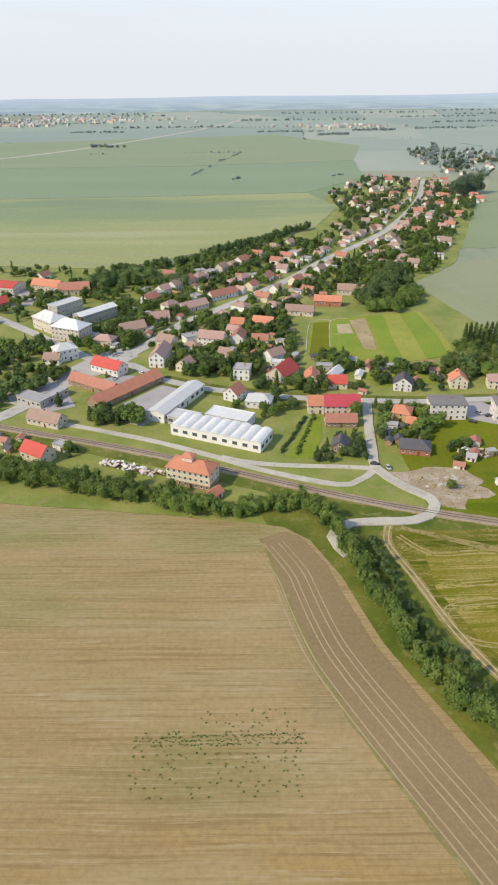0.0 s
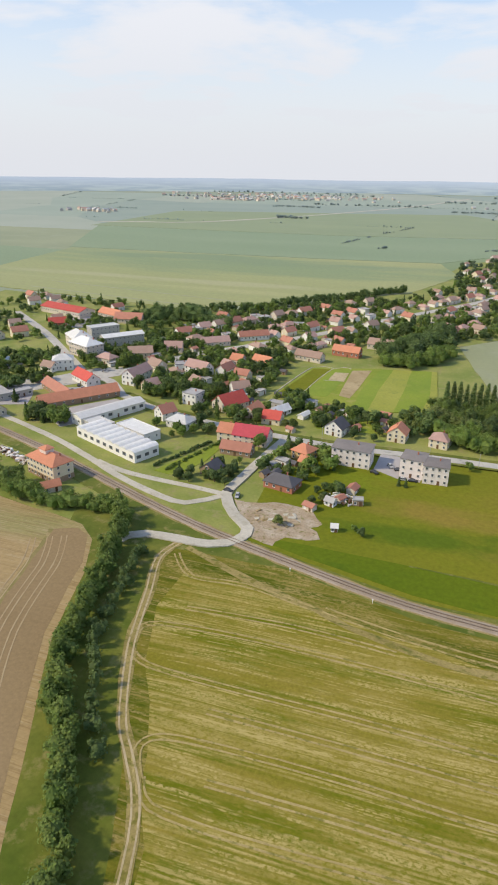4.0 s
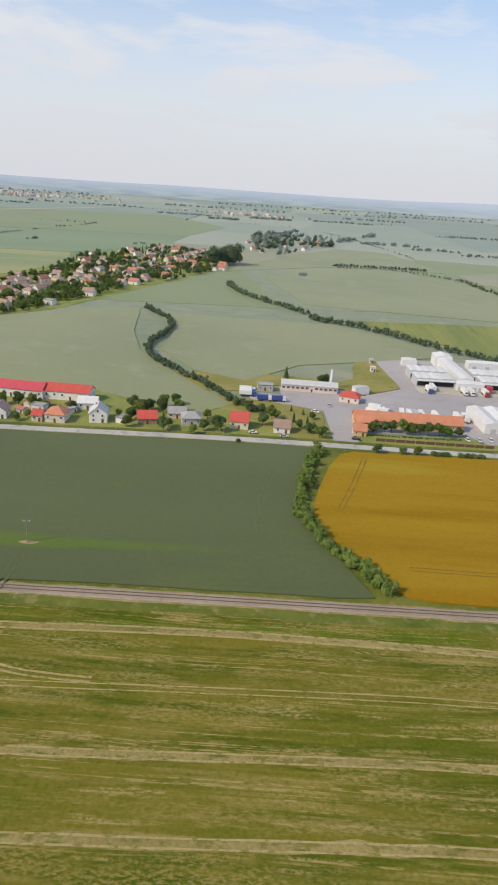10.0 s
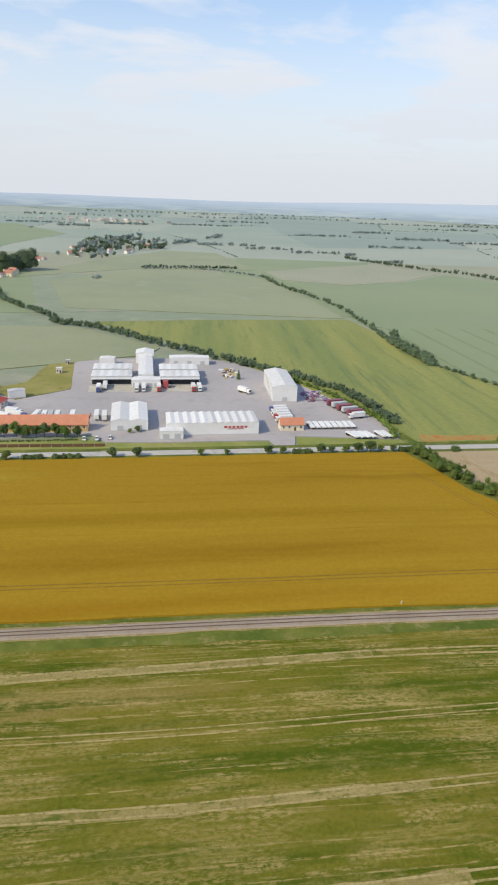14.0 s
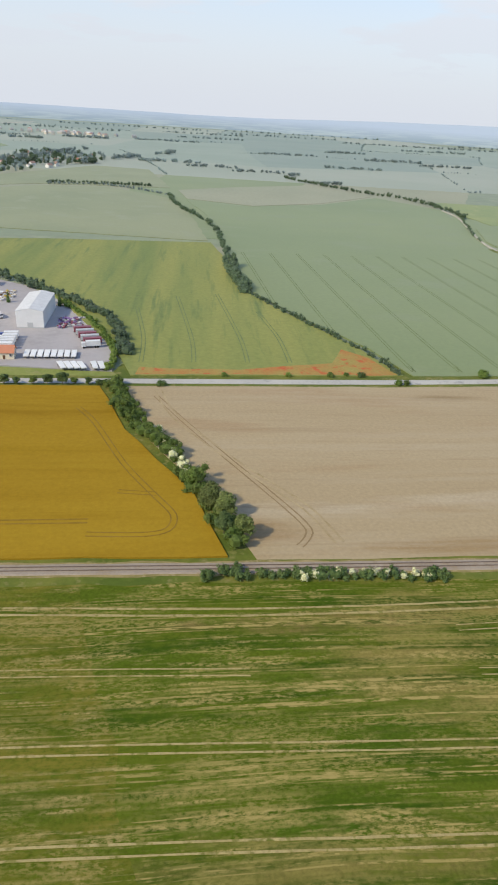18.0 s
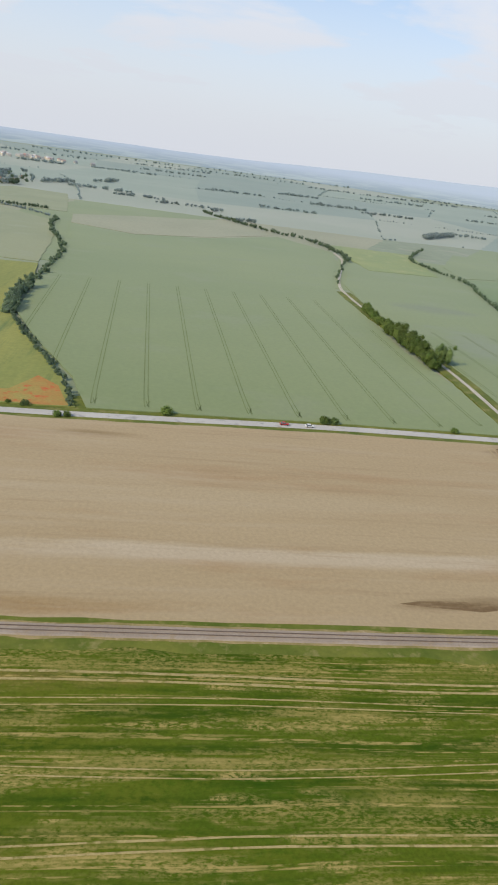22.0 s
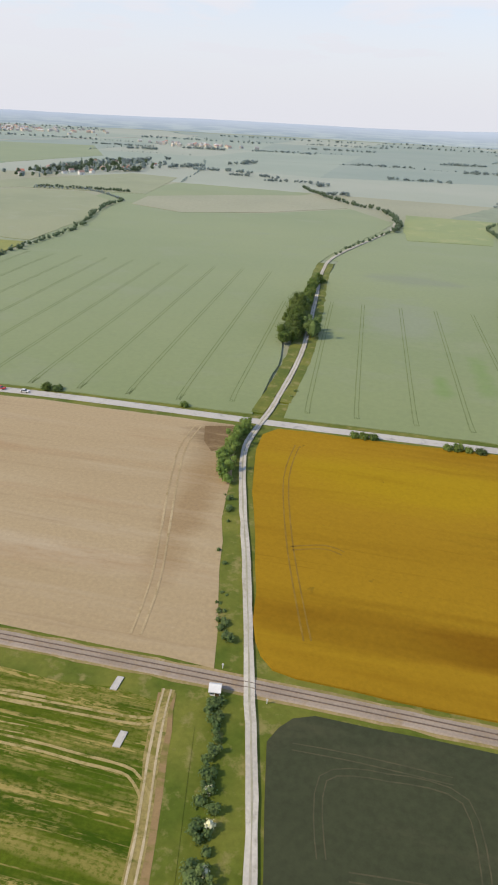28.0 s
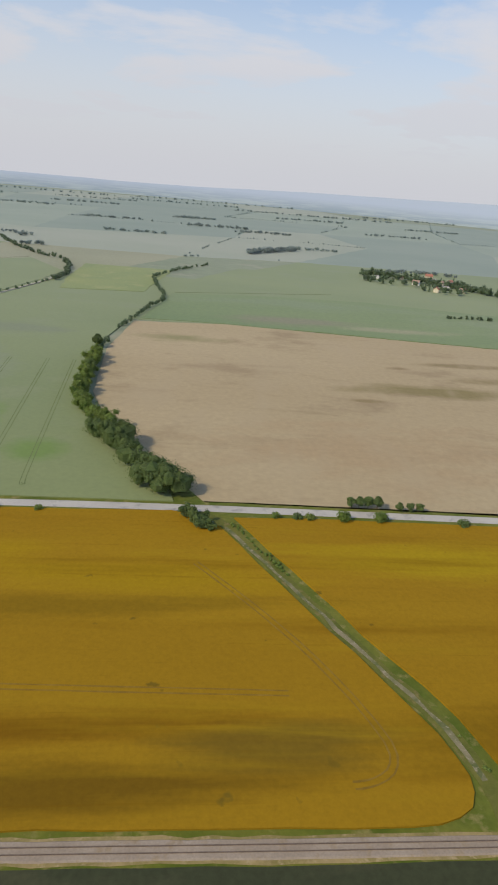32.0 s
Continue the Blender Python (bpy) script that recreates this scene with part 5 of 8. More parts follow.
slab("green_plot", [(72, 339), (80, 399), (92, 402), (87, 341)], 0.13, STRIPES[0], "bright green garden plot", "field", rough=0.3)
for pts in ([(56, 340), (65, 398), (79, 401)], [(71, 340), (79, 400), (91, 404)], [(78, 372), (89, 375)]):
    strip("plot_border", pts, 0.45, 0.2, GRAVEL, "pale gravel border of a garden plot", "path", rough=0.2)
slab("orchard_meadow", [(78, 318), (128, 322), (128, 294), (92, 290)], 0.02, LAWN, "mown orchard lawn", "lawn", rough=0.6)
slab("apartment_yard", [(127, 250), (128, 268), (140, 268), (149, 258), (148, 243), (138, 244)], 0.06, YARD, "grey car park between the apartment houses", "yard", rough=0.2)
slab("pond", [(-150, 333), (-143, 350), (-130, 354), (-119, 332), (-130, 323)], 0.02, material("pond_water", (0.10, 0.12, 0.12), (0.13, 0.15, 0.15), 0.1, 0.6, rough=0.08, specular=0.6), "still grey village pond", "water", smooth=True)

# hand-placed houses: the streets by the station, the crossing and the apartment blocks
house(-77, 215, -32, 13, 8.5, 4.6, "cream", "red", "cream house with a bright red tiled roof", storeys=1)
house(-7, 193, -22, 19.5, 10, 8.0, "cream", "orange", "old cream station building with an orange hipped roof", kind="hip", storeys=3, chimneys=2, name="station_building", low_wall="brown", every=2.4)
station = bpy.data.objects["station_building"]
for n, (data, where) in enumerate(((box_mesh("roof_tower", (4.6, 4.0, 2.0), WALLS["pink"], (0, 0, 1.0)), pose(-1.5, 0, 10.2)), (roof_mesh("tower_roof", 4.6, 4.0, 2.0, 1.1, "hip", ROOFS["orange"], over=0.4), pose(-1.5, 0, 10.2)))):
    part(("roof_tower", "tower_roof")[n], data, station, at=where)
house(5, 183, 50, 8, 4.5, 2.6, "beige", "orange", "small shed with a worn orange roof", chimneys=0, name="shed", category="shed")
house(-81, 249, -23, 18, 8, 3.4, "beige", "brown", "beige house with a brown tiled roof", chimneys=2)
house(-62, 313, -32, 20, 9, 4.2, "white", "red", "long white house with a red roof", chimneys=2)
house(-87, 334, 31, 13, 10, 7.0, "white", "pale", "white two-storey inn with a pale hipped roof", kind="hip", storeys=2)
house(-96, 328, -12, 10, 7, 3.4, "white", "brown", "low white house with a brown roof")
house(-96, 367, -25, 22, 14, 9.0, "beige", "white", "manor wing with a pale sheet-metal hipped roof", kind="hip", storeys=3, chimneys=2, name="manor_house")
house(-116, 388, -42, 22, 14, 8.0, "beige", "white", "old manor house with a pale metal roof", kind="hip", storeys=2, chimneys=2, name="manor_house")
house(-81, 407, 50, 32, 9, 7.0, "grey", "white", "long grey school building with a white roof", storeys=2, rise=1.6, name="school_building", chimneys=0)
house(-104, 420, 53, 23, 10, 9.0, "grey", "pale", "grey flat-roofed three-storey school block", kind="flat", storeys=3, name="school_building", chimneys=0)
house(-42, 283, 51, 46, 9, 3.4, "brown", "orange", "long low barn with an orange tiled roof", name="barn", storeys=1, every=5, chimneys=0, category="barn")
house(-66, 290, -34, 32, 8, 3.4, "brown", "rust", "long barn with a weathered rust-red roof", name="barn", every=5, chimneys=0, category="barn")
house(-94, 273, -31, 17, 8, 3.4, "grey", "grey", "low grey flat-roofed shop", kind="flat", name="shop_building", win="wide", chimneys=0)
house(-80, 280, 60, 14, 6, 3.2, "grey", "grey", "low grey flat-roofed shop wing", kind="flat", name="shop_building", win="wide", chimneys=0)
house(-71, 357, -16, 13, 9, 4.0, "beige", "pink", "beige house with a faded pink roof", kind="hip")
house(-53, 378, 28, 17, 9, 4.0, "beige", "brown", "beige house with a brown roof", chimneys=2)
house(-38, 399, 16, 13, 9, 4.0, "pink", "pink", "pinkish house with a faded roof")
house(-33, 321, -9, 9, 20, 6.0, "white", "pink", "tall white house with a pinkish roof", storeys=2, ridge="y")
house(-18, 314, -29, 8, 9, 3.8, "cream", "pink", "small cream house with a gable", ridge="y")
house(-15, 427, 38, 22, 8, 3.6, "pink", "pink", "low pinkish street house with a long roof", chimneys=2)
house(6, 456, 36, 24, 8, 3.6, "white", "rust", "long low house along the main street", chimneys=2)
house(-3, 355, -19, 17, 9, 5.0, "white", "pink", "white house with a pink roof and an annex", chimneys=2, storeys=2)
house(10, 274, -33, 8.5, 9, 4.4, "white", "rust", "white gable house with a dark red roof", ridge="y", storeys=2)
house(16, 301, -12, 9, 9, 6.2, "white", "grey", "white cube-shaped two-storey house", kind="flat", storeys=2)
house(24, 265, -14, 13, 9, 3.8, "white", "pale", "low white house with a pale roof", kind="hip")
house(35, 298, -31, 12, 17, 3.8, "beige", "red", "house with a wide bright red roof", ridge="y")
house(54, 292, -9, 8, 12, 3.4, "beige", "orange", "house with an orange-red gable roof", ridge="y")
house(68, 287, -2, 10, 8, 3.4, "cream", "red", "cream house with a red roof")
house(102, 283, -15, 9.5, 9, 4.2, "white", "dark", "white gabled house with a dark grey roof", ridge="y", storeys=2)
house(133, 285, -7, 9, 9, 4.4, "cream", "orange", "cream house with a steep orange gable", ridge="y", storeys=2)
house(153, 284, -12, 9, 9, 4.4, "cream", "pink", "cream house with a faded tiled roof", kind="hip", storeys=2)
house(53, 258, -2, 8, 10, 4.6, "cream", "orange", "terraced house with an orange roof", storeys=2)
house(66, 257, -2, 17.5, 10, 4.6, "pink", "crimson", "terraced houses under one crimson roof", storeys=2, chimneys=2)
house(63.5, 243, -2, 15, 7, 3.0, "brown", "rust", "low workshop with a rust-brown roof", name="workshop", chimneys=0)
house(59, 219, -15, 7, 8, 2.8, "brown", "dark", "dark wooden cabin with a steep roof", ridge="y", name="cabin")
house(93, 248, -22, 9, 9, 4.4, "ochre", "orange", "ochre house with an orange hipped roof", kind="hip", storeys=2)
house(97, 241, -22, 6, 5, 2.8, "ochre", "orange", "lean-to with an orange roof", chimneys=0, name="shed")
house(92, 215.5, -13, 13.5, 9, 3.2, "brick", "dark", "brick bungalow with a dark hipped roof", kind="hip")
house(81, 433, -10, 20, 8, 4.0, "brick", "orange", "long brick house with a bright orange roof", chimneys=2)
house(58, 412, -15, 20, 8, 3.6, "beige", "brown", "long beige farmhouse with a brown roof", chimneys=2)
house(102, 460, -13, 20, 9, 4.0, "beige", "brown", "brown-roofed farmhouse with a porch", chimneys=2)
house(14, 386, -15, 9, 8, 3.6, "pink", "orange", "small house with an orange roof")
house(31, 388, -20, 14, 8, 3.6, "white", "orange", "house with a bright orange roof")
house(-139, 484, -23, 26, 10, 4.0, "beige", "orange", "farm barn with a large orange-brown roof", name="barn", chimneys=0, category="barn")
house(-113, 472, 9, 24, 11, 4.0, "beige", "rust", "farm barn with a rust-red roof", name="barn", chimneys=0, category="barn")
house(-186, 482, -17, 52, 18, 5.0, "beige", "red", "big farm hall with a bright red metal roof", name="barn", rise=3.0, chimneys=0, category="barn")
house(-160, 440, 40, 14, 9, 3.6, "brick", "red", "brick shed with a red roof", name="barn", chimneys=0, category="barn")
house(-190, 385, -10, 26, 9, 3.8, "beige", "brown", "long low house with a brown roof", chimneys=2)
house(-170, 300, 5, 18, 9, 3.8, "cream", "brown", "low house with a brown roof", chimneys=2)

# apartment blocks on the meadow's edge
for (x, y, yaw, L, W, h) in ((116.5, 249, -3, 17.5, 10.5, 8.2), (143.5, 246.5, -8, 10, 10, 8.6), (154, 243, 1, 10.5, 9.5, 8.4)):
    house(x, y, yaw, L, W, h, "blush", "dusk", "pale three-storey apartment block with a low dark grey roof", kind="hip", rise=0.6, storeys=3, name="apartment_block", every=2.6, category="apartment block", group="apartment blocks")

# houses along the country road
house(209, 288, -25, 14, 9, 3.6, "beige", "brown", "derelict farmhouse with a patched brown roof")
house(198, 300, 70, 12, 6, 3.0, "pink", "pink", "old outbuilding with a faded roof", name="shed", chimneys=0)
house(221, 279.5, 4, 9.5, 9, 4.2, "beige", "brown", "beige cottage with a mossy brown roof", ridge="y")
house(239, 280, -8, 8.5, 8, 4.0, "ochre", "orange", "ochre house with an orange roof", kind="hip", chimneys=2)
house(250, 285, 4, 5, 6, 3.0, "white", "pink", "small white house with a gable", ridge="y")
house(259, 282, 6, 7.5, 9, 3.6, "white", "pink", "white gable house with a pinkish roof", ridge="y")
house(277.5, 281, -5, 5, 6, 3.2, "beige", "red", "small house with a red roof")
house(286, 281, -3, 9.5, 9, 4.2, "beige", "orange", "tan house with a clay-coloured roof", kind="hip")
house(306, 284, 6, 8.5, 9, 4.6, "white", "pale", "white gable house with a pale metal roof", ridge="y", storeys=2)
house(297, 302, 5, 10, 6, 3.6, "white", "white", "white tent-like store roof", name="shed", chimneys=0)
house(252, 316, -7, 38, 10, 4.6, "white", "crimson", "long white barn with a crimson metal roof", name="barn", rise=2.8, chimneys=0, every=3.6, category="barn")
house(283, 314.5, -5, 25, 10, 4.6, "white", "red", "long white barn with a red metal roof and skylights", name="barn", rise=2.8, chimneys=0, every=3.6, category="barn")
house(329.5, 286, 8, 9.5, 7, 3.0, "brown", "red", "low cottage with a bright red roof")
house(351, 287, 8, 9.5, 8, 4.0, "grey", "grey", "grey house with a grey roof", kind="hip", storeys=1)
house(343, 296, 5, 9, 6, 3.0, "beige", "grey", "small outbuilding with a grey roof", chimneys=0)
house(374, 286.5, -5, 9, 8.5, 4.0, "cream", "red", "cream house with a bright red roof", storeys=1, chimneys=1)
house(395, 284, -6, 8, 7, 3.0, "white", "brown", "white garage house with a brown roof", chimneys=0)


# the white factory halls by the station
def shed_hall(x, y, yaw, length, width, h, bays):
    """A hall whose roof is a row of shallow white ridges across it."""
    at = pose(x, y, 0, 0, 0, yaw)
    root = thing("factory_hall", "white factory hall with a ribbed roof and a row of windows", "hall", at)
    v, f = wall_mesh(length, width, h, 0)
    part("wall", mesh_of("wall", [(a, b + width / 2, c) for a, b, c in v], f, WALLS["white"]), root)
    w = length / bays
    bm = bmesh.new()
    prof = [(-w / 2, 0.0), (-w / 4, 0.75), (0, 1.0), (w / 4, 0.75), (w / 2, 0.0)]
    rows = [[bm.verts.new((p, q, h + z)) for p, z in prof] for q in (-0.3, width + 0.3)]
    for i in range(4):
        bm.faces.new((rows[0][i], rows[0][i + 1], rows[1][i + 1], rows[1][i]))
    for r in rows:
        bm.faces.new(r)
    bm.faces.new((rows[0][0], rows[0][4], rows[1][4], rows[1][0]))
    bmesh.ops.recalc_face_normals(bm, faces=bm.faces)
    bay = from_bm("roof_bay", bm, ROOFS["white"])
    for i in range(bays):
        u = (i + 0.5) * w - length / 2
        part("roof_bay", bay, root, at=pose(u, 0, 0))
        window(root, "hall", u, -0.05, h * 0.5)
    for i in range(3):
        window(root, "hall", length / 2 + 0.05, width * (i + 0.5) / 3, h * 0.5, 90)
    occupy(*(at @ Vector((0, width / 2, 0)))[:2], length / 2)


shed_hall(3, 229.5, -25, 46, 14, 5.0, 9)
house(8, 246, -25, 22, 10, 4.4, "white", "white", "white flat-roofed factory annex", kind="flat", name="factory_hall", chimneys=0, win="hall", category="hall")
house(-13, 268, 63, 40, 9.5, 4.6, "white", "pale", "long light grey factory hall with a metal roof", name="factory_hall", rise=1.4, chimneys=0, win="hall", every=5, category="hall")
house(-14, 247, -25, 14, 9, 4.0, "grey", "pale", "grey flat-roofed factory link building", kind="flat", name="factory_hall", chimneys=0, win="hall", category="hall")

# farther houses along the main street: models copied down both sides
FAR_MODELS = []
for n, (wall, roof, kind) in enumerate((("white", "pink", "gable"), ("white", "brown", "gable"), ("cream", "rust", "gable"), ("pink", "pink", "hip"), ("white", "grey", "flat"), ("beige", "brown", "gable"), ("white", "brown", "hip"), ("white", "rust", "gable"))):
    FAR_MODELS.append(house(-40 + 9 * n, 470 + 13 * n, 50 + 6 * (n % 3), 10 + n % 4, 8, 3.8 + 0.3 * (n % 3), wall, roof, "%s village house with a %s %s roof" % (wall, "faded " + roof if roof in ("pink", "brown") else roof, kind), kind=kind, group="houses along the main street", pane=False, chimneys=1))


def far_house(x, y, yaw, n, size=1.0):
    copy_thing(FAR_MODELS[n % 8], pose(x, y, 0, 0, 0, yaw) @ Matrix.Diagonal((size, size, size, 1))).scale = (size, size, size)
    occupy(x, y, 7.0 * size)


VILLAGE_RNG = random.Random(11)
MAIN = curve([(-8, 418), (53, 500), (97, 574), (181, 705), (263, 897), (330, 1120)], step=14)
for i, (a, b) in enumerate(zip(MAIN, MAIN[1:])):
    d = (b - a).normalized()
    s = Vector((-d.y, d.x))
    yaw = math.degrees(math.atan2(d.y, d.x))
    for side in (-1, 1):
        for row, off in enumerate((13, 32, 54)):
            if VILLAGE_RNG.random() < (0.72, 0.34, 0.12)[row]:
                q = a + s * side * (off + VILLAGE_RNG.uniform(-3, 4)) + d * VILLAGE_RNG.uniform(-4, 4)
                if clear(q.x, q.y, 7.5):
                    far_house(q.x, q.y, yaw + VILLAGE_RNG.choice((0, 90)) + VILLAGE_RNG.uniform(-8, 8), VILLAGE_RNG.randrange(8), VILLAGE_RNG.uniform(0.72, 1.0))
for poly, count in (([(-60, 440), (-90, 400), (-40, 440), (30, 560), (60, 640), (20, 580), (-60, 510)], 9), ([(104, 466), (129, 508), (196, 529), (236, 653), (200, 690), (130, 600)], 13),
                    ([(145, 960), (239, 1140), (345, 1060), (349, 893), (266, 700), (190, 740)], 30), ([(371, 1167), (405, 1600), (575, 1560), (562, 1381), (429, 1103)], 20), ([(-40, 335), (40, 330), (45, 385), (-30, 380)], 8), ([(-300, 330), (-190, 330), (-200, 460), (-300, 470)], 12), ([(-270, 400), (-150, 395), (-140, 540), (-270, 560)], 10), ([(1495, 1038), (1619, 1090), (1655, 976), (1587, 903), (1530, 980)], 10)):
    xs, ys, made, tries = [p[0] for p in poly], [p[1] for p in poly], 0, 0
    while made < count and tries < 900:
        tries += 1
        x, y = VILLAGE_RNG.uniform(min(xs), max(xs)), VILLAGE_RNG.uniform(min(ys), max(ys))
        if inside(x, y, poly) and clear(x, y, 7.5):
            far_house(x, y, VILLAGE_RNG.choice((-25, 40, 65)) + VILLAGE_RNG.uniform(-15, 15), VILLAGE_RNG.randrange(8), VILLAGE_RNG.uniform(0.75, 1.05))
            made += 1

# ---- the haulage depot and the factory beside it ----
slab("depot_yard", [(420, 275), (432, 275), (433, 291), (490, 296), (498, 285), (520, 283), (576, 283), (578, 275), (587, 275), (590, 288), (641, 281), (643, 307), (633, 350), (613, 386), (580, 432), (560, 447), (476, 447), (470, 435), (474, 372), (446, 352), (436, 362), (398, 362), (398, 346), (380, 349), (380, 336), (420, 322)], 0.04, YARD, "wide grey concrete yard of a haulage depot", "yard", rough=0.3)
slab("depot_lawn", [(330, 345), (378, 350), (398, 366), (438, 364), (446, 353), (474, 373), (471, 436), (476, 449), (458, 454), (446, 388), (436, 380), (398, 388), (340, 384), (312, 356)], 0.02, material("dry_grass", (0.24, 0.23, 0.06), (0.32, 0.28, 0.09), 0.04, 0.8, c=(0.20, 0.20, 0.05)), "dry yellowish grass round the depot", "ground", rough=1.0)
slab("factory_lawn", [(336, 344), (380, 334), (398, 330), (418, 320), (418, 278), (398, 278), (372, 310), (345, 330)], 0.03, bpy.data.materials["dry_grass"], "dry yellow-green lawn before the factory", "ground", rough=1.0)
slab("depot_verge", [(434, 276), (497, 276), (575, 276), (575, 281), (497, 283), (488, 290), (434, 287)], 0.02, GRASS, "grass strip between the depot and the road", "verge", rough=0.6)
slab("depot_verge", [(589, 276), (645, 275), (641, 280), (590, 286)], 0.02, GRASS, "grass strip between the depot and the road", "verge", rough=0.6)
CLAD = material("white_cladding", (0.70, 0.70, 0.70), (0.74, 0.74, 0.74), 0.2, 0.6, rough=0.5, own=True, contrast=0.03)
GREYCLAD = material("grey_cladding", (0.46, 0.47, 0.48), (0.50, 0.51, 0.52), 0.2, 0.6, rough=0.5, own=True, contrast=0.04)
REDCLAD = paint("red_cladding", (0.45, 0.09, 0.10), rough=0.5)


def box_hall(x, y, yaw, length, width, h, label, roofs=1, roof="white", rise=1.0, across=True, skylights=0, doors=0, wall=None):
    """A clad hall: walls, one roof per nave, rooflights and roller doors."""
    at = pose(x, y, 0, 0, 0, yaw)
    root = thing("warehouse", label, "warehouse", at)
    v, f = wall_mesh(length, width, h, 0)
    part("wall", mesh_of("wall", [(a, b + width / 2, c) for a, b, c in v], f, wall or CLAD), root)
    part("wall_base", box_mesh("wall_base", (length + 0.1, width + 0.1, 0.7), GREYCLAD, (0, width / 2, 0.2)), root)
    n = roofs
    for i in range(n):
        if across:
            w = length / n
            me = roof_mesh("roof", width, w, h, rise, "gable", ROOFS[roof], over=0.12, thick=0.18)
            part("roof", me, root, at=pose((i + 0.5) * w - length / 2, width / 2, 0, 0, 0, 90))
            gable = [(-w / 2, 0, h), (w / 2, 0, h), (0, 0, h + rise), (-w / 2, width, h), (w / 2, width, h), (0, width, h + rise)]
            for tri in ((0, 1, 2), (4, 3, 5)):
                part("gable_wall", mesh_of("gable_wall", [gable[k] for k in tri], [(0, 1, 2)], wall or CLAD), root, at=pose((i + 0.5) * w - length / 2, 0, 0))
        else:
            w = width / n
            part("roof", roof_mesh("roof", length, w, h, rise, "gable", ROOFS[roof], over=0.12, thick=0.18), root, at=pose(0, (i + 0.5) * w, 0))
            gable = [(-length / 2, -w / 2, h), (-length / 2, w / 2, h), (-length / 2, 0, h + rise), (length / 2, -w / 2, h), (length / 2, w / 2, h), (length / 2, 0, h + rise)]
            for tri in ((1, 0, 2), (3, 4, 5)):
                part("gable_wall", mesh_of("gable_wall", [gable[k] for k in tri], [(0, 1, 2)], wall or CLAD), root, at=pose(0, (i + 0.5) * w, 0))
    light = box_mesh("rooflight", (length / max(skylights, 1) * 0.12, width * 0.96, 0.3), GREYCLAD)
    for i in range(skylights):
        part("rooflight", light, root, at=pose((i + 1) / (skylights + 1) * length - length / 2, width / 2, h + rise * 0.75))
    door = box_mesh("roller_door", (2.9, 0.14, 3.0), GREYCLAD, (0, 0, 1.5), 0.03)
    for i in range(doors):
        part("roller_door", door, root, at=pose((i + 0.5) / doors * length - length / 2, -0.06, 0))
    occupy(*(at @ Vector((0, width / 2, 0)))[:2], max(length, width) / 2)
    return root


front = box_hall(549.5, 291, 0.5, 45, 17, 6.2, "long white clad warehouse with a ribbed roof and red lettering", roofs=11, rise=0.5)
for i, w in enumerate((1.6, 1.2, 1.4, 1.2, 1.5, 1.3)):
    part("sign_bar", box_mesh("sign_bar", (w, 0.1, 1.0), REDCLAD), front, "plain red bar of a wall sign", at=pose(6 + i * 2.0, -0.08, 4.2))
part("sign_bar", box_mesh("sign_bar", (8, 0.1, 0.3), REDCLAD), front, at=pose(11, -0.08, 3.2))
box_hall(529, 286, 0.5, 11, 5, 4.2, "white warehouse annex with a flat roof", rise=0.3, doors=2)
box_hall(509, 299, 1, 18, 29, 5.2, "pale double-naved store with two pitched roofs", roofs=2, rise=1.0, roof="white", doors=2)
tall = box_hall(596, 343, -2, 14, 38, 9.0, "tall white hall with a low pitched roof and ribbed side walls", roofs=1, rise=1.4, doors=1)
for i in range(8):
    part("wall_rib", box_mesh("wall_rib", (0.25, 0.35, 8.6), GREYCLAD, (0, 0, 4.3)), tall, at=pose(-7.1, 2.5 + i * 4.8, 0))

# main transshipment shed: two rows of white naves; near-black plates paint the docks' shade
for x0, x1, y0 in ((485, 509, 380), (526, 550, 379)):
    for y in (y0, y0 + 17):
        n = box_hall((x0 + x1) / 2, y, 0, x1 - x0, 13, 5.6, "white transshipment hall with ribbed roof panels", roofs=5, rise=0.3, doors=5, wall=GREYCLAD)
        part("canopy", box_mesh("canopy", (x1 - x0, 2.4, 0.35), CLAD, (0, -1.2, 4.6)), n)
        part("dock_opening", box_mesh("dock_opening", (x1 - x0 - 1, 0.2, 2.6), DARK, (0, -0.12, 2.1)), n)
box_hall(517.5, 374, 0, 17, 8, 4.6, "white dock building between the two halls", rise=0.5, doors=4)
box_hall(517.5, 383, 0, 9, 52, 5.9, "white connecting hall with a long roof", roofs=1, rise=0.5)
box_hall(517, 432, -2, 12, 12, 7.2, "white end block of the transshipment hall", rise=1.2)
box_hall(547, 428, -2, 27, 8, 5.0, "white storage hall behind the docks", rise=0.4, doors=3)
box_hall(492, 428, -4, 10, 7, 4.5, "white pump house behind the docks", rise=0.4)
part("housing", box_mesh("housing", (3.2, 4, 4.4), REDCLAD, (0, 0, 2.2)), thing("dock_lift", "dark red dock lift housing", "lift", pose(529, 374, 0)))
slab("dock_apron", [(484, 366), (552, 366), (552, 379), (484, 379)], 0.10, GRAVEL, "pale concrete apron before the docks", "yard", rough=0.2)

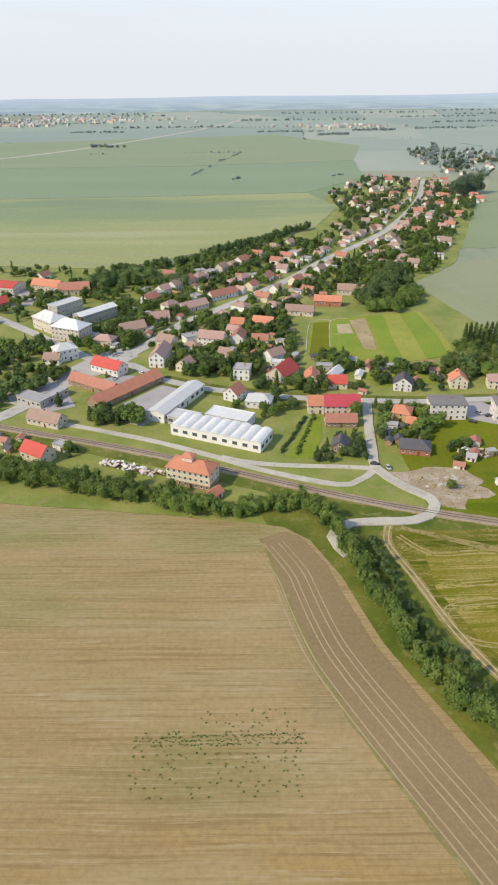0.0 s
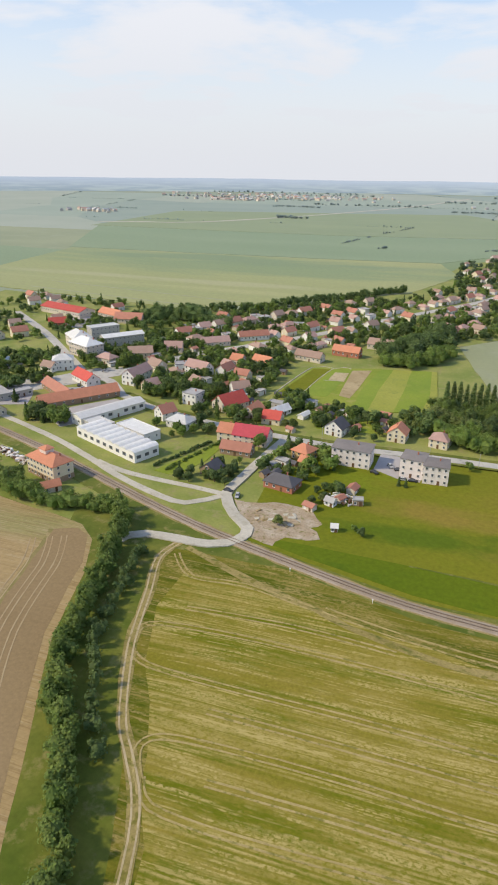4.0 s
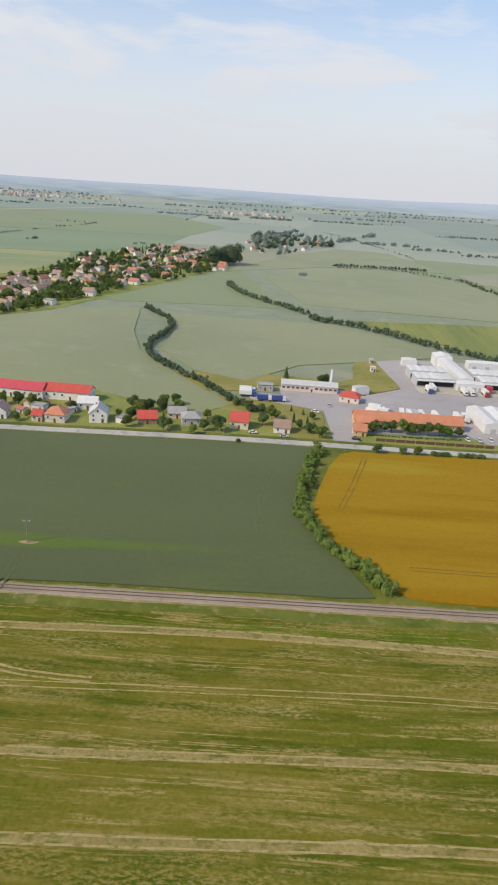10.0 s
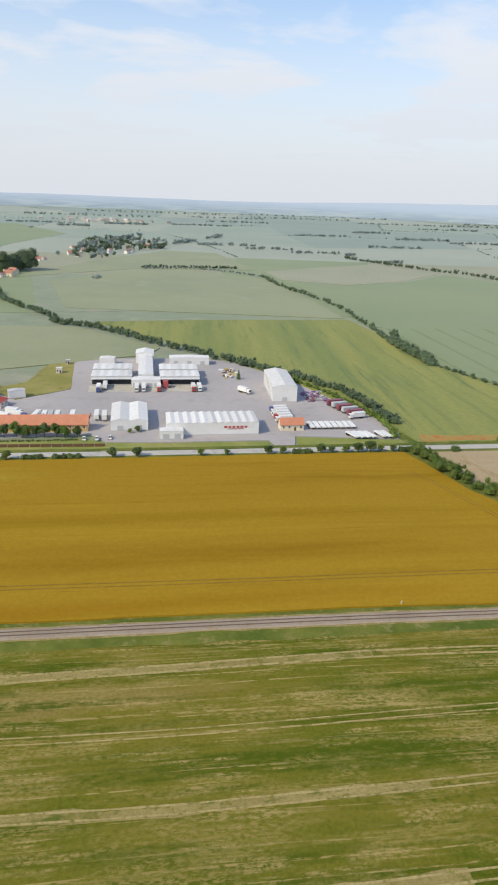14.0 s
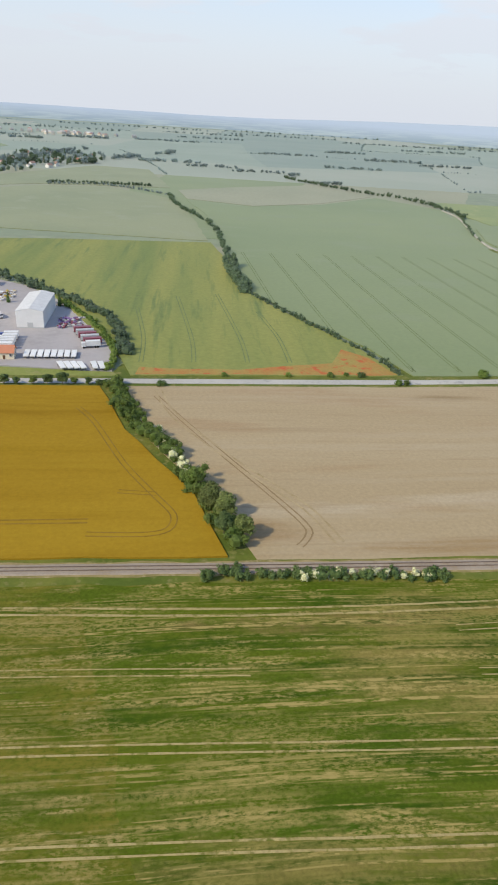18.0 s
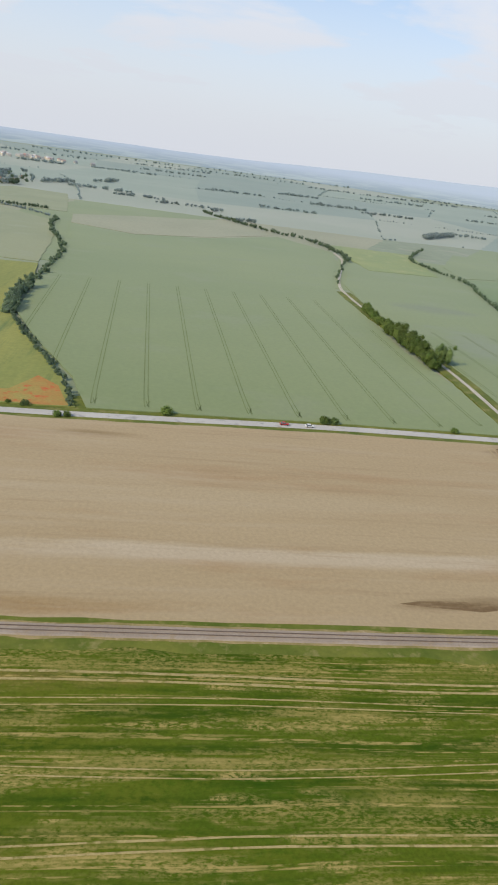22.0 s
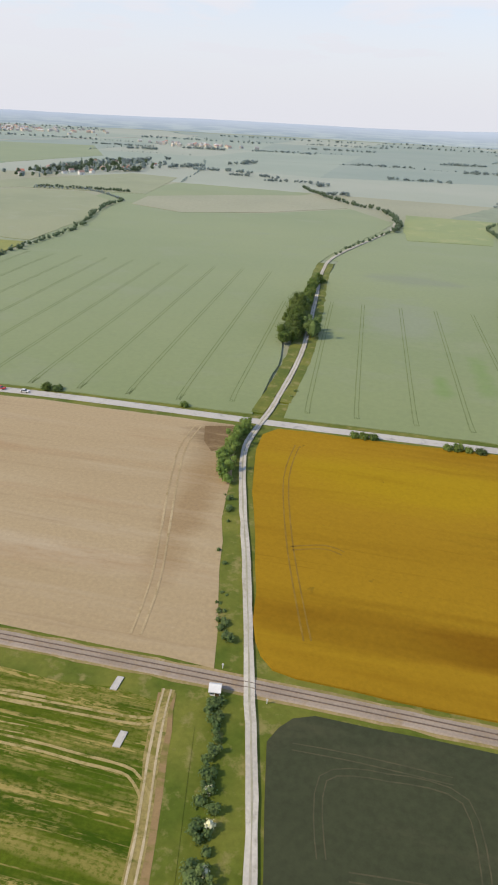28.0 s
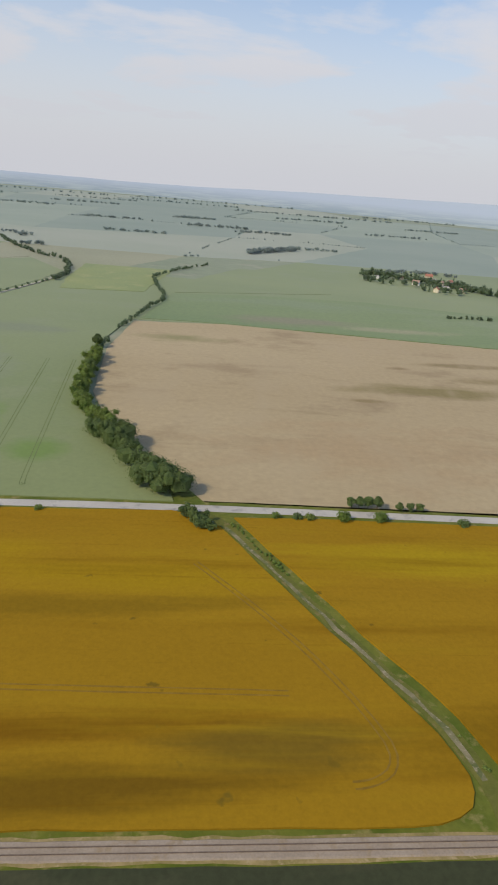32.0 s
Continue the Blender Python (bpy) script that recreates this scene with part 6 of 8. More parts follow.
house(461, 300, -1.5, 56, 8.5, 3.8, "ochre", "orange", "long old office building with an orange-red tiled roof", name="office_building", chimneys=3, every=3.2)
house(433.5, 286, -8, 6.5, 6, 3.0, "ochre", "orange", "small gatehouse with an orange roof", name="gatehouse")
house(438, 297, -8, 9, 6, 3.2, "pink", "orange", "low annex with a clay tile roof", chimneys=0)
house(436, 338, -18, 11, 8, 3.6, "pink", "red", "pinkish house with a red roof", kind="hip", chimneys=0)
house(590, 295.5, 0.5, 12, 6, 3.4, "cream", "orange", "small cream house with a steep orange roof", chimneys=0)
house(415, 354, -3, 33, 9, 4.0, "pink", "pale", "long pinkish factory with a pale metal roof", name="factory_building", rise=1.6, chimneys=1, every=2.6, win="wide")
house(389, 352, 0, 9, 6, 3.0, "grey", "grey", "small grey flat-roofed store", kind="flat", name="shed", chimneys=0)


def stack():
    root = thing("factory_chimney", "tall slim white factory chimney", "chimney", pose(429, 365, 0))
    bm = bmesh.new()
    bmesh.ops.create_cone(bm, cap_ends=True, segments=16, radius1=0.95, radius2=0.75, depth=11.5, matrix=pose(0, 0, 5.75))
    part("shaft", from_bm("shaft", bm, CLAD), root)
    bm = bmesh.new()
    bmesh.ops.create_cone(bm, cap_ends=True, segments=16, radius1=0.9, radius2=0.9, depth=0.5, matrix=pose(0, 0, 11.5))
    part("rim", from_bm("rim", bm, GREYCLAD), root)


stack()
box_hall(446.5, 355, 15, 9, 5, 4.0, "pale blue-grey storage container hall", rise=0.5, roof="pale")


# vehicles
def colours(key, rgb):
    return paint(key + "_paint", rgb, rough=0.35)


PAINTS = {k: colours(k, v) for k, v in (("white", (0.78, 0.78, 0.77)), ("blue", (0.06, 0.10, 0.32)), ("red", (0.48, 0.05, 0.05)), ("silver", (0.5, 0.51, 0.52)), ("black", (0.04, 0.04, 0.045)), ("yellow", (0.55, 0.40, 0.05)), ("purple", (0.25, 0.14, 0.32)), ("maroon", (0.24, 0.07, 0.09)))}
TYRE = paint("tyre_rubber", (0.03, 0.03, 0.03))


def wheel_mesh(r, w):
    bm = bmesh.new()
    bmesh.ops.create_cone(bm, cap_ends=True, segments=12, radius1=r, radius2=r, depth=w, matrix=pose(0, 0, 0, 90, 0, 0))
    return from_bm("wheel", bm, TYRE)


BIG_WHEEL, CAR_WHEEL = wheel_mesh(0.5, 0.35), wheel_mesh(0.32, 0.22)


def lorry_model(name, label, cab, box, length, trailer_only=False, high=2.5):
    root = thing(name, label, "truck", Matrix(), "trucks on the depot yard")
    y0 = 0.0
    if not trailer_only:
        bm = bmesh.new()
        box_into(bm, (2.3, 2.0, 2.3), Matrix.Translation((0, -1.1, 1.75)))
        bmesh.ops.bevel(bm, geom=bm.edges[:], offset=0.18, segments=2, affect="EDGES")
        part("cab", from_bm("cab", bm, PAINTS[cab]), root)
        part("windscreen", box_mesh("windscreen", (2.0, 0.08, 0.9), GLASS, (0, -2.11, 2.15)), root)
    part("cargo_box", box_mesh("cargo_box", (2.45, length, high), PAINTS[box], (0, y0 + length / 2 + 0.1, 1.05 + high / 2), 0.05), root)
    part("chassis", box_mesh("chassis", (1.2, length + (0 if trailer_only else 2), 0.35), TYRE, (0, length / 2 - (0 if trailer_only else 1), 0.85)), root)
    for y in ([] if trailer_only else [-1.1]) + [length - 1.2, length - 2.5]:
        for x in (-1.0, 1.0):
            part("wheel", BIG_WHEEL, root, at=pose(x, y, 0.5, 0, 0, 90))
    return root


def car_model(label, colour):
    root = thing("car", label, "car", Matrix(), "parked and passing cars")
    v = [(-0.85, -2.1, 0.3), (0.85, -2.1, 0.3), (0.85, 2.1, 0.3), (-0.85, 2.1, 0.3), (-0.85, -2.1, 0.75), (0.85, -2.1, 0.75), (0.85, 2.1, 0.85), (-0.85, 2.1, 0.85)]
    bm = bmesh.new()
    vs = [bm.verts.new(p) for p in v]
    for q in ((3, 2, 1, 0), (0, 1, 5, 4), (1, 2, 6, 5), (2, 3, 7, 6), (3, 0, 4, 7), (4, 5, 6, 7)):
        bm.faces.new([vs[i] for i in q])
    bmesh.ops.bevel(bm, geom=bm.edges[:], offset=0.12, segments=2, affect="EDGES")
    part("body", from_bm("body", bm, PAINTS[colour]), root)
    bm = bmesh.new()
    low = [bm.verts.new(p) for p in ((-0.78, -1.0, 0.78), (0.78, -1.0, 0.78), (0.78, 1.7, 0.84), (-0.78, 1.7, 0.84))]
    top = [bm.verts.new(p) for p in ((-0.62, -0.3, 1.38), (0.62, -0.3, 1.38), (0.62, 1.2, 1.38), (-0.62, 1.2, 1.38))]
    for i in range(4):
        bm.faces.new((low[i], low[(i + 1) % 4], top[(i + 1) % 4], top[i]))
    bm.faces.new(low[::-1])
    part("cabin_glass", from_bm("cabin_glass", bm, GLASS), root)
    part("roof", box_mesh("roof", (1.28, 1.55, 0.06), PAINTS[colour], (0, 0.45, 1.4), 0.02), root)
    for x in (-0.8, 0.8):
        for y in (-1.35, 1.3):
            part("wheel", CAR_WHEEL, root, at=pose(x, y, 0.32, 0, 0, 90))
    return root


MODELS = {"tw": lorry_model("truck", "white box truck on the depot yard", "white", "white", 7.0), "tb": lorry_model("truck", "white box truck with a blue cab", "blue", "white", 7.0),
          "tr": lorry_model("truck", "white box truck with a red cab", "red", "white", 7.0), "bb": lorry_model("truck", "truck with a blue and white box body", "white", "blue", 6.0),
          "s": lorry_model("semitrailer", "parked white semitrailer on the yard", "white", "white", 9.0, True), "sm": lorry_model("semitrailer", "parked maroon flatbed semitrailer on the yard", "white", "maroon", 9.0, True), "sg": lorry_model("semitrailer", "parked grey semitrailer on the yard", "white", "silver", 9.0, True),
          "sf": lorry_model("semitrailer", "parked low white flatbed semitrailer on the yard", "white", "white", 9.0, True, 0.5),
          "cw": car_model("small white car on grey asphalt", "white"), "cr": car_model("small red car on grey asphalt", "red"), "cb": car_model("small black car on a grey yard", "black"), "cs": car_model("small silver car on a grey yard", "silver")}
MODEL_USED = set()


def park(key, x, y, yaw, z=0.06):
    if key in MODEL_USED:
        return copy_thing(MODELS[key], pose(x, y, z, 0, 0, yaw))
    MODEL_USED.add(key)
    MODELS[key].matrix_basis = pose(x, y, z, 0, 0, yaw)


for x, key in ((490, "tb"), (493.5, "s"), (512, "tw"), (516, "tw"), (525, "tr"), (545.5, "tr"), (549, "tw")):
    park(key, x, 366 if key != "s" else 369, 0)
for i, key in enumerate(("s", "sg", "s", "s", "s")):
    park(key, (466, 469, 472.5, 480, 492)[i], 314, 0)
for x, y, yaw, key in ((449, 318, 60, "tb"), (455, 320, 62, "tb"), (452, 326, 65, "tw"), (461, 315, -10, "s"), (496, 313, 0, "s"), (381, 340, 90, "tb"), (381, 343.5, 90, "tb"), (381, 347, 90, "tw"), (398, 333, 90, "bb"), (390, 333, 90, "bb"), (577, 360, 40, "tw")):
    park(key, x, y, yaw)
for i in range(8):
    park("sf", 601 + i * 3.1, 296, 2)
for i in range(4):
    park("sf", 620 + i * 3.0, 281, 20)
for i in range(2):
    park("sf", 634 + i * 3.2, 281, 12)
for i, key in enumerate(("tw", "tr", "tw", "tw", "tb")):
    park(key, 586, 309 + i * 4.2, -85)
for i, key in enumerate(("sm", "sg", "sm", "sg", "sm", "tw")):
    park(key, 619 + i * 1.6, 335 - i * 4.5, -78)
for x, y, yaw, key in ((488, 288, 5, "cw"), (494, 288, 0, "cw"), (500, 289, 0, "cw"), (431, 281, 80, "cb"), (415, 318, 60, "cw"), (424, 330, 0, "cs"), (872, 271, 90, "cr"), (884, 270.4, 90, "cw"), (128, 246, 60, "cb"), (134, 255, 30, "cs"), (138, 252, 90, "cb"), (145, 243, 90, "cb"), (141, 243, 90, "cs"), (73, 208, 80, "cb"), (-55, 305, 20, "cs"), (-60, 309, 20, "cb"), (-58, 299, 70, "cb"), (-68, 333, 110, "cb"), (-60, 340, 100, "cs"), (-40, 312, 60, "cw"), (78, 205, 10, "cs"), (396, 279, 90, "cs"), (381, 282, 90, "cw"), (-92, 320, 30, "cr"), (196.5, 245.5, 75, "cs"), (198.5, 242.5, 60, "cw")):
    park(key, x, y, yaw, 0.12 if y < 272 and x > 300 else 0.05)


def heap(x, y, sx, sy, h, count, mats, label, seed, yaw=0.0):
    """A pile of scrap: boards, plates and boxes thrown together."""
    rng = random.Random(seed)
    root = thing("scrap_pile", label, "scrap", pose(x, y, 0, 0, 0, yaw))
    for i in range(count):
        size = (rng.uniform(0.8, 3.2), rng.uniform(0.5, 1.6), rng.uniform(0.2, 1.0))
        at = pose(rng.uniform(-sx, sx), rng.uniform(-sy, sy), rng.uniform(0.1, h), rng.uniform(-14, 14), rng.uniform(-14, 14), rng.uniform(0, 180))
        part("scrap_piece", box_mesh("scrap_piece", size, mats[i % len(mats)], bevel=0.04), root, at=at)


heap(616, 353, 7, 10, 1.2, 70, [PAINTS["purple"], PAINTS["silver"], METAL, PAINTS["purple"], PAINTS["maroon"]], "heap of purple and grey steel frames and machinery", 3)
heap(572, 405, 5, 12, 1.0, 46, [PAINTS["silver"], WALLS["beige"], WOOD, PAINTS["white"], PAINTS["yellow"]], "row of stacked pallets and building scrap", 4)
heap(-32, 208, 15, 2.2, 1.4, 90, [WALLS["pink"], PAINTS["white"], WOOD, WALLS["beige"]], "long row of timber, bricks and scrap by the station", 5, -24)
heap(119, 216, 7, 5, 1.0, 34, [PAINTS["white"], WOOD, METAL, WALLS["pink"]], "cluttered allotment huts and scrap", 6)
heap(98, 192, 9, 6, 0.10, 26, [DIRT, GRAVEL, DIRT], "low heaps of rubble on bare ground", 7)
house(202, 237, -62, 7, 4, 2.6, "beige", "rust", "old garden shed with a patched red roof", name="shed", chimneys=0)
house(126, 213, 10, 4, 3, 2.4, "brown", "grey", "small brown allotment hut", name="shed", chimneys=0, kind="flat")
house(115, 209, -20, 4, 3, 2.4, "white", "grey", "small white allotment hut", name="shed", chimneys=0)
house(121, 190, 8, 2.4, 2.2, 2.2, "white", "white", "tiny white well house", name="shed", chimneys=0, sides=False)
house(38, 318, -15, 10, 5, 2.8, "white", "white", "white garage with a flat roof", name="garage", chimneys=0, kind="flat")
house(71, 302, 60, 12, 6, 2.8, "white", "white", "white shed like a greenhouse", name="shed", chimneys=0)
house(64, 312, -10, 10, 5, 2.8, "grey", "grey", "grey shed with a flat roof", name="shed", chimneys=0, kind="flat")

house(463, 408, 0, 3.4, 3, 2.8, "white", "white", "tiny white pump house on the grass", name="shed", chimneys=0, sides=False, kind="flat")
house(466, 431, 0, 2.4, 2.2, 2.4, "white", "white", "tiny white meter house on the grass", name="shed", chimneys=0, sides=False, kind="flat")


def depot_fence():
    root = thing("depot_fence", "dark solid fence between the depot lawn and the road", "fence", kind="")
    panel, post = box_mesh("fence_panel", (4.6, 0.1, 1.5), WOOD, (0, 0, 0.75)), box_mesh("post", (0.16, 0.16, 1.7), METAL, (0, 0, 0.8))
    for i in range(12):
        part("fence_panel", panel, root, at=pose(443 + i * 4.8, 280.5 - i * 0.15, 0))
        part("post", post, root, at=pose(440.6 + i * 4.8, 280.5 - i * 0.15, 0))


depot_fence()

# garden sheds, garages and greenhouses behind the houses
SHED_MODELS = []
for n, (wall, roof, a, b, h, kind, label) in enumerate((("brown", "dark", 4.0, 3.0, 2.1, "gable", "small dark wooden garden shed"), ("white", "grey", 6.0, 4.0, 2.5, "flat", "small white flat-roofed garage"), ("beige", "rust", 5.0, 3.6, 2.3, "gable", "small garden shed with a rusty roof"), ("white", "white", 8.0, 3.6, 2.0, "gable", "long pale greenhouse in a garden"))):
    SHED_MODELS.append(house((60, 81, 22, 84)[n], (330, 322, 330, 303)[n], (10, -14, 30, 72)[n], a, b, h, wall, roof, label, name="greenhouse" if n == 3 else "shed", kind=kind, chimneys=0, sides=False, pane=False, every=4.0, group="garden sheds", category="shed", rise=0.9 if kind == "gable" else None))
SHED_RNG = random.Random(77)
for poly, count in (([(-30, 318), (48, 312), (52, 400), (-5, 400)], 14), ([(58, 276), (130, 282), (140, 318), (64, 326)], 9), ([(-90, 340), (-40, 350), (-10, 420), (-60, 440)], 10), ([(-60, 440), (0, 440), (90, 570), (30, 590)], 12), ([(20, 420), (105, 470), (170, 540), (120, 570)], 10), ([(104, 204), (132, 206), (130, 226), (106, 224)], 3), ([(80, 226), (104, 228), (108, 262), (84, 262)], 5), ([(215, 280), (330, 288), (330, 306), (230, 304)], 9), ([(-120, 225), (-60, 222), (-64, 240), (-110, 255)], 6)):
    xs, ys, made, tries = [p[0] for p in poly], [p[1] for p in poly], 0, 0
    while made < count and tries < 400:
        tries += 1
        x, y = SHED_RNG.uniform(min(xs), max(xs)), SHED_RNG.uniform(min(ys), max(ys))
        if inside(x, y, poly) and clear(x, y, 3.0):
            size = SHED_RNG.uniform(0.8, 1.15)
            copy_thing(SHED_MODELS[SHED_RNG.randrange(3)], pose(x, y, 0, 0, 0, SHED_RNG.choice((-20, 70)) + SHED_RNG.uniform(-10, 10))).scale = (size, size, size)
            occupy(x, y, 3.0)
            made += 1

# ---- trees, hedges and gardens ----
GREEN_RNG = random.Random(23)
hedge("hedgerow", [(642, 266), (651, 232), (664, 203), (674, 174), (682, 146)], 9.0, 5.0, LEAF, "tall green hedgerow with bushes between two fields", seed=2, gap=1.8)
hedge("blossom_hedge", [(660, 218), (664, 205), (671, 184)], 6.0, 4.4, BLOSSOM, "white-flowering elder bushes in the hedgerow", seed=3, gap=4.0, count=26, size=0.35)
hedge("blossom_hedge", [(697, 130.5), (712, 131), (735, 129)], 3.0, 3.0, BLOSSOM, "white-flowering elder bushes beside the railway", seed=4, gap=2.6, count=30, size=0.35)
hedge("hedgerow", [(672, 133), (690, 132.5), (715, 130.5), (738, 128.5)], 4.5, 3.0, LEAF_DARK, "dark low bushes beside the railway", seed=5, gap=1.8)
hedge("hedgerow", [(210.5, 226), (213.5, 205), (215, 182), (216, 176)], 9.0, 6.5, WILLOW, "light green willow hedgerow beside the meadow", seed=6, gap=1.9)
hedge("hedgerow", [(209, 229), (213, 200), (214.5, 175), (216, 156)], 5.0, 4.0, LEAF, "green bushes in the hedgerow by the meadow", seed=7, gap=4.0)
hedge("hedgerow", [(215.5, 176), (216.3, 165), (217, 152)], 3.6, 3.2, WILLOW, "thin light green bushes down to the railway", seed=48, gap=1.3)
hedge("hedgerow", [(411, 263), (404, 240), (398, 207), (403, 183), (420, 153)], 5.5, 4.6, LEAF, "green hedgerow between the crop and the barley", seed=8, gap=1.9)
hedge("hedgerow", [(1192, 275), (1182.5, 290), (1166.5, 321), (1152, 347)], 14.5, 12.0, LEAF_DARK, "row of tall broad trees beside the fallow field", "tree row", seed=9, gap=2.4, count=80, size=0.6)
hedge("hedgerow", [(1158, 350), (1147, 372), (1139, 400), (1138, 450), (1140, 500)], 9.5, 9.0, LEAF, "lighter tree row beside the fallow field", "tree row", seed=10, gap=2.6, count=70, size=0.6)
hedge("hedgerow", [(1141, 520), (1146, 570), (1156, 617), (1172, 688), (1187, 741), (1180, 820), (1176, 903), (1210, 980), (1256, 1059)], 5.0, 5.0, LEAF_MID, "broken hedge with single bushes", seed=11, gap=6.0, skip=-0.25)
hedge("ditch_reeds", [(1214, 251), (1236, 202), (1252, 168), (1261, 148), (1264, 130)], 2.6, 1.5, LEAF, "reeds and weeds along the ditch", seed=12, gap=1.3, count=24, size=0.3, skip=-0.12, rise=0.9)
hedge("ditch_bushes", [(1196, 258), (1204, 248)], 7.0, 6.0, LEAF_DARK, "dark bushes where the ditch meets the road", seed=13, gap=1.6)
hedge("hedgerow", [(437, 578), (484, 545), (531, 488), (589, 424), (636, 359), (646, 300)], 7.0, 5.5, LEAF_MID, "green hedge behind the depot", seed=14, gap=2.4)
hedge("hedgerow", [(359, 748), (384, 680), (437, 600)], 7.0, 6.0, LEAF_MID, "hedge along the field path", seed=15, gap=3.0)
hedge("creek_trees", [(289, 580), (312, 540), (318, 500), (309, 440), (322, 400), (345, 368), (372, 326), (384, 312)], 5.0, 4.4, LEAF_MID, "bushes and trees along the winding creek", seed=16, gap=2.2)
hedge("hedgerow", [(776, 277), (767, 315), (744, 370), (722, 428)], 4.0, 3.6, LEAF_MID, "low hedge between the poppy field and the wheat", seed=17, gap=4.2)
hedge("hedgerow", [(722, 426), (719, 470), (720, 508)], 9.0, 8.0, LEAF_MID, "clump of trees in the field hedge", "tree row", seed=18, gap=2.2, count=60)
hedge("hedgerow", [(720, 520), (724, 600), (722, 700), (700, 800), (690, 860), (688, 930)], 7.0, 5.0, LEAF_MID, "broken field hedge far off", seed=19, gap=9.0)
hedge("hedgerow", [(688, 930), (600, 1016), (515, 1000)], 5.0, 4.0, LEAF_HAZED, "thin field hedge far off", seed=20, gap=6.0)
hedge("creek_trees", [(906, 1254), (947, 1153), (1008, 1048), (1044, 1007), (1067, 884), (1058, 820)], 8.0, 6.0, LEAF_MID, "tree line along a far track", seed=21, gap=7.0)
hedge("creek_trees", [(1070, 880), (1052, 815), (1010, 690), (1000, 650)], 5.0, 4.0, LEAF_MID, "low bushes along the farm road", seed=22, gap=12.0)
hedge("hedgerow", [(990, 262), (986.5, 246), (987, 230), (989.5, 214)], 6.0, 6.5, LEAF, "green hedge beside the farm road", seed=23, gap=1.7)
hedge("hedgerow", [(993, 205), (999, 168), (1007, 138)], 4.6, 1.6, LEAF_DARK, "low weeds and bushes beside the farm road", seed=24, gap=1.0, count=24, size=0.3, skip=-0.15, rise=0.9)
hedge("hedgerow", [(1008, 120), (1013, 90), (1019, 40), (1024, -20)], 5.0, 2.4, LEAF_DARK, "bushes and weeds beside the farm road", seed=25, gap=1.4, rise=0.9)
hedge("blossom_hedge", [(1013, 98), (1017, 60)], 3.0, 2.6, BLOSSOM, "white-flowering bush beside the farm road", seed=26, gap=7.0, count=24, size=0.3)
hedge("grove", [(991, 378), (992, 400), (990, 430), (991, 462)], 11.0, 12.0, LEAF, "grove of broad dark green trees by the farm road", "grove", seed=27, gap=2.0, count=90, size=0.6)
hedge("grove", [(1003, 392), (1004, 410)], 8.0, 11.0, LEAF_DARK, "broad dark trees by the farm road", "grove", seed=28, gap=2.2, count=90, size=0.6)
hedge("grove", [(991, 460), (993, 500), (994, 540)], 8.0, 7.5, LEAF, "smaller trees at the end of the grove", "grove", seed=71, gap=2.2, count=70, size=0.6)
hedge("verge_bushes", [(988, 292), (990, 330), (993, 368)], 3.0, 2.0, LEAF, "low bushes along the farm road", seed=29, gap=3.0, skip=0.05, rise=0.9)
hedge("verge_bushes", [(1003, 290), (1007, 340), (1008, 372)], 3.0, 1.6, LEAF_LIGHT, "low weeds along the farm road", seed=30, gap=3.0, skip=0.12, rise=0.9)
hedge("creek_bank", [(218, 107), (214, 99), (211, 88), (209, 78), (209.5, 63), (212, 30), (214, 0)], 4.0, 1.2, LEAF, "overgrown ditch through the mown field", seed=31, gap=0.36, count=16, size=0.32, rise=0.4)
hedge("creek_trees", [(37, 179), (48, 163), (54, 140), (60, 118), (65, 97), (73, 84), (83, 71), (94, 52), (104, 30), (112, 4), (117, -30)], 6.0, 8.5, LEAF, "dense trees along the creek beside the stubble field", "tree row", seed=32, gap=1.7, count=80, size=0.6)
hedge("creek_trees", [(60, 154), (63, 134), (69, 110), (78, 92), (92, 72)], 5.0, 5.0, LEAF_DARK, "dark bushes along the creek", seed=33, gap=4.0, count=60)
hedge("rail_trees", [(-95, 205), (-70, 201), (-52, 194), (-30, 187), (-12, 183)], 11.0, 8.0, LEAF, "dense green trees between the railway and the stubble field", "tree row", seed=34, gap=1.7, count=80, size=0.6)
hedge("rail_trees", [(-16, 181), (-2, 176), (12, 174), (34, 178)], 10.0, 6.5, LEAF, "green bushes below the station", "tree row", seed=35, gap=1.6, count=70, size=0.55)
hedge("garden_hedge", [(47, 254), (40, 236), (33, 220)], 1.8, 1.8, LEAF_DARK, "clipped dark garden hedge", seed=36, gap=1.0, rise=0.1)
hedge("garden_hedge", [(52, 256), (46, 238), (40, 218)], 2.2, 1.6, LEAF, "green garden hedge", seed=37, gap=1.2, rise=0.1)
hedge("depot_hedge", [(440, 288), (462, 287.5), (485, 288)], 1.2, 0.9, LEAF_DARK, "clipped hedge along the depot fence", seed=38, gap=1.4, rise=0.1)
hedge("depot_hedge", [(640, 283), (641, 305), (634, 335), (622, 366), (606, 392)], 4.0, 3.2, LEAF, "bushes round the depot's edge", seed=39, gap=2.2)
hedge("woodland", [(153, 300), (165, 292), (180, 287), (196, 290), (204, 300)], 12.0, 8.0, LEAF, "village wood of mixed trees", "wood", seed=40, gap=2.6, count=90, size=0.6)
hedge("woodland", [(150, 318), (165, 312), (182, 308), (200, 318), (205, 325)], 13.0, 8.5, LEAF_LIGHT, "lighter green trees of the village wood", "wood", seed=41, gap=2.6, count=90, size=0.6)
hedge("woodland", [(150, 334), (170, 330), (190, 334)], 12.0, 9.0, LEAF, "lighter trees of the village wood", "wood", seed=42, gap=2.2, count=90, size=0.6)
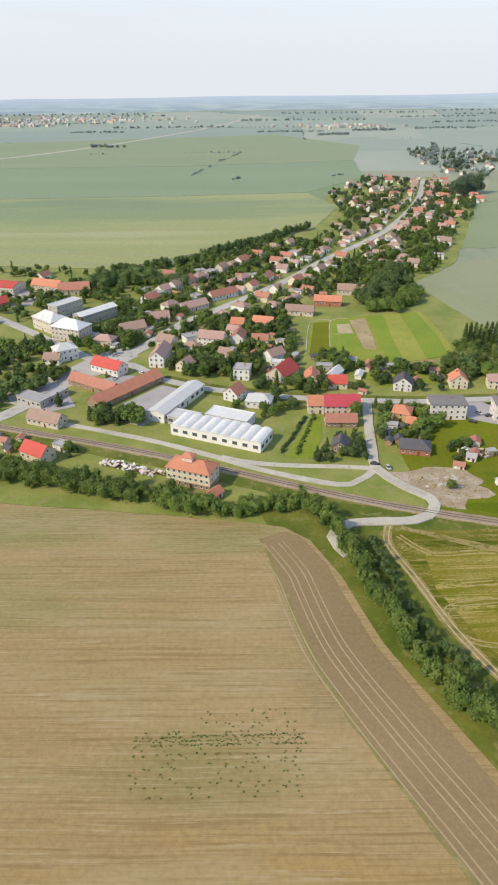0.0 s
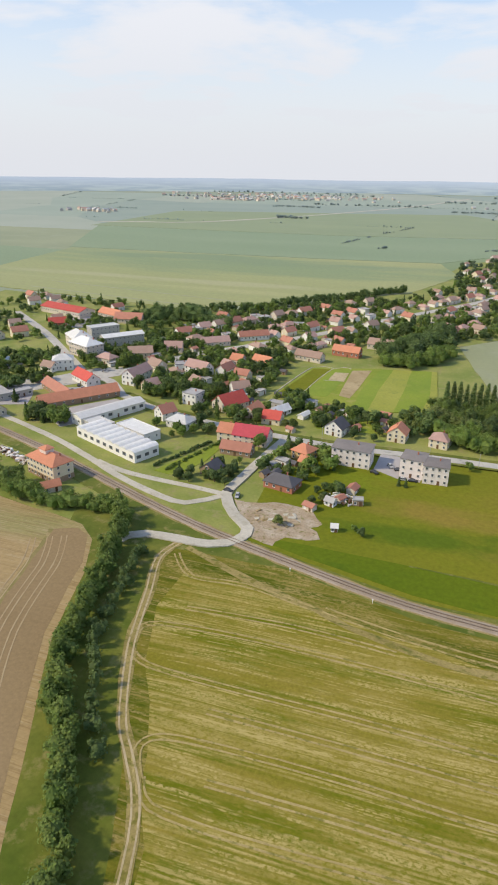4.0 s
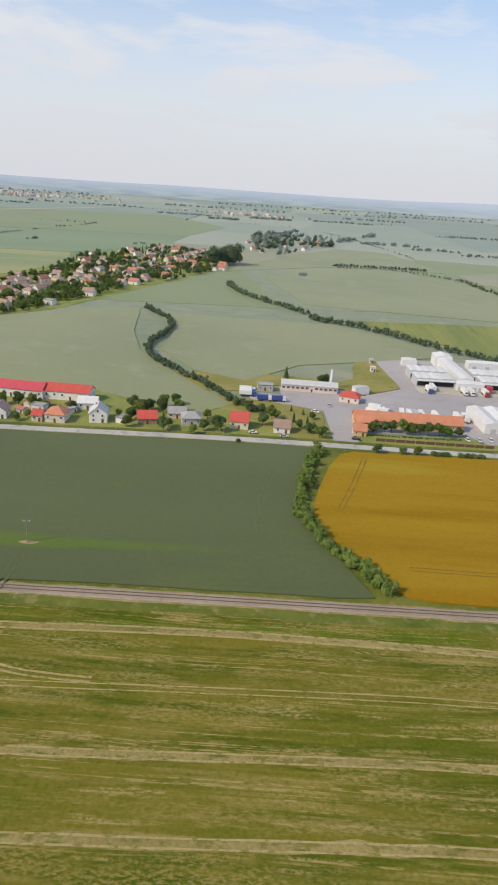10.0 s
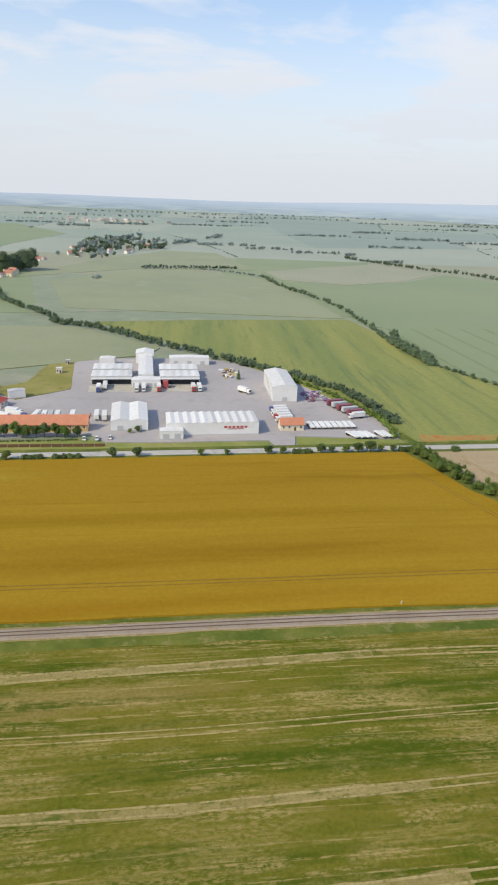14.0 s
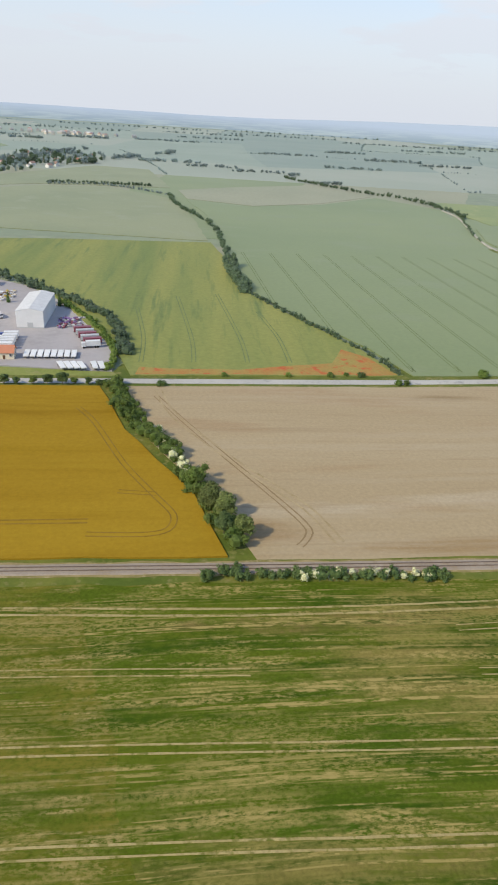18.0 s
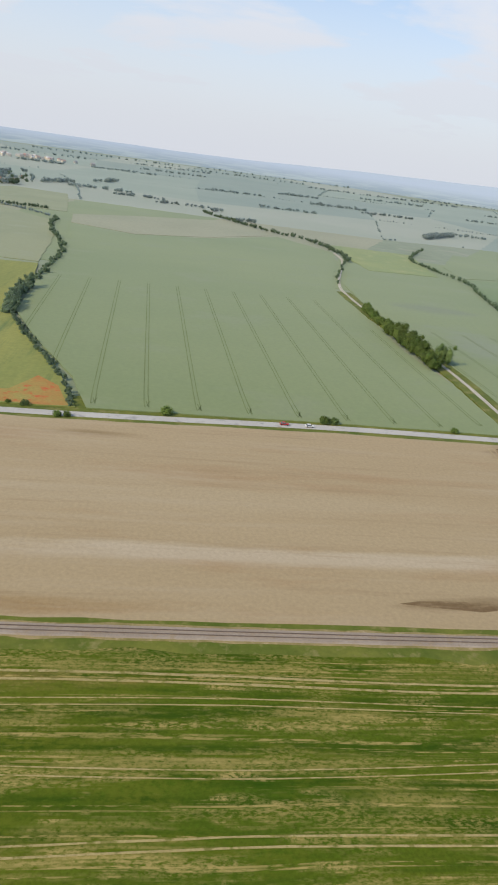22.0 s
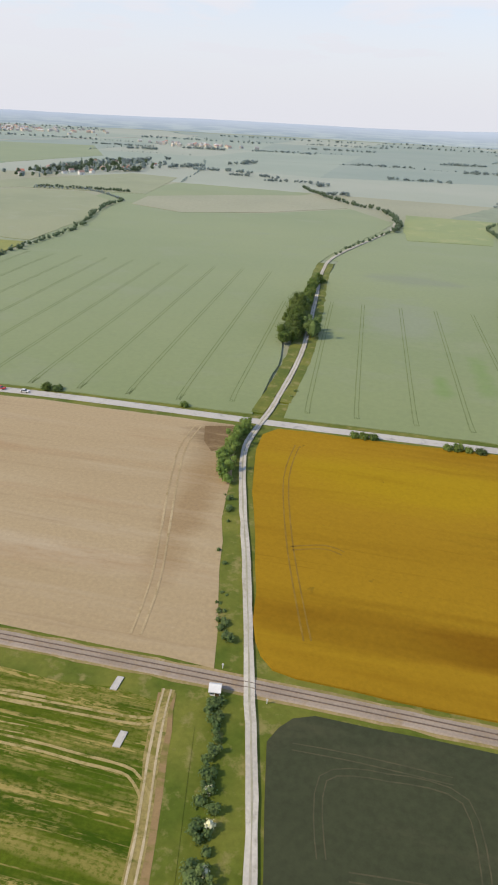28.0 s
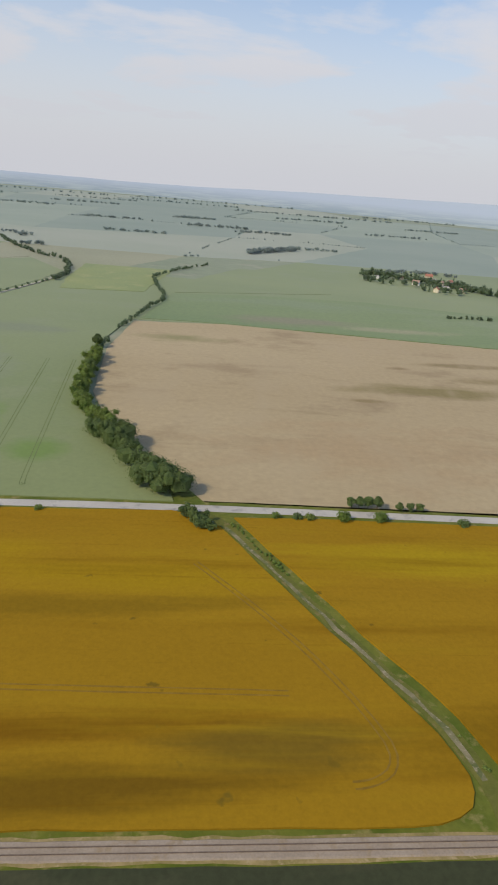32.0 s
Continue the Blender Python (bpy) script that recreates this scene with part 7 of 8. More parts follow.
hedge("woodland", [(110, 438), (128, 462), (140, 500), (150, 515)], 16.0, 12.0, LEAF_DARK, "dark tall trees behind the gardens", "wood", seed=43, gap=2.0, count=90, size=0.7)
hedge("woodland", [(112, 420), (135, 430), (150, 462)], 14.0, 10.0, LEAF, "tall trees beside the rye field", "wood", seed=44, gap=2.2, count=80, size=0.7)
hedge("woodland", [(-100, 490), (-70, 505), (-35, 490)], 18.0, 11.0, LEAF_DARK, "dark park trees behind the school", "wood", seed=45, gap=2.0, count=90, size=0.7)
hedge("woodland", [(-92, 540), (-40, 560), (10, 620), (50, 665), (95, 715)], 10.0, 7.5, LEAF_DARK, "dark tree belt behind the village", "tree row", seed=46, gap=3.0, count=60, size=0.7)
hedge("woodland", [(336, 948), (350, 957), (366, 965)], 34.0, 24.0, LEAF_MID, "big dark clump of tall trees by the far village", "wood", seed=47, gap=3.0, count=130, size=1.4)

for i in range(10):
    plant("poplar", 154 + i * 3.6, 345 + i * 1.1, 0.70 + 0.1 * GREEN_RNG.random(), 1.6)
for x, y, s, k in ((217.5, 118.5, 1.6, "oak2"), (219.5, 114.5, 0.95, "oak2"), (217, 111, 0.85, "oak0"), (217, 106, 0.65, "oak2"), (168, 262, 0.55, "oak0"), (139.5, 237, 0.42, "spruce"), (142.5, 236.5, 0.42, "spruce"), (196, 224, 0.6, "oak2"), (193.5, 226.5, 0.55, "spruce"), (198.5, 227, 0.55, "oak2"), (203, 248, 0.7, "oak2"), (197, 259, 0.55, "oak0"), (191, 236, 0.4, "oak4"), (100, 188, 0.55, "oak4"), (131, 190, 0.45, "oak2"), (128, 193, 0.35, "oak0"), (72, 254, 0.9, "oak0"), (676, 166, 1.0, "oak4"), (672, 178, 0.9, "oak0"), (679, 152, 0.8, "oak2"), (684, 150, 0.9, "oak4"), (680, 160, 1.0, "oak4"), (1138, 452, 1.1, "oak2"), (1137, 520, 1.15, "oak2")):
    plant(k, x, y, s)
# the garden trees between the roadside houses
for x, y, s, k in ((321, 291, 0.75, "oak2"), (320, 281, 0.7, "oak0"), (324, 301, 0.85, "oak4"), (328, 307, 0.7, "oak2"), (334, 312, 0.85, "oak0"), (340, 317, 0.75, "oak2"), (338, 279, 0.8, "oak2"), (352, 275.6, 0.6, "oak0"), (364, 282, 0.95, "oak2"), (358, 299, 0.6, "oak4"), (379, 313, 0.6, "oak2"), (386, 294, 0.75, "oak2"), (391, 304, 0.8, "oak0"), (395, 294, 0.6, "oak4"), (402, 301, 0.5, "spruce"), (409, 300, 0.4, "spruce"), (408, 286, 0.6, "oak2"), (413, 280, 0.7, "oak0"), (403, 382, 0.7, "spruce"), (427, 374, 0.7, "oak2"), (372, 322, 0.45, "oak0"), (290, 302, 0.5, "oak2"), (273, 303, 0.5, "oak0")):
    plant(k, x, y, s)
# the row along the depot road and single bushes along the country road
for x, s, k in ((438, 0.55, "oak0"), (450, 0.45, "oak2"), (457, 0.5, "oak0"), (502, 0.55, "oak2"), (513, 0.55, "oak2"), (541, 0.42, "oak0"), (553, 0.34, "oak2"), (572, 0.5, "oak2"), (579, 0.4, "oak0"), (597, 0.55, "oak2"), (602, 0.4, "oak2"), (609, 0.45, "oak0"), (615, 0.55, "oak2"), (621, 0.65, "oak2"), (626, 0.4, "oak0"), (632, 0.4, "oak2")):
    plant(k, x, 265.3, s, 1.15)
for x in (465, 468, 471, 478, 481, 484, 487, 585, 588, 591, 637, 640):
    plant("bush1", x, 265.3, 1.0)
for x, y, s in ((663, 264, 1.1), (692, 275, 0.8), (722, 275, 0.8), (742, 274.5, 0.9), (757, 275, 1.0), (750, 276, 0.7), (772, 264.5, 1.0), (776, 265, 0.9), (818, 274.5, 1.5), (892, 276, 1.4), (897, 276.5, 1.3), (958, 275, 1.0), (1034, 264, 1.1), (1038, 264, 1.2), (1042, 264, 1.1), (1072, 263, 1.1), (1076, 263, 1.3), (1080, 263, 1.0), (1085, 263, 1.2), (1120, 261, 1.3), (1138, 261, 0.9), (1232, 257, 1.0), (1241, 256.5, 1.1), (1246, 256, 1.1), (1260, 255.5, 1.6), (1276, 255, 1.6), (1311, 252, 1.3), (303.5, 112.5, 0.5), (247, 267, 1.3)):
    plant("bush%d" % (int(x) % 2), x, y, s)
for x, y, s in ((1266, 267, 0.6), (1270, 267, 0.6), (1274, 267, 0.65), (1278, 266.5, 0.65), (1287, 264, 0.5), (1292, 264, 0.5), (1296, 264, 0.5), (374, 268, 0.3), (357, 282, 0.65), (340, 284, 0.55)):
    plant("oak2", x, y, s)
for i in range(11):
    plant("oak%d" % (i % 4), 438 + i * 4.6 + GREEN_RNG.uniform(-1, 1), 293 + GREEN_RNG.uniform(-1, 1), GREEN_RNG.uniform(0.58, 0.85))
for x, y, s, k in ((403, 368, 0.6, "spruce"), (424, 371, 0.75, "oak2"), (372, 326, 0.5, "spruce"), (378, 318, 0.55, "oak2"), (386, 312, 0.6, "oak2"), (393, 304, 0.6, "oak0"), (402, 318, 0.35, "spruce"), (408, 313, 0.35, "spruce"), (412, 306, 0.5, "oak3"), (404, 292, 0.55, "oak2"), (410, 288, 0.55, "oak0"), (416, 286, 0.5, "oak2"), (345, 305, 0.5, "spruce"), (337, 289, 0.55, "spruce"), (606, 386, 0.7, "spruce"), (600, 391, 0.5, "oak2"), (576, 392, 0.6, "spruce"), (513, 297, 0.4, "oak2"), (509, 296, 0.3, "oak0"), (362, 288, 0.55, "oak2"), (320, 305, 0.9, "oak2"), (327, 303, 0.8, "oak0"), (335, 304, 0.9, "oak2"), (343, 306, 0.8, "oak0"), (314, 294, 0.5, "oak0"), (245, 306, 0.7, "oak2"), (254, 303, 0.75, "oak0"), (262, 303, 0.8, "oak2"), (269, 302, 0.75, "oak0"), (276, 300, 0.5, "oak0"), (289, 300, 0.5, "oak2"), (228, 292, 0.65, "oak2"), (233, 297, 0.6, "oak0"), (245, 277, 0.35, "oak0"), (268, 281, 0.5, "oak4"), (272, 286, 0.45, "oak0")):
    plant(k, x, y, s)


def scatter(poly, count, low, high, keys, radius=2.4):
    xs, ys = [p[0] for p in poly], [p[1] for p in poly]
    made = tries = 0
    while made < count and tries < count * 14:
        tries += 1
        x, y = GREEN_RNG.uniform(min(xs), max(xs)), GREEN_RNG.uniform(min(ys), max(ys))
        if inside(x, y, poly) and clear(x, y, radius):
            plant(GREEN_RNG.choice(keys), x, y, GREEN_RNG.uniform(low, high), GREEN_RNG.uniform(0.85, 1.15))
            made += 1


MIX = ("oak0", "oak1", "oak2", "oak3", "oak2", "oak4", "spruce")


def stand(poly, count, low, high, seed, label, mats=(LEAF, LEAF_DARK), radius=2.0):
    rng = random.Random(seed)
    xs, ys = [p[0] for p in poly], [p[1] for p in poly]
    spots, tries = [], 0
    while len(spots) < count and tries < count * 14:
        tries += 1
        x, y = rng.uniform(min(xs), max(xs)), rng.uniform(min(ys), max(ys))
        if inside(x, y, poly) and clear(x, y, radius):
            spots.append((x, y, rng.uniform(low, high)))
    half = len(spots) // len(mats) + 1
    for n, mat in enumerate(mats):
        if spots[n * half:(n + 1) * half]:
            tree_stand("garden_trees", spots[n * half:(n + 1) * half], mat, label)


scatter([(-20, 310), (14, 312), (8, 352), (-22, 345)], 22, 0.7, 1.0, MIX)
scatter([(-60, 255), (-38, 250), (-28, 256), (-52, 268)], 12, 0.7, 0.95, MIX)
scatter([(-100, 285), (-78, 270), (-62, 290), (-84, 318)], 14, 0.5, 0.8, MIX)
scatter([(0, 240), (50, 262), (58, 306), (20, 312)], 30, 0.35, 0.7, MIX, 1.6)
scatter([(58, 285), (130, 282), (160, 292), (150, 322), (90, 318), (62, 322)], 50, 0.45, 0.85, MIX, 1.8)
scatter([(76, 210), (100, 226), (112, 250), (82, 266), (60, 262), (66, 232), (50, 210)], 36, 0.4, 0.65, MIX, 1.4)
scatter([(44, 208), (70, 210), (70, 234), (56, 230)], 16, 0.45, 0.65, ("oak2", "spruce", "oak3"), 1.2)
scatter([(105, 205), (124, 208), (122, 224), (108, 222)], 10, 0.4, 0.65, MIX, 1.2)
TEXT = "leafy garden and street trees of the village"
stand([(-150, 320), (-110, 320), (-100, 352), (-120, 372), (-150, 350)], 40, 0.6, 1.0, 1, TEXT)
stand([(-90, 345), (-40, 360), (0, 415), (-20, 450), (-70, 440), (-95, 400)], 80, 0.5, 0.95, 2, TEXT)
stand([(-35, 330), (45, 315), (52, 420), (-5, 400)], 110, 0.45, 0.9, 3, TEXT)
stand([(-120, 228), (-60, 224), (-58, 205), (-110, 205)], 26, 0.5, 0.8, 4, TEXT)
stand([(-60, 440), (0, 440), (90, 560), (120, 640), (60, 650), (-40, 540)], 210, 0.45, 0.95, 5, TEXT)
stand([(20, 400), (110, 470), (190, 530), (240, 660), (190, 690), (90, 540)], 230, 0.45, 0.95, 6, TEXT)
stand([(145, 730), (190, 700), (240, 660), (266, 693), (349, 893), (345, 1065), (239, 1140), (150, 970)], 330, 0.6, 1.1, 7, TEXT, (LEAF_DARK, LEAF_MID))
stand([(371, 1167), (405, 1600), (575, 1560), (562, 1381), (429, 1103)], 150, 0.9, 1.5, 8, "trees round the distant village", (LEAF_HAZED, LEAF_MID))
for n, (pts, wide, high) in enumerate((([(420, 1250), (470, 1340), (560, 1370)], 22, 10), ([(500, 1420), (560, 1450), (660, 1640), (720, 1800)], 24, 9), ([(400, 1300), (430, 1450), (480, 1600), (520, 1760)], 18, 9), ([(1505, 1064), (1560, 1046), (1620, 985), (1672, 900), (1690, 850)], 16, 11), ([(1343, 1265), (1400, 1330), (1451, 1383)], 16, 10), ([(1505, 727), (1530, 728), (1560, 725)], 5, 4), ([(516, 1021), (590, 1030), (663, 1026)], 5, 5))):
    hedge("far_wood", pts, wide, high, LEAF_HAZED if n in (1, 2, 4) else LEAF_MID, "belt of trees beside the far villages", "wood", seed=700 + n, gap=4.5, count=40, size=1.1, skip=-0.1 if n < 3 else None)
stand([(1480, 1010), (1619, 1100), (1670, 976), (1587, 890), (1530, 960)], 70, 0.7, 1.2, 9, "trees round the distant hamlet", (LEAF_MID,))
stand([(-300, 320), (-190, 320), (-200, 470), (-300, 480)], 110, 0.5, 0.9, 10, TEXT)
stand([(-310, 215), (-130, 215), (-140, 300), (-300, 310)], 120, 0.5, 0.9, 11, TEXT)
stand([(-215, 470), (-90, 460), (-90, 540), (-220, 560)], 50, 0.5, 0.9, 12, TEXT)
GARDENS = (([(-160, 300), (-110, 290), (-70, 330), (-100, 362), (-130, 345)], 45), ([(-90, 340), (-35, 340), (0, 415), (-20, 450), (-70, 440), (-95, 400)], 90), ([(-35, 318), (48, 310), (52, 420), (-5, 410)], 120), ([(-30, 312), (20, 296), (30, 312), (4, 350)], 40),
           ([(-70, 440), (-10, 440), (70, 560), (100, 640), (50, 655), (-50, 545)], 170), ([(10, 425), (110, 470), (190, 530), (240, 660), (200, 690), (90, 545)], 170), ([(60, 565), (140, 640), (200, 740), (260, 900), (200, 930), (130, 740)], 130), ([(180, 660), (230, 660), (330, 880), (345, 1060), (290, 1000)], 150), ([(-100, 440), (-60, 470), (-60, 530), (-110, 520)], 40), ([(-160, 400), (-120, 395), (-100, 470), (-170, 470)], 40), ([(20, 262), (50, 258), (60, 300), (30, 312)], 18), ([(-60, 250), (-35, 244), (-22, 258), (-50, 272)], 22), ([(-125, 250), (-95, 262), (-85, 300), (-120, 290)], 30), ([(80, 232), (112, 240), (110, 262), (84, 262)], 14), ([(118, 300), (160, 292), (160, 322), (120, 320)], 34), ([(62, 300), (98, 292), (96, 330), (60, 336)], 30))
for n, (poly, count) in enumerate(GARDENS):
    stand(poly, count, 0.55, 1.05, 80 + n, TEXT, (LEAF, LEAF_DARK, LEAF) if n % 2 else (LEAF_DARK, LEAF), 3.4 if n < 4 else 1.6)
stand([(-260, 380), (-150, 385), (-140, 540), (-260, 560)], 60, 0.6, 1.0, 62, TEXT)
stand([(152, 296), (200, 288), (206, 326), (190, 338), (150, 334)], 34, 0.9, 1.3, 60, "tall dark trees of the village wood", (LEAF_DARK, LEAF), 1.0)
stand([(112, 428), (130, 434), (155, 470), (150, 515), (130, 500)], 22, 1.0, 1.5, 61, "tall dark trees behind the gardens", (LEAF_DARK,), 1.0)
# weeds sprouting in rows on the stubble
def sprouting_weeds():
    rng, quads = np.random.default_rng(61), []
    for k in range(20):
        y = 60.5 + 1.25 * k
        dense = 0.7 if 74 < y < 77 else 0.13
        x = -14.0
        while x < 29:
            x += rng.uniform(0.3, 0.8)
            if x < 2 and y > 78 or rng.uniform() > dense * (0.5 + 1.6 * max(0.0, noise.noise((x * 0.22, y * 0.5, 4.0)) + 0.35)):
                continue
            r = rng.uniform(0.18, 0.42)
            quads.append(leaf_quads(rng, (x, y + rng.uniform(-0.35, 0.35), 0.12), (r, r * 0.8, 0.16), 7, 0.17))
    tagged(new("sprouting_weeds", quads_mesh("sprouting_weeds", quads, LEAF)), "green weeds sprouting in rows on the tilled field", "weeds", "", "stuff")


sprouting_weeds()

# ---- the far country ----
FAR_RNG = random.Random(41)
OLIVE = material("olive_crop", (0.245, 0.265, 0.06), (0.31, 0.305, 0.085), 0.004, 0.2, stretch=(0.25, 1, 1), c=(0.24, 0.27, 0.07), sheen=SH, spread=0.8, zones=((-120, 850, 420, 75, (0.165, 0.225, 0.062)), (-180, 905, 420, 45, (0.14, 0.205, 0.065)), (-200, 705, 260, 16, (0.34, 0.325, 0.13)), (-120, 660, 240, 14, (0.33, 0.32, 0.10))))
MIDGREEN = material("mid_green_crop", (0.155, 0.225, 0.085), (0.19, 0.25, 0.105), 0.004, 0.2, stretch=(0.25, 1, 1), sheen=SH)
TAN = material("pale_tan_field", (0.25, 0.255, 0.135), (0.29, 0.285, 0.16), 0.006, 0.2, sheen=SH)
DEEP = material("deep_green_field", (0.125, 0.195, 0.048), (0.16, 0.222, 0.062), 0.006, 0.2, stretch=(0.4, 1, 1), sheen=SH, zones=((1300, 660, 70, 22, (0.20, 0.185, 0.095)), (1412, 640, 60, 14, (0.27, 0.26, 0.13)), (1300, 760, 160, 30, (0.17, 0.225, 0.09)), (1560, 700, 90, 60, (0.185, 0.235, 0.095))))
for name, pts, mat, label in (
    ("olive_field", [(-420, 600), (-92, 548), (6, 628), (100, 712), (150, 860), (120, 980), (-60, 960), (-460, 940)], OLIVE, "olive green field behind the village"),
    ("green_field", [(-470, 945), (-60, 965), (120, 985), (235, 1150), (260, 1400), (-100, 1330), (-640, 1330)], MIDGREEN, "wide mid-green field behind the village"),
    ("pale_field", [(-660, 1335), (-100, 1335), (260, 1410), (330, 1750), (140, 2150), (-700, 1900)], PALECROP, "wide pale green field far off"),
    ("pale_field", [(440, 655), (530, 640), (712, 610), (705, 760), (688, 900), (600, 1000), (505, 985), (400, 860)], GREYCROP, "pale grey-green field far off"),
    ("pale_field", [(350, 880), (500, 1000), (690, 1020), (660, 1300), (560, 1330), (430, 1090)], GREYCROP, "pale field beyond the far village"),
    ("blue_green_field", [(722, 566), (840, 576), (988, 612), (995, 655), (1042, 815), (1060, 900), (1000, 1010), (890, 905), (790, 855), (706, 900), (724, 760)], PALECROP, "bluish green wheat field far off"),
    ("tan_field", [(708, 905), (790, 860), (888, 912), (995, 1018), (930, 1150), (800, 1075), (700, 1000)], TAN, "pale tan field far off"),
    ("yellow_field", [(1078, 985), (1200, 975), (1164, 780), (1072, 774), (1070, 860)], material("flowering_field", (0.17, 0.235, 0.05), (0.25, 0.28, 0.06), 0.01, 0.4, c=(0.30, 0.30, 0.09), sheen=SH, spread=0.8), "bright yellow-green field by the track"),
    ("deep_field", [(1196, 782), (1300, 800), (1430, 800), (1640, 740), (1640, 560), (1494, 586), (1328, 616), (1244, 631), (1166, 636), (1180, 700)], DEEP, "deep green field behind the fallow land"),
    ("pale_field", [(1200, 790), (1400, 845), (1420, 1020), (1300, 1040), (1215, 880)], PALECROP, "pale green field far off"),
):
    slab(name, pts, 0.1, mat, label, "field", rough=3.0)

for pts in ([(-300, 600), (-227, 587), (-157, 575), (-98, 565)], [(-300, 640), (-217, 626), (-121, 610), (-55, 599)]):
    strip("field_strip", pts, 2.4, 0.16, TAN, "pale narrow strip across the olive field", "field", rough=0.5)

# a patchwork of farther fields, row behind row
# crops for the rear rows, paled and blued to paint in the haze
HAZEPALE = material("hazed_pale_crop", (0.24, 0.295, 0.215), (0.275, 0.325, 0.24), 0.004, 0.2, sheen=0.2, contrast=0.05)
HAZETAN = material("hazed_tan_field", (0.29, 0.325, 0.235), (0.325, 0.35, 0.26), 0.004, 0.2, sheen=0.2, contrast=0.05)
HAZEGREEN = material("hazed_green_field", (0.205, 0.262, 0.20), (0.235, 0.287, 0.22), 0.004, 0.2, sheen=0.2, contrast=0.05)
HAZE_CROPS = [HAZEPALE, HAZEGREEN, HAZEPALE, HAZETAN, HAZEGREEN]
CROPS = [PALECROP, GREYCROP, PALECROP, LAND, TAN, MIDGREEN, PALECROP, GREYCROP, DEEP]
ys = [620, 900, 1200, 1550, 1950, 2450, 3100, 3800]
grid = {}
for j, y in enumerate(ys):
    step = 190 + 48 * j
    for i in range(-19, 20):
        grid[i, j] = (590 + (i + 0.35 * FAR_RNG.uniform(-1, 1)) * step, y + 0.09 * step * FAR_RNG.uniform(-1, 1) * 2)
for j in range(len(ys) - 1):
    for i in range(-19, 19):
        q = [grid[i, j], grid[i + 1, j], grid[i + 1, j + 1], grid[i, j + 1]]
        if max(math.hypot(x - 590, y - 90) for x, y in q) > 4150 or abs(sum(p[0] for p in q) / 4 - 590) > 0.85 * ys[j] + 900:
            continue
        slab("far_field", q, -0.2 + 0.008 * FAR_RNG.randrange(5), FAR_RNG.choice(CROPS if j < 2 else HAZE_CROPS), "distant hazy field between hedges", "field", rough=6.0)
        if FAR_RNG.random() < 0.5 and j > 1:
            a, b = (q[0], q[1]) if FAR_RNG.random() < 0.6 else (q[1], q[2])
            hedge("far_hedge", [a, ((a[0] + b[0]) / 2, (a[1] + b[1]) / 2 + 12), b], 5 + j, 2.6 + 0.45 * j, LEAF_HAZED, "distant hedge with trees", seed=100 + 13 * i + j, gap=5.0 + j, count=8, size=1.3, skip=0.02, rise=1.2, fuller=1.0)
for n, (x, y, w, h) in enumerate(((935, 1310, 22, 12), (975, 1172, 30, 15), (1283, 2209, 120, 15), (1340, 1890, 160, 14), (1447, 1789, 140, 12), (2060, 3000, 300, 16), (-320, 1768, 60, 14), (-280, 1760, 40, 12), (20, 1140, 12, 7), (195, 1170, 14, 8), (245, 1122, 14, 7), (460, 885, 14, 9), (1750, 2600, 260, 15), (900, 2700, 240, 14), (700, 1500, 120, 12), (790, 1420, 100, 11), (870, 1350, 90, 10), (312, 2107, 90, 16), (465, 2284, 120, 14), (1500, 1420, 100, 12), (1620, 1130, 120, 11), (1130, 1560, 130, 11), (300, 2900, 500, 17), (-600, 3350, 600, 16), (1300, 3300, 500, 17), (2200, 2500, 200, 14), (-1000, 2900, 400, 15), (-200, 2500, 420, 14), (600, 3500, 700, 18), (1700, 3000, 420, 15), (2400, 3300, 500, 17), (900, 3100, 360, 14), (-420, 2300, 160, 11), (200, 2250, 200, 11), (1050, 1960, 150, 11), (1900, 2050, 180, 12), (-800, 3550, 800, 18), (1500, 3700, 800, 18), (720, 2350, 200, 12), (-640, 2780, 300, 12))):
    hedge("far_wood", [(x - w / 2, y - 6), (x, y + 8), (x + w / 2, y)], min(40, 10 + w * 0.25), h * 0.5, LEAF_HAZED, "distant dark clump of trees", "wood", seed=400 + n, gap=max(4.0, w / 30), count=26, size=1.3)


def far_town(name, x, y, w, d, count, seed):
    """A town on the skyline: many small gabled houses, too far to tell apart singly."""
    rng = random.Random(seed)
    # muted wall and roof colours stand in for the haze over the town
    for wall, roof, share in (("beige", "pink", 0.3), ("beige", "pale", 0.3), ("grey", "grey", 0.4)):
        bm_w, bm_r = bmesh.new(), bmesh.new()
        for _ in range(int(count * share)):
            px, py, a, b, h = x + rng.gauss(0, w / 2.6), y + rng.gauss(0, d / 2.6), rng.uniform(9, 18), rng.uniform(8, 11), rng.uniform(4, 8)
            m = pose(px, py, 0, 0, 0, rng.uniform(0, 180))
            box_into(bm_w, (a, b, h), m @ Matrix.Translation((0, 0, h / 2 - 0.4)))
            vs = [bm_r.verts.new(m @ Vector(p)) for p in ((-a / 2, -b / 2, h - 0.4), (a / 2, -b / 2, h - 0.4), (a / 2, b / 2, h - 0.4), (-a / 2, b / 2, h - 0.4), (-a / 2, 0, h + b * 0.3), (a / 2, 0, h + b * 0.3))]
            for f in ((0, 1, 5, 4), (2, 3, 4, 5), (1, 2, 5), (3, 0, 4)):
                bm_r.faces.new([vs[k] for k in f])
        root = tagged(new(name, from_bm("walls", bm_w, WALLS[wall])), "distant town of small pale houses on the plain", "town", "", "stuff")
        part("roofs", from_bm("roofs", bm_r, ROOFS[roof]), root)


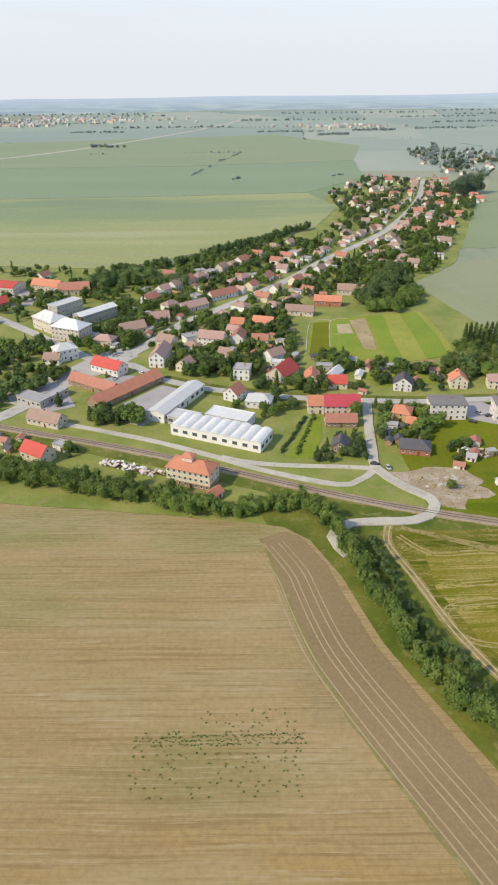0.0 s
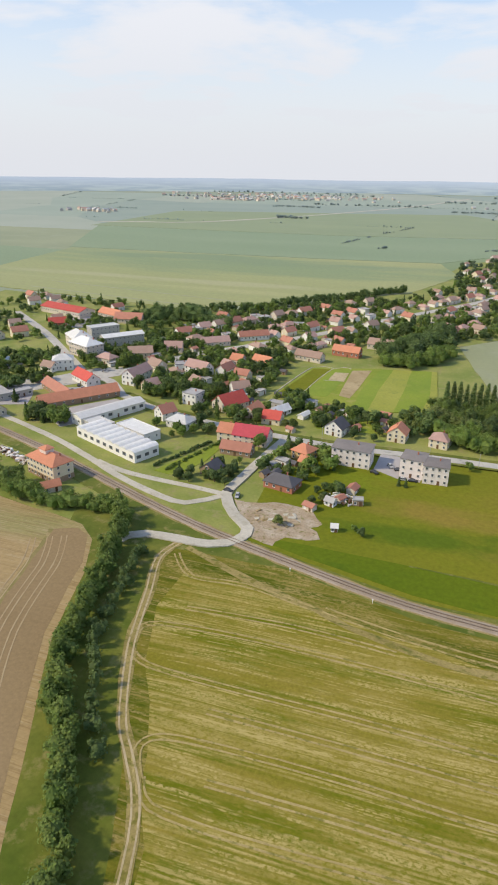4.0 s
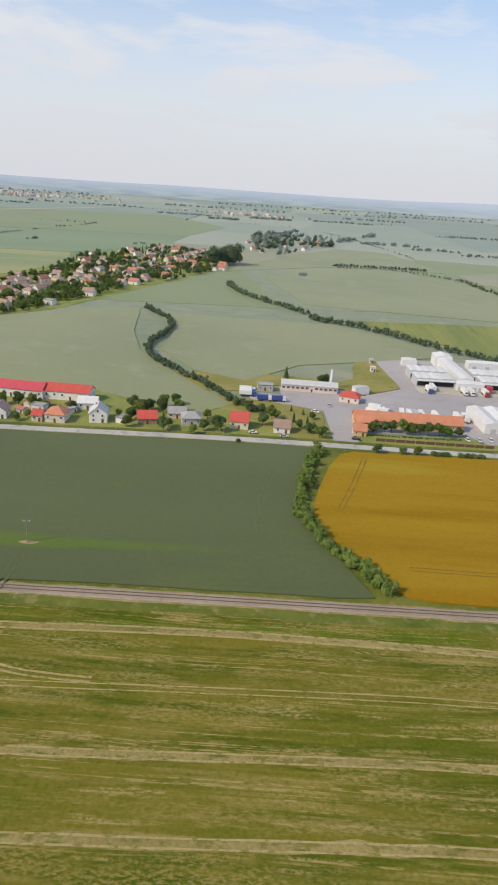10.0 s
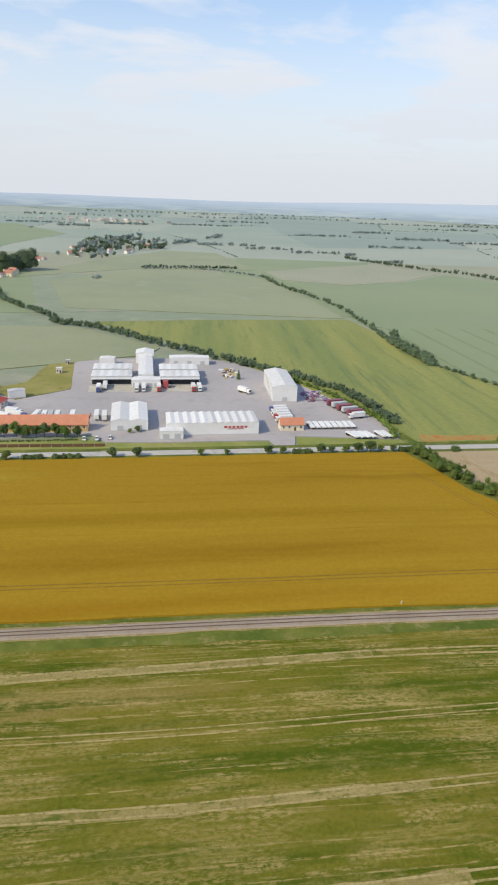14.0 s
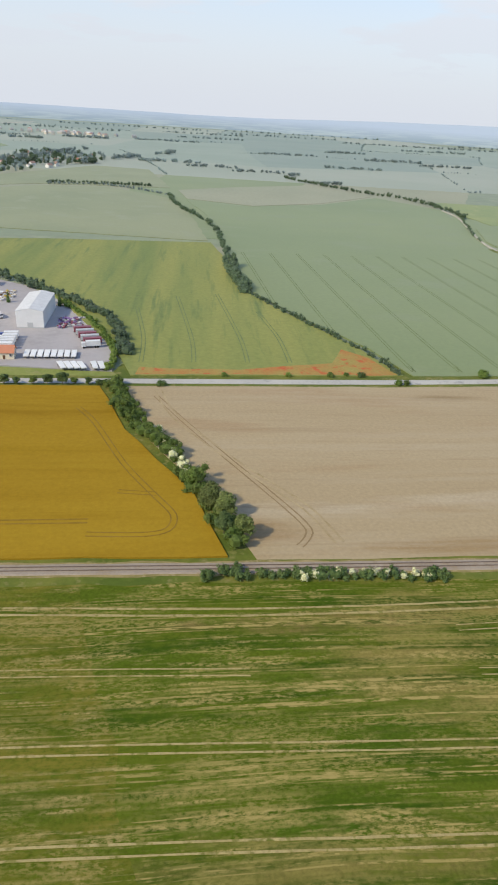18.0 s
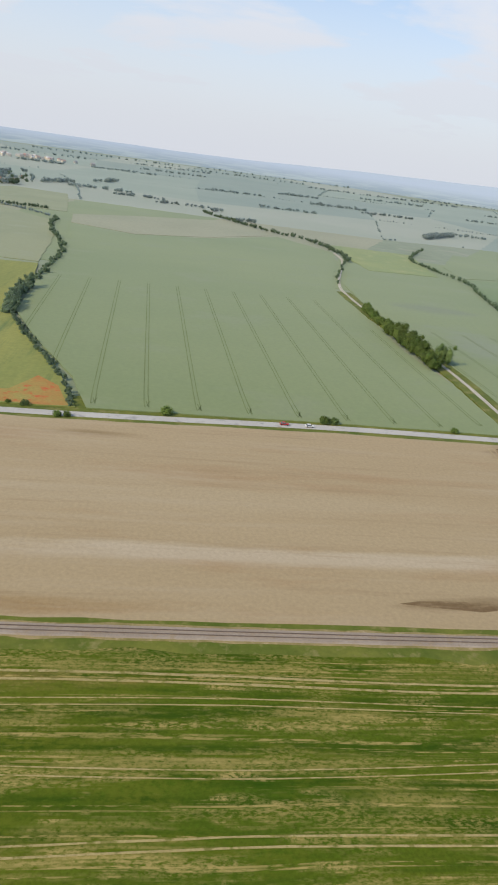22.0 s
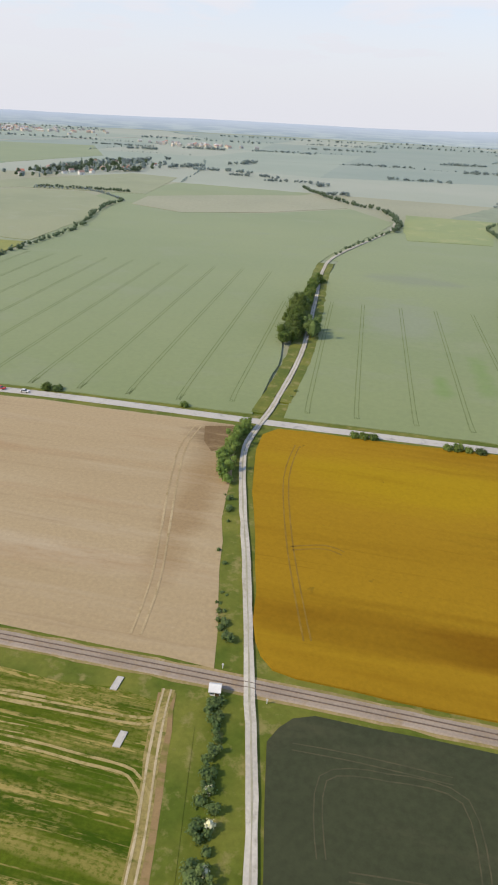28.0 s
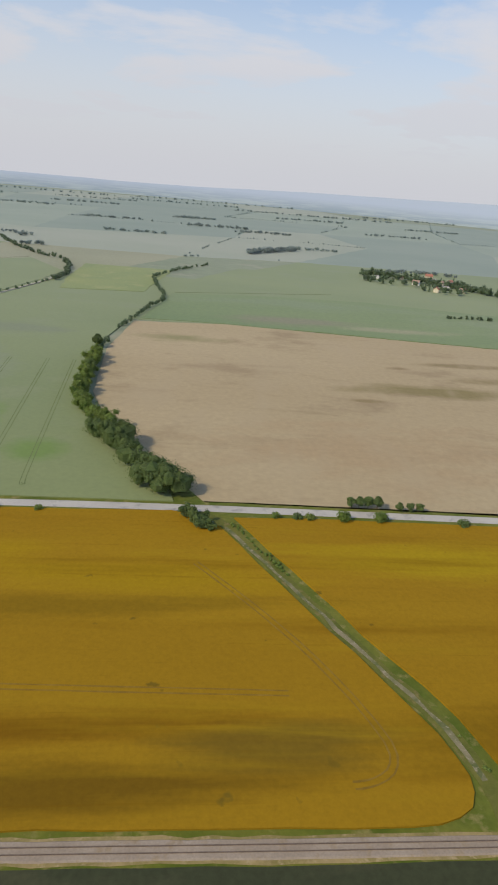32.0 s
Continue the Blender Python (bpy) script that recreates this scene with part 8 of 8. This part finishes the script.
far_town("far_town", -620, 2950, 560, 220, 90, 1)
far_town("far_town", -780, 2680, 200, 90, 40, 2)
far_town("far_town", -760, 3200, 700, 160, 60, 3)
far_town("far_town", 360, 2480, 260, 120, 40, 4)
far_town("far_town", -900, 1780, 120, 60, 20, 7)
strip("far_road", [(-700, 1430), (-585, 1476), (-475, 1531), (-277, 1916), (-48, 2583), (140, 3442)], 16, 0.35, GRAVEL, "pale dusty road works far across the plain", "road", rough=3.0, step=60)


# the plain beyond, rising to the skyline
def hill(a):
    """The land rises towards the north-east; a is the bearing from east, anticlockwise."""
    east = 90 - math.degrees(a)
    rise = min(1.0, max(0.0, (east - 4) / 34))
    fall = min(1.0, max(0.0, (110 - east) / 40))
    return rise * rise * (3 - 2 * rise) * fall


def skyline():
    verts, faces, cols, rows = [], [], 240, 7
    for j in range(rows):
        for i in range(cols):
            a = 2 * math.pi * i / cols
            up = j / (rows - 1)
            r = 3900 + 350 * up
            swell = 9 * noise.noise((math.cos(a) * 5, math.sin(a) * 5, 1.0)) + 4 * noise.noise((math.cos(a) * 22, math.sin(a) * 22, 2.0))
            verts.append((590 + r * math.cos(a), 90 + r * math.sin(a), -0.5 + (62 + 52 * hill(a) + 0.7 * swell) * up ** 1.0))
    for j in range(rows - 1):
        for i in range(cols):
            k = (i + 1) % cols
            faces.append((j * cols + i, j * cols + k, (j + 1) * cols + k, (j + 1) * cols + i))
    m = bpy.data.materials.new("painted_haze")
    m.use_nodes = True
    t = m.node_tree
    p = next(n for n in t.nodes if n.type == "BSDF_PRINCIPLED")
    geo = t.nodes.new("ShaderNodeNewGeometry")
    mp = t.nodes.new("ShaderNodeMapping")
    mp.inputs["Scale"].default_value = (0.006, 0.006, 0.14)
    t.links.new(geo.outputs["Position"], mp.inputs["Vector"])
    n = node(t, "ShaderNodeTexNoise", Scale=1.0, Detail=6.0, Roughness=0.6)
    t.links.new(mp.outputs[0], n.inputs["Vector"])
    # aerial haze is painted in: bluish streaks, bluer and paler with height
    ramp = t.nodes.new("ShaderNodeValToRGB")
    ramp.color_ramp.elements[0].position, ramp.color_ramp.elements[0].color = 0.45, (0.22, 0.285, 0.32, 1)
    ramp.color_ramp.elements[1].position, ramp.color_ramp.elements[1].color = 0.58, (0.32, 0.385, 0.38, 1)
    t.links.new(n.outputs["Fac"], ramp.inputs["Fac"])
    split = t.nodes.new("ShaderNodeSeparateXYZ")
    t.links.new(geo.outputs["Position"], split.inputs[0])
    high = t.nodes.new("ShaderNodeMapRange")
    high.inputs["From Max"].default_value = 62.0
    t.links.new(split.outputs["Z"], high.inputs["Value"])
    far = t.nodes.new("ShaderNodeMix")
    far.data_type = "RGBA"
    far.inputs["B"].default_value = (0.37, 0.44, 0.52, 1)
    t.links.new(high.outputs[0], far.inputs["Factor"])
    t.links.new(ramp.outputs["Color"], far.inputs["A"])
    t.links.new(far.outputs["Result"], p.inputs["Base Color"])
    # a faint glow of the backdrop adds to the painted haze
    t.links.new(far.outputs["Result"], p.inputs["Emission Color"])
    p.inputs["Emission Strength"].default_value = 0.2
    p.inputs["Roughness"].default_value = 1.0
    tagged(new("backdrop", mesh_of("backdrop", verts, faces, m, True)), "backdrop plain and low hills in painted blue haze", "backdrop", "", "structure")


skyline()
for kind in TREE_KINDS.values():
    if not kind[1]:
        for o in (*kind[0].children_recursive, kind[0]):
            bpy.data.objects.remove(o)

# ---- poles, posts and crossing gear ----
POLE_GREY = paint("weathered_pole", (0.27, 0.25, 0.215))


def power_pole(x, y, h=9.0):
    root = thing("power_pole", "grey concrete power pole with a crossarm in the crop", "pole", pose(x, y, 0), "power poles in the field")
    bm = bmesh.new()
    bmesh.ops.create_cone(bm, cap_ends=True, segments=8, radius1=0.24, radius2=0.14, depth=h, matrix=pose(0, 0, h / 2 - 0.2))
    part("shaft", from_bm("shaft", bm, POLE_GREY), root)
    part("crossarm", box_mesh("crossarm", (2.4, 0.14, 0.14), METAL, (0, 0, h - 0.8)), root)
    for u in (-1.05, 0, 1.05):
        bm = bmesh.new()
        bmesh.ops.create_cone(bm, cap_ends=True, segments=6, radius1=0.09, radius2=0.06, depth=0.3, matrix=pose(u, 0, h - 0.55))
        part("insulator", from_bm("insulator", bm, WALLS["white"]), root)


for x, y in ((241, 173), (278, 171.5), (307, 171.5)):
    power_pole(x, y)
    slab("bare_patch", [(x - 3.2, y + 0.5), (x - 1, y + 1.2), (x + 3.4, y + 0.8), (x + 2.2, y - 0.9), (x - 1.6, y - 0.8)], 0.52, DIRT, "bare trampled spot round a power pole", "ground", rough=0.4)
for x, y in ((98, 276), (150, 276), (172, 268), (196, 268), (233, 268), (262, 275), (316, 276), (341, 267), (367, 276), (395, 267)):
    root = thing("street_lamp", "slim grey street lamp beside the country road", "lamp", pose(x, y, 0), "street lamps along the road")
    bm = bmesh.new()
    bmesh.ops.create_cone(bm, cap_ends=True, segments=8, radius1=0.11, radius2=0.06, depth=7.0, matrix=pose(0, 0, 3.4))
    part("post", from_bm("post", bm, METAL), root)
    part("arm", box_mesh("arm", (0.08, 1.4, 0.08), METAL, (0, -0.6, 6.8)), root)
    part("lamp_head", box_mesh("lamp_head", (0.28, 0.7, 0.16), METAL, (0, -1.4, 6.8), 0.04), root)
for x, y in ((140.5, 152), (112, 160), (1145, 117.5), (1020, 122), (1008, 130), (590, 146)):
    root = thing("rail_post", "short white marker post beside the railway", "post", pose(x, y, 0), "marker posts along the railway")
    part("post", box_mesh("post", (0.18, 0.18, 1.7), FRAME, (0, 0, 0.7), 0.02), root)
    part("plate", box_mesh("plate", (0.5, 0.08, 0.4), FRAME, (0, -0.1, 1.4)), root)
house(1008, 121.5, 5, 2.2, 1.8, 1.9, "white", "white", "tiny white signal hut beside the crossing", name="signal_hut", chimneys=0, sides=False, category="hut")
